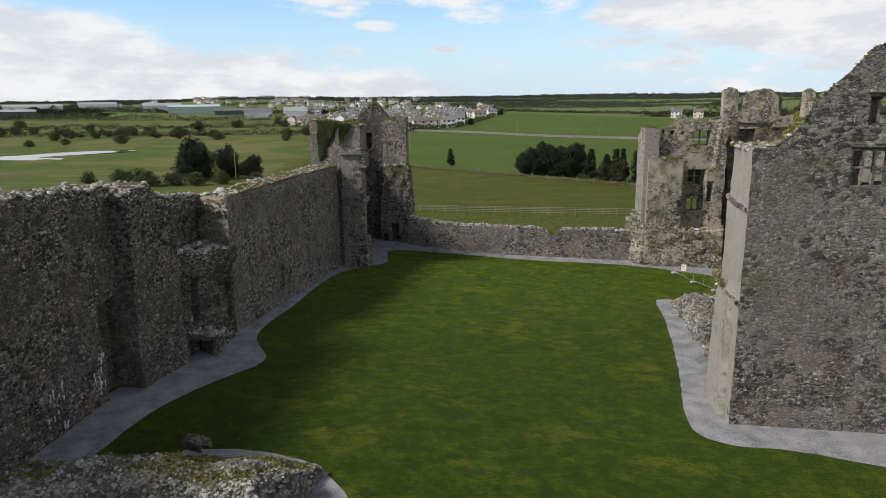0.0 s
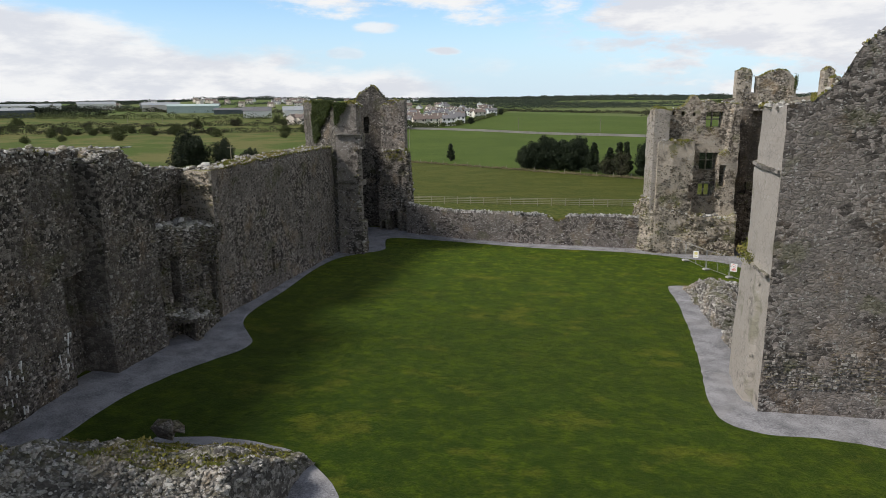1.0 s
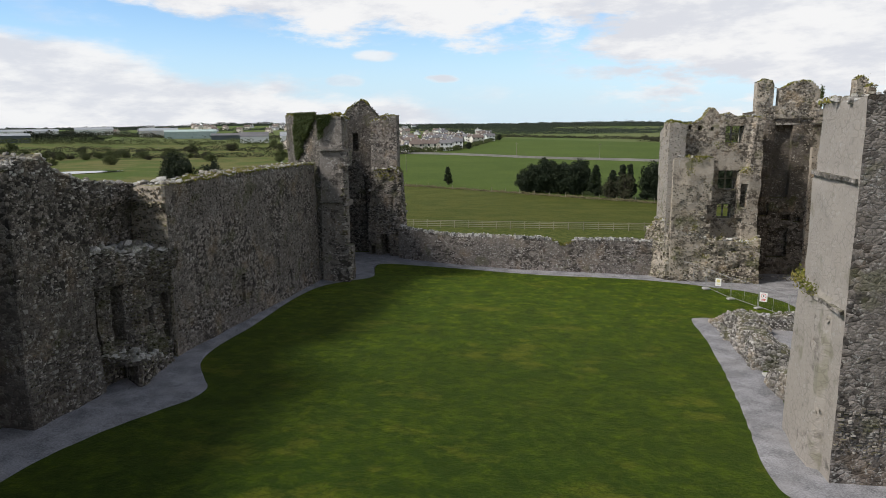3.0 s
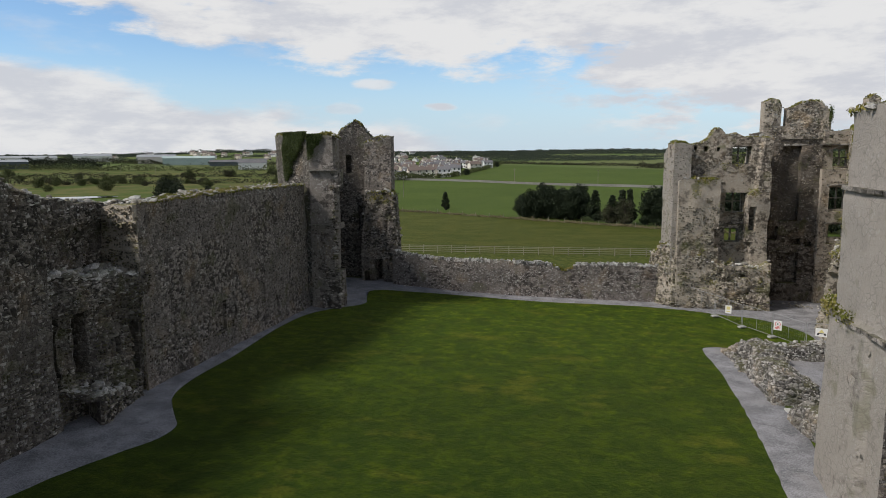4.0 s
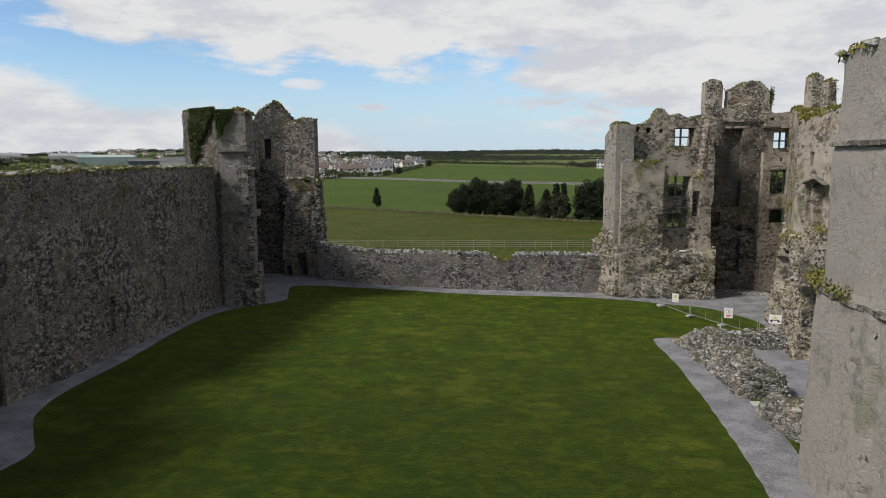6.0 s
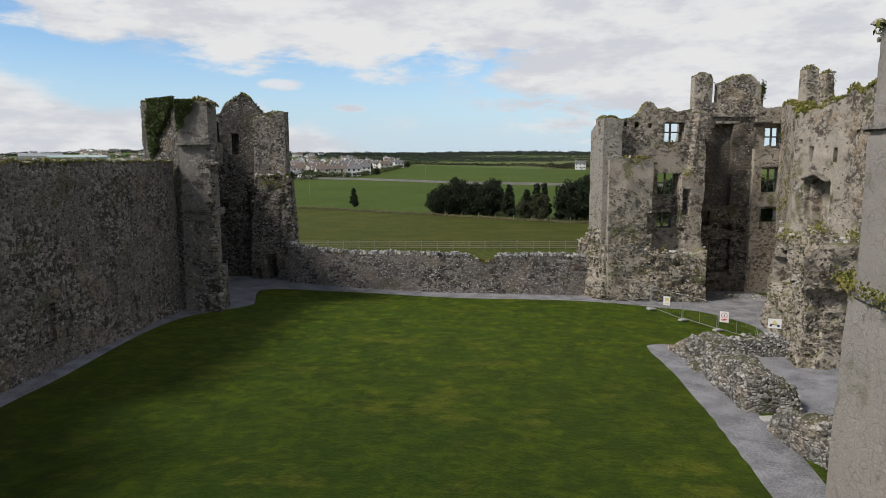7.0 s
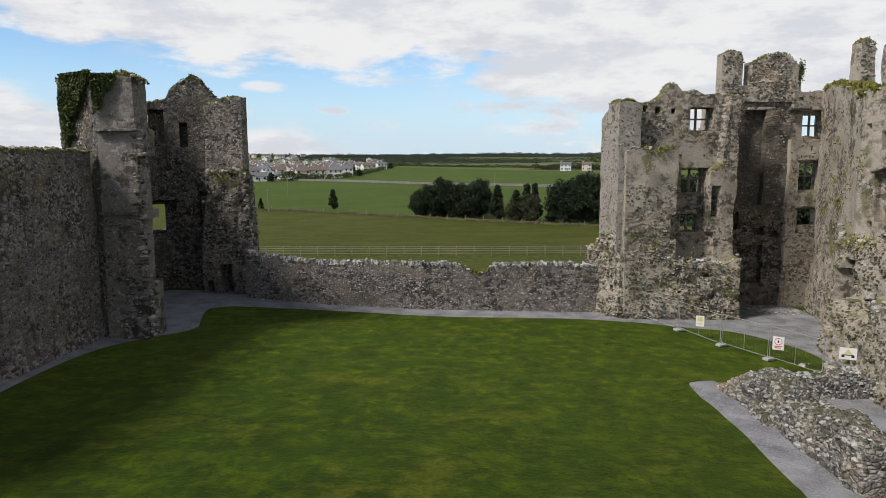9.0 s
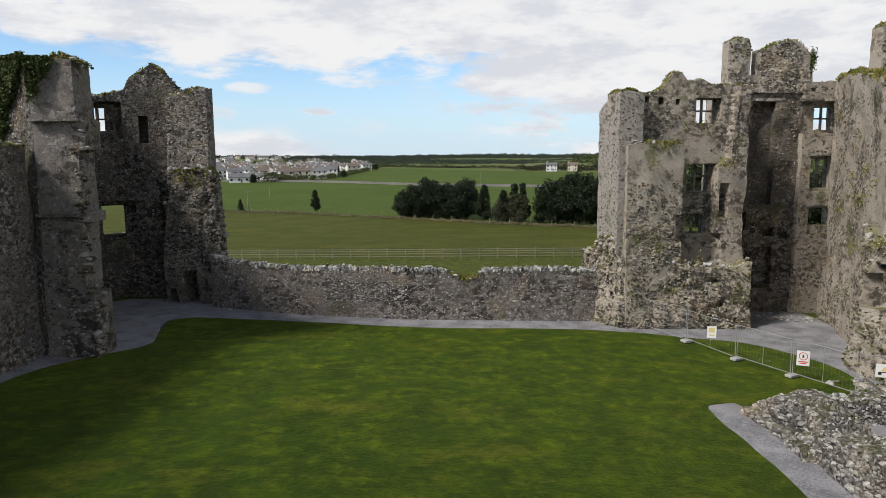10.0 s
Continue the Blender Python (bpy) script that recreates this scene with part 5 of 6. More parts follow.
clumps([(20.2, 75.4, 4.9), (22.2, 74.9, 4.3), (24.6, 74.6, 3.6), (26.9, 74.5, 3.1), (19.2, 76.0, 3.4), (23.0, 74.7, 1.6), (20.6, 74.9, 2.2), (27.6, 74.4, 1.5), (21.4, 74.8, 10.0), (25.6, 76.3, 12.4), (24.2, 76.3, 12.5)], 55, (0.3, 0.12, 0.25), 0.09, 173, "wall_plant", moss_mat, mansion, "green moss on broken ledges")
for (x, y), (wa, hb, zt) in (((35.4, 72.9), (1.0, 0.9, 18.5)), ((33.8, 68.2), (0.65, 0.8, 17.5))):
    st = Masonry([(x - wa / 2, y - hb / 2), (x + wa / 2, y - hb / 2)], [(0, zt - 0.25), (wa * 0.5, zt), (wa, zt - 0.15)], hb, base=14.0, rough=0.16, frill=0.3, bulge=lambda s, z: 0.06 * (17.5 - z))
    b = masonry_part(st, mansion, 73 + int(x), name="chimney", bare=-0.1, both=True, proud=(0, 0.07), crest=4, mat=mansion_core, face_mat=mansion_face, cover=0.85)
    tufts(st, mansion, 75 + int(x), [(0, wa)], 130, 0.18)
    clumps([(x + wa / 2, y - 0.3, zt - 0.8), (x + wa / 2, y - 0.3, zt - 1.8), (x + wa / 2, y - 0.3, zt - 2.6)], 90, (0.03, 0.2, 0.4), 0.06, 79, "ivy", moss_mat, mansion, "ivy on the stack", 0)
clumps([(31.4, 67.0, 6.2), (30.6, 65.6, 5.4), (29.4, 61.4, 6.7), (33.0, 70.6, 7.6)], 130, (0.2, 0.4, 0.35), 0.1, 76, "wall_plant", moss_mat, mansion, "green plants rooted in the wall")
stub = Masonry([(28.0, 61.5), (25.8, 57.6), (25.1, 55.3), (31.5, 54.6)], [(0, 3.4), (3.0, 3.0), (5.0, 4.0), (6.6, 5.6), (7.4, 6.3), (9.0, 6.6), (13.4, 6.8)], 1.9, rough=0.26, frill=0.3,
               bulge=lambda s, z: np.clip((1.8 - z) * 0.25, 0, 0.55) + np.where((z > 3.9) & (s > 6.2), 0.45, 0.0) - np.where((z > 2.6) & (z < 3.9) & (s > 6.4), 0.2, 0.0))
masonry_part(stub, mansion, 77, name="cross_wall", bare=0.2, proud=(-0.04, 0.12), crest=9, crest_size=(0.12, 0.36), singles=(5.5, 12, 0.2, 3.4), mat=mansion_core, face_mat=mansion_face, cover=0.8)
clumps([(27.6, 55.0, 6.9)], 200, (0.5, 0.4, 0.2), 0.1, 78, "wall_plant", moss_mat, mansion, "green moss on the wall top")

# ---- gate tower ----
gate = thing("gate_tower", "massive gate tower of grey rubble with a broken gable", "tower", at=(19, 37, 0))
gt = Masonry([(24.0, 42.5), (20.5, 42.4), (17.5, 41.2), (16.0, 39.2), (15.45, 36.4), (15.25, 34.1), (30.5, 33.2)],
             [(0, 15.0), (7, 15.2), (12.9, 15.3), (15.4, 15.45), (16.6, 16.4), (17.2, 17.9), (18.0, 18.5), (19.4, 19.9), (22.2, 22.0), (25.2, 21.5), (28.5, 19)], 2.2, rough=0.045, frill=0.18,
             bulge=lambda s, z: np.where(s < 13.2, np.where(z < 7.25, 0.16 + (7.25 - z) * 0.03, 0.0) + np.where(z > 12.3, -0.12, 0.0), 0.0))
c0 = gt.where(15.25, 34.1)
gt.holes = [(c0 + 4.75, c0 + 7.2, 13.45, 15.4), (c0 + 5.3, c0 + 7.0, 16.55, 18.0)]
masonry_part(gt, gate, 81, name="flank", mat=plastered, face_mat=plastered, cover=0.08, bare=0.62, proud=(-0.08, -0.03), crest=8, label="rendered flank, the coat worn and stained", s_hi=c0)
masonry_part(gt, gate, 84, mat=gate_core, face_mat=gate_face, cover=0.9, bare=0.3, width=(0.12, 0.34), height=(0.09, 0.2), proud=(-0.065, 0.015), singles=(c0 + 0.1, c0 + 6, 1.5, 4.6), crest=9, s_lo=c0)
tufts(gt, gate, 82, [(1, 4), (8.5, 11.2), (15.4, 17.8), (18.7, 20.2)], 60, 0.2)
s_pts = np.linspace(3.0, c0 - 0.15, 22)
for z, d in ((12.3, 0.06), (7.25, 0.16)):
    course = None
    for i, (a, b) in enumerate(zip(s_pts[:-1], s_pts[1:])):
        q = [gt.place(np.array([u]), np.array([0.0]), np.array([m]))[0] for u in (a + 0.006, b - 0.006) for m in (-0.05, d + 0.08)]
        v = np.array([q[0], q[2], q[3], q[1]] * 2)
        v[:4, 2], v[4:, 2] = z - 0.08, z + 0.07
        v += np.random.default_rng(i).normal(0, 0.012, v.shape)
        part("string_stone", mesh_of("string_stone", v, BOX.copy()), dressed, gate, "weathered projecting string-course stone" if i == 0 else "")
ledge = [tuple(gt.place(np.array([u]), np.array([7.45]), np.array([0.3]))[0]) for u in (7.4, 8.2, 9.0, 9.6, 10.7, 11.5)]
clumps(ledge, 70, (0.16, 0.16, 0.14), 0.09, 83, "wall_plant", moss_mat, gate, "small green plants on the ledge")
mullioned(gate, 20.05, 22.4, 13.5, 15.3, 33.95, 4, True, 0.25, 0.14)
mullioned(gate, 20.6, 22.2, 16.6, 17.95, 33.95, 3, False, 0.25, 0.14)
part("hood", bevelled("hood", slab(19.85, 33.55, 15.45, 22.6, 33.95, 15.7), 0.04), dressed, gate, "projecting stone hood over the window")
part("hood", bevelled("hood", slab(20.4, 33.55, 18.1, 22.4, 33.95, 18.3), 0.04), dressed, gate, "projecting stone hood over the window")

# ---- fallen walls beside the path ----
def lump(line, tops, thick, seed, label, rough=0.22):
    ob = thing("wall_stump", label, "ruined wall", "wall stumps", at=(*line[0], 0))
    w = Masonry(line, tops, thick, rough=rough, frill=0.3, cell=0.28, bulge=lambda s, z: np.clip((0.9 - z) * 0.25, 0, 0.4))
    masonry_part(w, ob, seed, name="core", mat=grey_core, bare=-0.2, both=True, proud=(-0.02, 0.06), crest=60, crest_size=(0.05, 0.2), cover=0.8, width=(0.1, 0.26), height=(0.07, 0.15), singles=(0.2, 9, 0.0, 0.9), face_mat=grey_stone, crest_mat=grey_stone)
    return w


def heap(line, seed, n, spread_xy, size, parent_label):
    rng = np.random.default_rng(seed)
    q = smooth_line(line, False, 20)[rng.integers(0, 20 * (len(line) - 1), n)]
    p = q + rng.normal(0, 1, (n, 2)) * spread_xy
    pts = np.c_[p, land_z(p[:, 0], p[:, 1]) + rng.uniform(0, 0.06, n)]
    ob = part("fallen_rubble", mesh_of("fallen_rubble", *rubble(pts, rng.uniform(*size, n), rng)), pale_rubble)
    return tagged(ob, parent_label, "stones", kind="stuff")


def mound(label, line, left, right, height, seed, stones_n, size, mat=None, face=None, step=0.24, name="core", top_moss=0):
    """A weathered mass of fallen wall: a lumpy core with its stones bedded in it.
    left, right: its reach to each side of the line; height(u, v): over the ground, u along and v across from -1 to 1."""
    q = smooth_line(line, False, 12)
    run = np.concatenate([[0], np.cumsum(np.hypot(*np.diff(q, axis=0).T))])
    way_x, way_y = np.gradient(q[:, 0], run), np.gradient(q[:, 1], run)

    def surface(u, v):
        d = u * run[-1]
        px, py, tx, ty = (np.interp(d, run, c) for c in (q[:, 0], q[:, 1], way_x, way_y))
        w = np.where(v < 0, left, right) * v
        x, y = px + w * ty, py - w * tx
        n3 = np.stack([x, y, 0 * x], 1)
        x, y = x + 0.16 * bumps(n3, 0.9) + 0.07 * bumps(n3, 2.6), y + 0.16 * bumps(n3 + 7, 0.9) + 0.07 * bumps(n3 + 7, 2.6)
        side = np.clip((1 - np.abs(v)) / 0.16, 0, 1) ** 0.6
        end = np.clip(np.minimum(u, 1 - u) * run[-1] / 0.3, 0, 1) ** 0.6
        rough_z = 0.2 * bumps(n3 + 3, 0.8) + 0.13 * bumps(n3 + 5, 2.0) + 0.06 * bumps(n3 + 9, 4.2)
        h = np.maximum(height(u, v) * (1 + 0.5 * rough_z) + 0.6 * rough_z, 0.06) * side * end
        return np.stack([x, y, land_z(x, y) + h - 0.12 * (1 - side * end)], 1)

    nu, nv = int(run[-1] / step) + 2, int((left + right) / step) + 2
    u = np.concatenate([[0, 0.004], np.linspace(0.03, 0.97, nu), [0.996, 1]])
    v = np.concatenate([[-1, -0.985, -0.94], np.linspace(-0.86, 0.86, nv), [0.94, 0.985, 1]])
    gu, gv = np.meshgrid(u, v, indexing="ij")
    i = (np.arange(len(u) - 1)[:, None] * len(v) + np.arange(len(v) - 1)[None]).ravel()
    ob = thing("wall_stump", label, "ruined wall", "wall stumps", at=(float(q[0, 0]), float(q[0, 1]), 0))
    core = part(name, mesh_of(name, surface(gu.ravel(), gv.ravel()), np.stack([i, i + len(v), i + len(v) + 1, i + 1], 1), True), mat or grey_core, ob)
    rng = np.random.default_rng(seed)
    uu = rng.uniform(0.01, 0.99, stones_n)
    vv = np.where(rng.random(stones_n) < 0.35, np.sign(rng.normal(0, 1, stones_n)) * rng.uniform(0.85, 0.995, stones_n), rng.uniform(-0.97, 0.97, stones_n))
    p = surface(uu, vv)
    sz = rng.uniform(*size, stones_n) * rng.choice([0.7, 1, 1, 1.5], stones_n)
    p[:, 2] -= 0.34 * sz
    face = face or wall_face
    big = np.argsort(-sz)[:70]
    for c in big:
        piece = new("stone", ROUGH[rng.integers(len(ROUGH))])
        piece.matrix_world = Matrix.LocRotScale(tuple(float(t) for t in p[c]), Euler((rng.normal(0, 0.2), rng.normal(0, 0.2), rng.uniform(0, 6.28))), (float(sz[c]),) * 3)
        piece.parent = core
    rest = np.delete(np.arange(stones_n), big)
    part("bedded_stone", mesh_of("bedded_stone", *rubble(p[rest], sz[rest], rng, 0.75)), face, core, "grey rubble bedded in old mortar", "stuff")
    if top_moss:
        t = surface(rng.uniform(0.05, 0.95, top_moss), rng.uniform(-0.8, 0.8, top_moss))
        keep = bumps(t + 31, 0.7) > -0.12
        t[:, 2] += 0.03
        part("moss", mesh_of("moss", *leaves(t[keep], 0.1, rng, 0.6)), moss_mat, ob, "olive moss on the stump", "stuff")
    return ob


ROUGH = []
for i in range(6):
    v, f = rubble(np.zeros((1, 3)), [1.0], np.random.default_rng(700 + i), 0.75)
    me = mesh_of("stone", v, f)
    me.materials.append(wall_face)
    ROUGH.append(me)
mound("rounded far stump of a fallen rubble wall beside the path", [(20.2, 59.5), (20.6, 57.6), (20.9, 55.4)], 1.15, 1.2,
      lambda u, v: np.interp(u, [0, 0.15, 0.4, 0.65, 1], [0.45, 0.7, 1.35, 1.3, 0.7]) * (1 - 0.3 * np.clip(-v, 0, 1)), 91, 1100, (0.06, 0.2))
mound("thick sloping stump of a fallen rubble wall beside the path", [(20.0, 55.8), (19.4, 52.0), (18.85, 47.75)], 1.35, 1.25,
      lambda u, v: np.interp(u, [0, 0.2, 0.45, 0.75, 0.93, 1], [0.5, 0.85, 1.5, 1.9, 1.75, 1.4]) * (0.62 + 0.38 * np.clip((v + 0.9) / 0.9, 0, 1)), 92, 2000, (0.06, 0.21))
mound("broken lump of rubble wall against the gate tower", [(19.4, 46.1), (19.0, 43.8), (19.3, 41.0)], 1.6, 1.7,
      lambda u, v: np.interp(u, [0, 0.25, 0.6, 1], [0.5, 1.0, 1.6, 1.8]) * (0.7 + 0.3 * np.clip((v + 0.8) / 0.9, 0, 1)), 93, 1600, (0.06, 0.21))
mound("low kerb of bedded stones along the gravel path", [(19.0, 59.3), (18.75, 56.5), (18.45, 54.0)], 0.28, 0.3, lambda u, v: 0.4 + 0 * u, 95, 220, (0.1, 0.24), step=0.14)
lump([(21.3, 57.6), (25.7, 57.3)], [(0, 0.6), (1.6, 0.35), (4.3, 0.45)], 0.8, 94, "low thin rubble wall with a mossy top", 0.12)
flags = thing("flagstone_sill", "flat pale threshold stones between two wall stumps", "stone sill", at=(20, 47.0, -0.2))
for i in range(8):
    x = 17.9 + 0.62 * i
    z = float(land_z(x, 47.0))
    part("flagstone", bevelled("flagstone", slab(x, 46.75 + 0.05 * (i % 2), z - 0.1, x + 0.58, 47.3 + 0.04 * (i % 3), z + 0.1, 0.015, i), 0.02), pale_rubble, flags)
heap([(30.0, 77.0), (33.0, 77.4), (35.4, 77.2)], 95, 60, 0.7, (0.12, 0.4), "scattered pale stones on the gravel")
heap([(-7.0, 83.0), (-5.0, 82.6)], 96, 40, 0.35, (0.1, 0.3), "scattered stones at the wall foot")
heap([(27.2, 62.6), (26.4, 60.0), (25.2, 58.0)], 97, 160, 0.45, (0.12, 0.45), "fallen rubble at the foot of the wall")

# ---- curved stump under the camera's start ----
mound("broad mossy stump of a curved rubble wall", [(-6.3, 24.3), (-8.4, 24.7), (-12.0, 24.7), (-15.6, 23.8), (-19.6, 21.8)], 3.2, 2.85,
      lambda u, v: np.interp(v, [-1, -0.6, -0.3, 0.1, 0.5, 0.8, 1], [2.6, 2.5, 2.35, 1.7, 1.0, 0.7, 0.6]) * np.interp(u, [0, 0.1, 0.3, 0.5, 1], [0.9, 1.0, 0.92, 1.04, 1.1]), 98, 7500, (0.06, 0.22), mat=grey_core, step=0.3, top_moss=9000)
block = thing("stone_block", "upright grey stone block on the wall stump", "stone block", at=(-12.4, 27.7, 1.6))
v, f = rubble(np.array([(-12.4, 27.7, 2.0), (-11.9, 27.7, 2.05)]), np.array([0.95, 0.8]), np.random.default_rng(61), 0.95)
part("lump", mesh_of("lump", v, f), stone, block)

# ---- mesh fence panels and their signs ----
def fence_panel(length):
    """A braced steel site panel, along +x, 2 m high, on block feet."""
    ob = thing("fence_panel", "galvanised steel mesh site fence panel on block feet", "fence panel", "site fence panels")
    for x in (0.06, length - 0.06):
        part("post", mesh_of("post", *tube([(x, 0, 0.1), (x, 0, 2.0)], 0.017)), steel_mat, ob)
    for z in (0.22, 1.98):
        part("rail", mesh_of("rail", *tube([(0.06, 0, z), (length - 0.06, 0, z)], 0.018)), steel_mat, ob)
    part("post", mesh_of("post", *tube([(length / 2, 0, 0.22), (length / 2, 0, 1.98)], 0.011)), steel_mat, ob)
    wires = [tube([(x, 0.004, 0.24), (x, 0.004, 1.96)], 0.0013, 4) for x in np.arange(0.14, length - 0.1, 0.2)]
    wires += [tube([(0.08, -0.004, z), (length - 0.08, -0.004, z)], 0.0013, 4) for z in (0.5, 0.8, 1.1, 1.4, 1.7)]
    part("wire_mesh", mesh_of("wire_mesh", *joined(wires)), steel_mat, ob, "fine welded wires", "stuff")
    part("foot", bevelled("foot", slab(-0.16, -0.3, 0.0, 0.24, 0.3, 0.14), 0.02), concrete_mat, ob, "moulded block foot")
    return ob


stand = [(21.2, 75.2), (22.3, 71.1), (23.1, 67.0), (24.2, 63.8), (25.25, 60.6), (28.4, 59.3)]
first = None
for a, b in zip(stand[:-1], stand[1:]):
    d = math.hypot(b[0] - a[0], b[1] - a[1])
    m = pose(a[0], a[1], float(land_z(*a)) + 0.04, 0, 0, math.degrees(math.atan2(b[1] - a[1], b[0] - a[0])))
    if first is None:
        panel = first = fence_panel(3.45)
        first.matrix_world = m
    else:
        panel = copy_thing(first, m)
    panel.scale = (d / 3.45, 1, 1)


def sign(name, label, x, y, z, turn, w, h, build):
    ob = thing(name, label, "sign", "fence signs")
    ob.location = (x, y, z)
    ob.rotation_euler = (0, 0, turn)
    part("board", bevelled("board", slab(-w / 2, -0.01, -h / 2, w / 2, 0.0, h / 2), 0.003), board_mat, ob)
    build(ob, w, h)


def ring_of(r0, r1, y=-0.014, n=28, sx=0.0, sz=0.0):
    v, f = [], []
    for i in range(n):
        a = 2 * math.pi * i / n
        for r in (r0, r1):
            v.append((sx + r * math.cos(a), y, sz + r * math.sin(a)))
    for i in range(n):
        j = (i + 1) % n
        f.append((2 * i, 2 * i + 1, 2 * j + 1, 2 * j))
    return np.array(v), np.array(f)


def no_entry(ob, w, h):
    part("ring", mesh_of("ring", *ring_of(0.165, 0.2, sz=0.1)), red_mat, ob, "red prohibition ring")
    part("figure", mesh_of("figure", *slab(-0.04, -0.014, 0.03, 0.04, -0.012, 0.17)), black_mat, ob, "dark pictogram")
    part("line", mesh_of("line", *slab(-0.2, -0.014, -0.2, 0.2, -0.012, -0.15)), red_mat, ob, "line of print")
    part("line", mesh_of("line", *slab(-0.16, -0.014, -0.28, 0.16, -0.012, -0.24)), red_mat, ob, "line of print")


def yellow_notice(ob, w, h):
    part("panel", mesh_of("panel", *slab(-w * 0.3, -0.014, -0.02, w * 0.3, -0.012, h * 0.36)), yellow_mat, ob, "yellow printed panel")
    part("line", mesh_of("line", *slab(-w * 0.3, -0.014, -h * 0.3, w * 0.3, -0.012, -h * 0.2)), yellow_mat, ob, "line of print")


def hazard(ob, w, h):
    part("triangle", mesh_of("triangle", [(-0.2, -0.014, -0.02), (0.2, -0.014, -0.02), (0, -0.014, 0.24)], [(0, 1, 2)]), yellow_mat, ob, "yellow warning triangle")
    for x in (-0.22, 0.22):
        part("mark", mesh_of("mark", *slab(x - 0.07, -0.014, -0.2, x + 0.07, -0.012, -0.08)), black_mat, ob, "dark printed mark")
    part("line", mesh_of("line", *slab(-0.26, -0.014, -0.1, 0.26, -0.012, -0.05)), black_mat, ob, "line of print")


sign("notice_sign", "white board with a yellow printed notice on the fence", 22.6, 68.75, 0.36, -0.45, 0.5, 0.7, yellow_notice)
sign("no_entry_sign", "white board with a red prohibition ring on the fence", 24.33, 63.15, 0.42, -0.55, 0.58, 0.76, no_entry)
sign("warning_sign", "white board with a yellow hazard triangle on the fence", 25.98, 59.85, 0.75, -0.5, 0.78, 0.62, hazard)

# ---- fields beyond the wall ----
rail_fence = thing("rail_fence", "weathered timber post-and-rail field fence", "fence", at=(5, 120, -2.5))
xs = np.arange(-34, 60, 2.35)
tops = []
for i, x in enumerate(xs):
    y = 120.3 - 0.16 * x
    z = float(land_z(x, y))
    tops.append((x, y, z))
    part("post", bevelled("post", slab(x - 0.06, y - 0.06, z - 0.1, x + 0.06, y + 0.06, z + 1.32 + 0.04 * (i % 3)), 0.01), wood_mat, rail_fence)
for a, b in zip(tops[:-1], tops[1:]):
    for h in (0.35, 0.68, 1.0, 1.25):
        part("rail", mesh_of("rail", *beam((a[0], a[1] - 0.07, a[2] + h), (b[0], b[1] - 0.07, b[2] + h), 0.04, 0.08)), wood_mat, rail_fence)
wire_fence = thing("wire_fence", "old stakes of a wire fence along the hedge line", "fence", at=(20, 176, -3))
for x in np.arange(-36, 62, 3.6):
    y = 190.2 - 0.76 * x
    z = float(land_z(x, y))
    part("stake", mesh_of("stake", *tube([(x, y, z - 0.1), (x + 0.05, y, z + 1.25)], [0.07, 0.06], 6)), wood_mat, wire_fence)


def tree(height, width, seed, mat, name="tree", shape="cone", leaf=0.42, count=1500, trunk=0.2, label="", category="tree", group=""):
    """A tapered trunk with limbs and a ragged crown of many leaf clumps, standing at the origin."""
    rng = np.random.default_rng(seed)
    ob = thing(name, label, category, group)
    top = height * 0.82
    spine = [(0, 0, -0.3), (rng.normal(0, 0.06) * height * 0.1, rng.normal(0, 0.06) * height * 0.1, top * 0.5), (0, 0, top)]
    limbs = [tube(spine, [trunk, trunk * 0.7, trunk * 0.15], 7)]
    hubs = []
    m = 26
    for i in range(m):
        u = (i + rng.random()) / m
        a = i * 2.4 + rng.normal(0, 0.4)
        z = height * (0.08 + 0.88 * u) if shape != "round" else height * (0.1 + 0.8 * u)
        if shape == "cone":
            r = width / 2 * (1.05 - u) ** 0.75 * rng.uniform(0.65, 1.15)
        elif shape == "column":
            r = width / 2 * (1.0 - u ** 3) * rng.uniform(0.55, 1.1)
        else:
            r = width / 2 * math.sqrt(max(0.05, 1 - (1.7 * u - 0.75) ** 2)) * rng.uniform(0.6, 1.12)
        tip = (r * math.cos(a), r * math.sin(a), z + 0.04 * height)
        limbs.append(tube([(0, 0, max(0.2, z - r * 0.5)), (tip[0] * 0.6, tip[1] * 0.6, z), tip], [trunk * 0.3, trunk * 0.2, trunk * 0.06], 5))
        hubs.append((np.array(tip) * (0.86, 0.86, 1), max(width * 0.14, r * 0.42)))
        hubs.append((np.array((tip[0] * 0.45, tip[1] * 0.45, z)), max(width * 0.12, r * 0.4)))
    part("trunk", mesh_of("trunk", *joined(limbs)), bark, ob)
    w = np.array([r ** 2 for _, r in hubs])
    pick = rng.choice(len(hubs), count, p=w / w.sum())
    d = rng.normal(0, 1, (count, 3))
    d /= np.linalg.norm(d, axis=1)[:, None]
    p = np.array([hubs[i][0] for i in pick]) + d * (np.array([hubs[i][1] for i in pick]) * rng.uniform(0.55, 1.15, count))[:, None] * (1, 1, 0.8)
    p[:, 2] = np.maximum(p[:, 2], 0.15)
    part("crown", mesh_of("crown", *leaves(p, leaf, rng)), mat, ob)
    return ob


def plant(kind, x, y, scale=1.0, turn=0.0):
    m = pose(x, y, float(land_z(x, y)) - 0.1, 0, 0, turn)
    ob = copy_thing(kind, m)
    ob.scale = (scale, scale, scale * (0.92 + 0.36 * (math.sin(x * 3.1 + y) * 0.5 + 0.5)))
    return ob


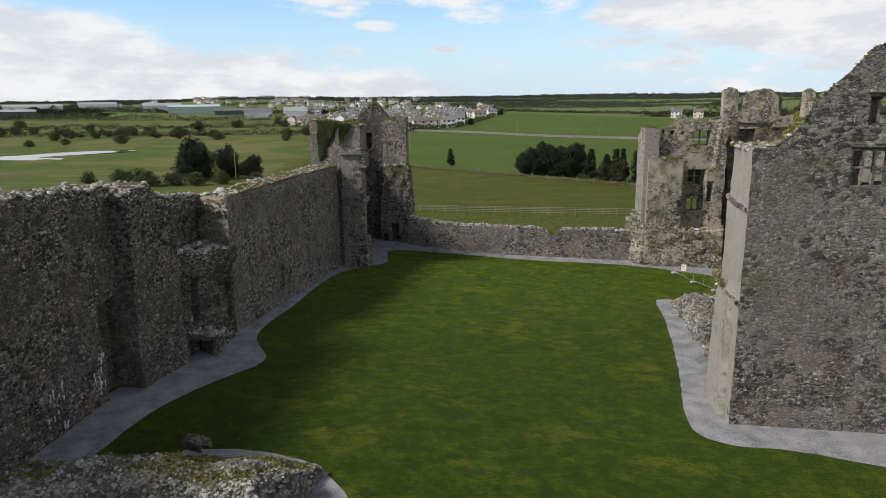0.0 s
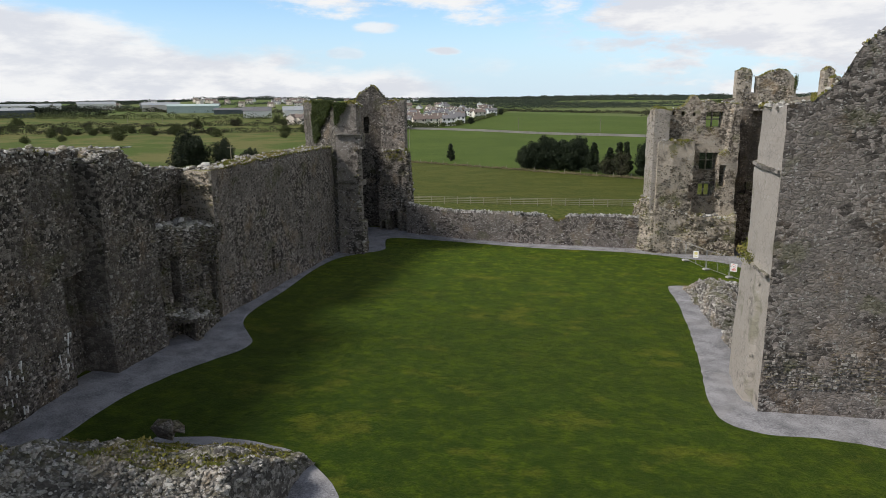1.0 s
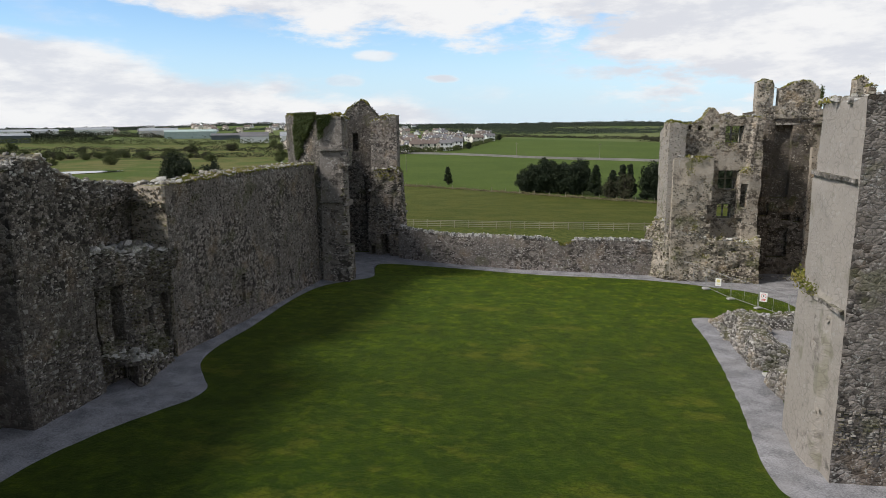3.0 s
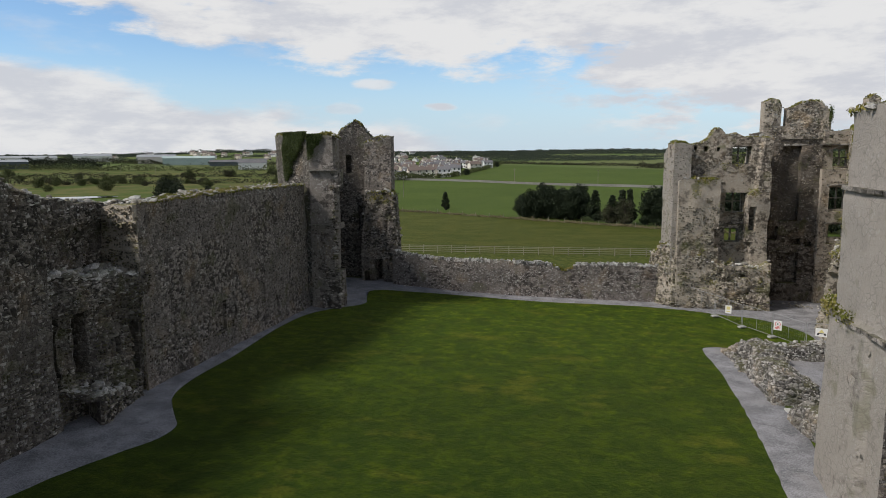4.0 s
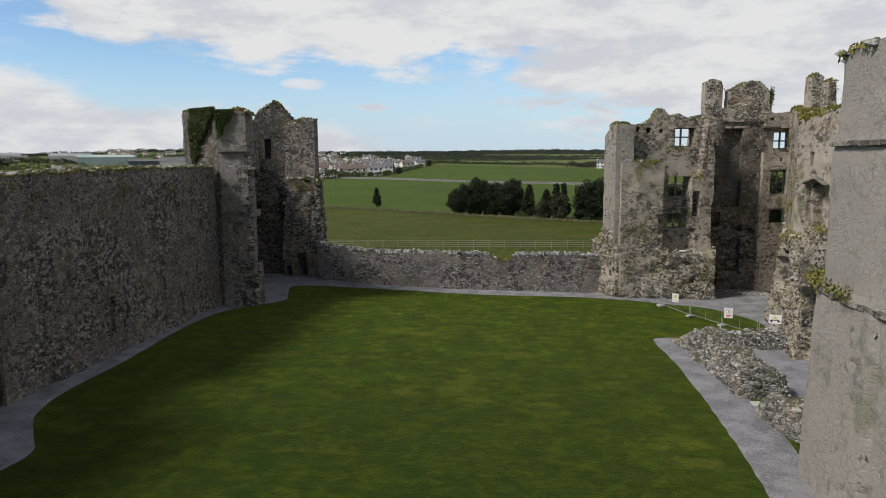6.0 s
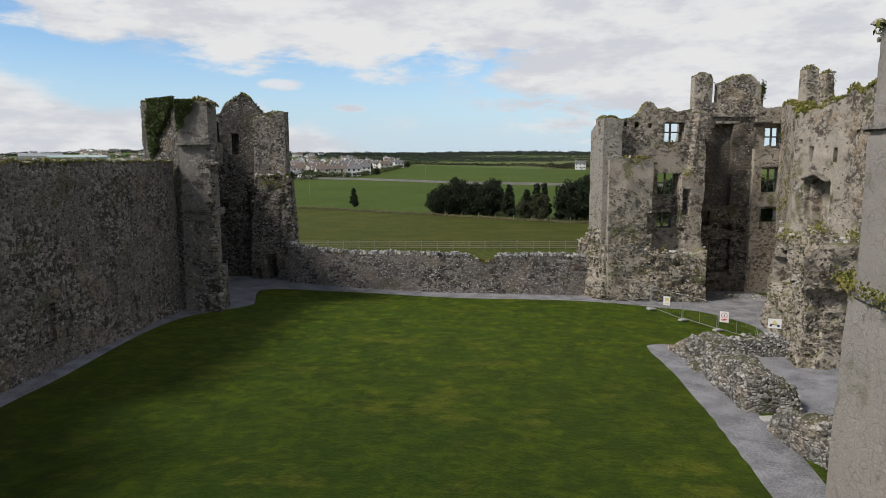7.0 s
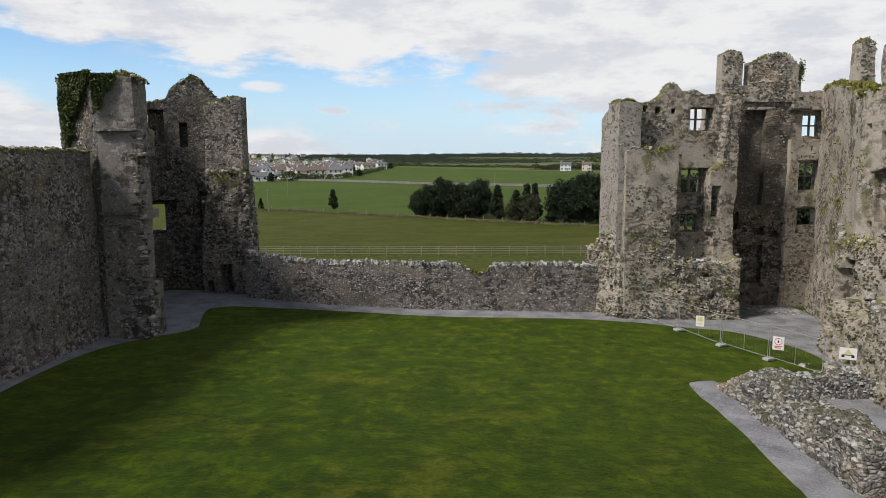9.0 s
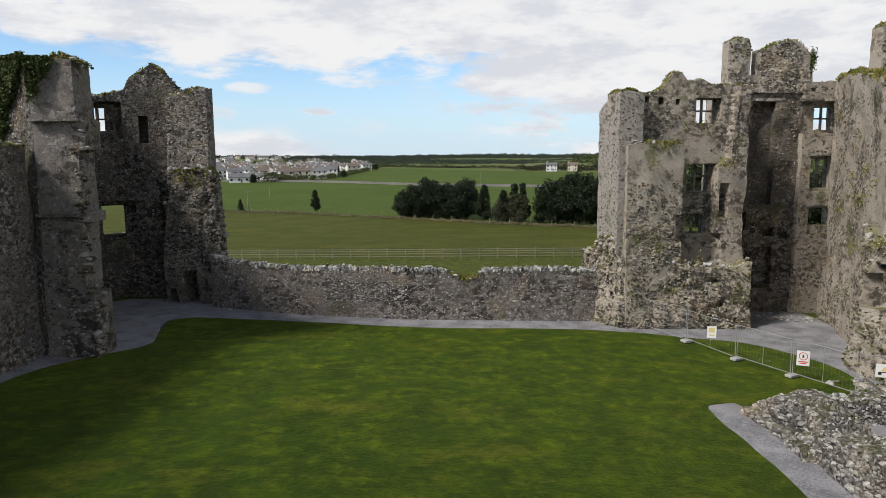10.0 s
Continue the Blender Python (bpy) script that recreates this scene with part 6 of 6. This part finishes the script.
rng = np.random.default_rng(77)
big_fir = tree(7.4, 7.0, 1, evergreen, shape="round", leaf=0.25, count=9000, label="dense dark evergreen tree in a field clump", group="field evergreens")
tall_fir = tree(7.6, 3.8, 2, evergreen, shape="cone", leaf=0.26, count=4200, label="pointed dark evergreen tree in a field clump", group="field evergreens")
slim = tree(5.4, 2.9, 3, evergreen, shape="cone", leaf=0.24, count=2000, label="young dark conifer standing alone in pasture", group="single conifers")
bare = tree(6.4, 4.6, 4, scrub, shape="round", leaf=0.3, count=1100, label="leafless brownish tree at a field edge", group="field trees")
big_fir.matrix_world = pose(15.0, 186.5, float(land_z(15, 186.5)) - 0.1)
for i, (x, y, sc) in enumerate([(12.4, 190, 0.62), (18.0, 185.5, 1.02), (21.4, 183.5, 1.08), (24.6, 181.0, 1.0), (17.0, 190.5, 0.95), (22.0, 188.5, 1.1), (26.4, 184.0, 0.95), (42.0, 168.0, 1.05), (45.5, 166.0, 1.1), (49.0, 164.5, 1.1),
                                (53.0, 162.0, 1.15), (47.0, 170.0, 1.1), (57.0, 160.0, 1.1), (62.0, 157.0, 1.3), (66.5, 154.0, 1.2), (71.0, 151.0, 1.4), (75.5, 149.0, 1.25), (80.5, 146.0, 1.4), (86.0, 143.0, 1.3), (92.0, 140.0, 1.4), (98.0, 138.0, 1.3), (13.6, 187.4, 0.75)]):
    plant(big_fir, x, y, sc, 47 * i)
tall_fir.matrix_world = pose(29.6, 178.6, float(land_z(29.6, 178.6)) - 0.1)
for i, (x, y, sc) in enumerate([(32.8, 173.4, 0.95), (34.8, 172.0, 1.0), (36.4, 171.0, 0.85), (40.0, 168.4, 0.95)]):
    plant(tall_fir, x, y, sc, 61 * i)
slim.matrix_world = pose(-9.2, 211.0, float(land_z(-9.2, 211)) - 0.1)
plant(slim, -28.6, 213.5, 0.62, 40)
bare.matrix_world = pose(34.6, 168.2, float(land_z(34.6, 168.2)) - 0.1)
plant(bare, 31.6, 171.0, 0.8, 70)

# shrubs on the wet meadow
bush = tree(4.2, 5.2, 6, olive, "shrub", "round", 0.3, 1700, 0.12, "olive-green shrub on rough wet meadow", "shrub", "meadow shrubs")
dark_bush = tree(9.5, 8.6, 7, evergreen, "tree", "round", 0.28, 8000, 0.2, "dark bushy evergreen beyond the curtain wall", "tree", "meadow evergreens")
thicket = tree(3.2, 6.4, 8, scrub, "shrub", "round", 0.26, 1900, 0.1, "brown leafless thicket on rough meadow", "shrub", "meadow shrubs")
dark_bush.matrix_world = pose(-77.5, 178.0, float(land_z(-77.5, 178)) - 0.1)
dark_bush.scale = (1.15, 1.15, 1.2)
for x, y, sc in ((-74.5, 176.0, 0.75), (-81.0, 181.0, 0.8), (-68.0, 180.0, 0.66), (-63.5, 182.0, 0.6), (-71.5, 186.0, 0.75), (-61.5, 179.5, 0.55)):
    plant(dark_bush, x, y, sc, x * 7)
bush.matrix_world = pose(-88.0, 168.0, float(land_z(-88, 168)) - 0.1)
thicket.matrix_world = pose(-78.0, 166.0, float(land_z(-78, 166)) - 0.1)
for x, y, sc in ((-72.0, 165.0, 0.9), (-84.0, 164.0, 1.0), (-94.0, 170.0, 1.0), (-66.0, 167.0, 0.8), (-102.0, 168.0, 0.7), (-58, 170, 0.6)):
    plant(thicket if int(x) % 2 else bush, x, y, sc, x * 11)
for i in range(70):
    y = rng.uniform(290, 560)
    x = -60 - (y - 100) * rng.uniform(0.12, 0.75)
    if rng.random() < 0.55:
        y = 385 + rng.normal(0, 14) - 0.08 * x
        x = -150 - 190 * rng.random()
    plant(bush if rng.random() < 0.6 else thicket, x, y, rng.uniform(0.6, 1.45), rng.uniform(0, 360))


def hedge(points, height, width, seed, mat, label, leaf=0.7, per=9.0, gap=0.25, name="hedgerow"):
    """A long uneven hedge or belt of trees, as one mass of leaves."""
    rng = np.random.default_rng(seed)
    line = smooth_line(points, False, 12)
    s = np.concatenate([[0], np.cumsum(np.hypot(*np.diff(line, axis=0).T))])
    n = int(s[-1] * per * 2.2)
    u = rng.uniform(0, s[-1], n)
    p = np.stack([np.interp(u, s, line[:, i]) for i in (0, 1)], 1) + rng.normal(0, width * 0.32, (n, 2))
    q = np.c_[p, np.zeros(n)]
    crown = np.clip(0.62 + 0.5 * bumps(q, 1 / (height * 1.6)) + 0.3 * bumps(q, 1 / (height * 0.6)), gap * 0.6, 1.25)
    z = land_z(p[:, 0], p[:, 1]) + height * crown * (1 - rng.random(n) ** 2.2)
    ob = part(name, mesh_of(name, *leaves(np.c_[p, z], leaf * 0.72, rng)), mat)
    return tagged(ob, label, "hedge", kind="stuff")


hedge([(-40, 221), (-20, 206.5), (8, 185), (60, 145.5)], 0.6, 1.6, 301, straw, "low dead grass and bramble along a field edge", 0.22, 60)
hedge([(-340, 372), (-240, 400), (-150, 400), (-95, 405)], 3.4, 8.0, 302, scrub, "brown overgrown hedge across the meadow", 0.8, 9)
hedge([(-420, 470), (-300, 480), (-180, 500), (-100, 500)], 4.0, 10.0, 303, scrub, "brown overgrown hedge across the meadow", 0.9, 9)
hedge([(-560, 640), (-420, 650), (-300, 640), (-180, 640), (-120, 600)], 6.0, 14.0, 304, olive, "belt of bushes at the town's edge", 1.2, 8)
hedge([(-520, 705), (-440, 700), (-400, 700)], 11.0, 16.0, 305, evergreen, "dark belt of conifers beside the sheds", 1.5, 20, 0.5)
hedge([(-700, 900), (-500, 860), (-300, 830), (-150, 800)], 7.0, 20.0, 306, scrub, "bare trees among the town's sheds", 1.5, 9)
hedge([(-22, 470), (-14, 520), (0, 620), (16, 760), (28, 850)], 3.2, 5.0, 307, olive, "hedge between the town and a field", 1.0, 9)
hedge([(-52, 428), (-40, 432), (-30, 436)], 6.5, 7.0, 308, olive, "dark garden trees beside the houses", 0.9, 40)
hedge([(20, 860), (120, 740), (215, 640), (300, 560)], 3.0, 6.0, 309, scrub, "field hedge", 1.2, 8)
hedge([(150, 640), (200, 605), (260, 585), (330, 560)], 9.0, 14.0, 310, scrub, "bare trees round the farmhouses", 1.4, 16)
hedge([(205, 655), (260, 630), (330, 600), (420, 560)], 14.0, 18.0, 311, olive, "tall trees behind the farmhouses", 1.8, 14)
far_rng = np.random.default_rng(340)
for i in range(64):
    yy = 900 * (1 + i / 64 * 2.0) * far_rng.uniform(0.94, 1.06)
    xx = yy * far_rng.uniform(-0.72, 0.72)
    if yy < 1000 and -220 < xx < 60:
        continue
    half, tilt = far_rng.uniform(0.07, 0.2) * yy, far_rng.uniform(-0.5, 0.5)
    tall = far_rng.choice([2.6, 3.2, 4.0, 6.5])
    hedge([(xx - half, yy - half * tilt), (xx - half * 0.3, yy + far_rng.uniform(-20, 20)), (xx + half, yy + half * tilt)], tall * (1 + i / 90), 12 + i / 4, 360 + i, far_wood, "distant hedge and bare trees on the rise", 1.5 + i / 45, 5.0, 0.1)
hedge([(-2100, 2850), (-900, 2900), (0, 2950), (900, 2850), (2100, 2800)], 9.0, 60, 430, far_wood, "distant woods along the skyline", 3.6, 5.0, 0.1)

# ---- roads, poles and buildings of the town ----
def ribbon(name, points, w, mat, label, category, lift=0.06, height=0.0):
    line = smooth_line(points, False, 16)
    d = np.gradient(line, axis=0)
    nrm = np.stack([-d[:, 1], d[:, 0]], 1) / np.hypot(*d.T)[:, None] * w / 2
    a, b = line - nrm, line + nrm
    n = len(line)
    za, zb = land_z(*a.T) + lift, land_z(*b.T) + lift
    if height:
        v = np.concatenate([np.c_[a, za - 0.3], np.c_[a, za + height], np.c_[b, zb + height], np.c_[b, zb - 0.3]])
        rows = 4
    else:
        v, rows = np.concatenate([np.c_[a, za], np.c_[b, zb]]), 2
    i = np.arange(n - 1)
    f = np.concatenate([np.stack([i + r * n, i + 1 + r * n, i + 1 + (r + 1) * n, i + (r + 1) * n], 1) for r in range(rows - 1)])
    return tagged(part(name, mesh_of(name, v, f[:, ::-1]), mat), label, category, kind="structure")


ribbon("road", [(-75, 446), (-30, 428), (0, 404), (40, 366), (90, 334), (160, 300)], 7.0, road_mat, "grey country road past the fields", "road", 0.12)
ribbon("road_wall", [(-78, 440), (-32, 422), (-2, 399), (38, 361), (88, 329), (158, 295)], 0.5, roadwall_mat, "long low stone wall beside the road", "stone wall", 0.0, 1.2)
water_v = smooth_line([(-192, 246), (-176, 240), (-158, 240), (-160, 247), (-172, 252), (-160, 268), (-150, 283), (-160, 286), (-178, 277), (-186, 262), (-196, 254)], True, 8)
pond = part("pond", mesh_of("pond", np.c_[water_v, np.full(len(water_v), -2.62)], [tuple(range(len(water_v)))]), water_mat)
tagged(pond, "shallow flood pond lying on the wet meadow", "water", kind="structure")


def house(w, d, h, rise, wall_mat, roof_mat, label, seed, group="town houses", chimney=True):
    """A two-storey gabled house with windows, door and chimney; its front faces -y."""
    ob = thing("house", label, "house", group)
    v, f = slab(-w / 2, -d / 2, -0.6, w / 2, d / 2, h)
    v = np.concatenate([v, [(-w / 2, 0, h + rise), (w / 2, 0, h + rise)]])
    faces = [tuple(q) for q in f[[0, 2, 3, 4, 5]]] + [(4, 7, 8), (5, 9, 6)]
    part("wall", mesh_of("wall", v, faces), wall_mat, ob)
    o = 0.35
    rv, rf = [], []
    for sgn in (-1, 1):
        e = np.array([(-w / 2 - o, sgn * (d / 2 + o), h - 0.16), (w / 2 + o, sgn * (d / 2 + o), h - 0.16), (w / 2 + o, 0, h + rise + 0.12), (-w / 2 - o, 0, h + rise + 0.12)])
        rv.append(np.concatenate([e, e + (0, 0, 0.18)]))
        rf.append(BOX + 8 * len(rf))
    roof = part("roof", mesh_of("roof", np.concatenate(rv), np.concatenate(rf)), roof_mat, ob)
    if chimney:
        for x in (-w / 2 + 0.7, w / 2 - 0.7)[: 1 + seed % 2]:
            part("chimney", mesh_of("chimney", *slab(x - 0.4, -0.35, h + rise - 0.6, x + 0.4, 0.35, h + rise + 1.0)), wall_mat, roof)
    rows = (1.0, 3.7) if h > 4.5 else (1.0,)
    for z in rows if chimney else ():
        for x in np.linspace(-w / 2 + 1.3, w / 2 - 1.3, max(2, round(w / 3.2))):
            part("window", mesh_of("window", *slab(x - 0.6, -d / 2 - 0.04, z, x + 0.6, -d / 2 + 0.1, z + 1.25)), glass_mat, ob)
    part("window", mesh_of("window", *slab(w / 2 - 0.1, -0.6, rows[-1], w / 2 + 0.04, 0.6, rows[-1] + 1.2)), glass_mat, ob)
    part("door", mesh_of("door", *slab(0.75, -d / 2 - 0.05, 0, 1.7, -d / 2 + 0.1, 2.1)), slate_mat, ob)
    return ob


kinds = [house(9, 7, 5.2, 2.0, white_mat, slate_mat, "white rendered two-storey house with a slate roof", 0),
         house(11, 7.5, 5.2, 2.1, cream_mat, tile_mat, "cream pair of houses with a brown roof", 1),
         house(8, 7, 5.0, 2.2, pinkish_mat, tile_mat, "pink rendered house with a brown tiled roof", 2),
         house(11, 7, 3.0, 1.9, white_mat, slate_mat, "white bungalow with a slate roof", 3)]
lots = [(-66, 428, 3, 10), (-53, 447, 3, -8), (-44, 466, 2, 15), (-36, 473, 1, 8), (-24, 480, 0, 5), (-76, 470, 0, 20), (-62, 492, 2, 0), (-46, 498, 1, 12), (-30, 505, 2, 6), (-18, 512, 0, 0), (-92, 500, 0, 30)]
for r in range(9):
    for q in range(9):
        x = -150 + 15 * q + 7 * rng.normal() + r * 5
        lots.append((x, 530 + 28 * r + 5 * rng.normal() + 0.1 * x, int(rng.choice([0, 0, 0, 1, 1, 2, 3])), float(rng.choice([0, 0, 90]) + rng.uniform(-30, 30))))
for i in range(48):
    lots.append((-260 + 270 * rng.random(), 800 + 230 * rng.random(), int(rng.integers(4)), float(rng.choice([0, 90]) + rng.uniform(-30, 30))))
garden = [(l[0] + 9, l[1] - 7) for l in lots[::3]]
lots += [(166, 598, 0, -15), (184, 596, 2, -20), (-150, 760, 0, 10), (-130, 800, 1, 0), (-250, 1020, 1, 0), (-180, 1000, 0, 20)]
for i in range(44):
    lots.append((-120 - 480 * rng.random(), 960 + 330 * rng.random(), int(rng.integers(4)), float(rng.uniform(-30, 30))))
used_kind = set()
for x, y, kind_i, turn in lots:
    m = pose(x, y, float(land_z(x, y)) + 0.1, 0, 0, turn)
    if kind_i in used_kind:
        copy_thing(kinds[kind_i], m)
    else:
        kinds[kind_i].matrix_world = m
        used_kind.add(kind_i)


for i, (x, y) in enumerate(garden):
    plant(bush if i % 3 else dark_bush, x, y, 0.7 + 0.3 * (i % 4) / 3 if i % 3 else 0.55, 50 * i)


def shed(x, y, w, d, h, rise, turn, wall_mat, roof_mat, label):
    ob = house(w, d, h, rise, wall_mat, roof_mat, label, 0, "industrial sheds", False)
    ob.name = "shed"
    tagged(ob, category="industrial shed")
    ob.matrix_world = pose(x, y, float(land_z(x, y)) + 0.1, 0, 0, turn)


shed(-492, 682, 44, 30, 7, 2, 38, dark_sheet, metal_roof, "long dark industrial shed with a pale roof")
shed(-610, 890, 70, 30, 7, 2.5, 36, white_mat, metal_roof, "wide pale industrial shed at the town edge")
shed(-232, 690, 28, 16, 6.5, 4, 20, white_mat, slate_mat, "white gabled shed with a dark roof")
shed(-198, 708, 24, 16, 6.5, 4, 18, white_mat, metal_roof, "white gabled shed with a pale roof")
shed(-360, 830, 60, 26, 8, 2.2, 24, teal_roof, teal_roof, "long pale green warehouse")
shed(-420, 870, 46, 26, 8, 3, 26, cream_mat, metal_roof, "cream warehouse with a sheet roof")
shed(-300, 800, 40, 18, 5, 2, 20, dark_sheet, slate_mat, "low grey workshop beside the warehouses")
shed(-560, 960, 50, 24, 8, 3, 32, white_mat, metal_roof, "white warehouse with a pale sheet roof")
for x, y, h in ((-65.7, 176.5, 7.5), (-25.6, 207, 6.0), (-29.0, 274, 8.0), (-300, 560, 9.0), (-260, 540, 9.0), (60, 352, 8.0), (110, 326, 8.0), (20, 384, 8.0)):
    pole = thing("utility_pole", "thin wooden utility pole in a field", "pole", "utility poles")
    pole.location = (x, y, float(land_z(x, y)))
    part("pole", mesh_of("pole", *tube([(0, 0, -0.2), (0, 0, h)], [0.14, 0.1], 8)), wood_mat, pole)
    part("crossarm", mesh_of("crossarm", *beam((-0.9, 0, h - 0.5), (0.9, 0, h - 0.5), 0.1, 0.12)), wood_mat, pole)
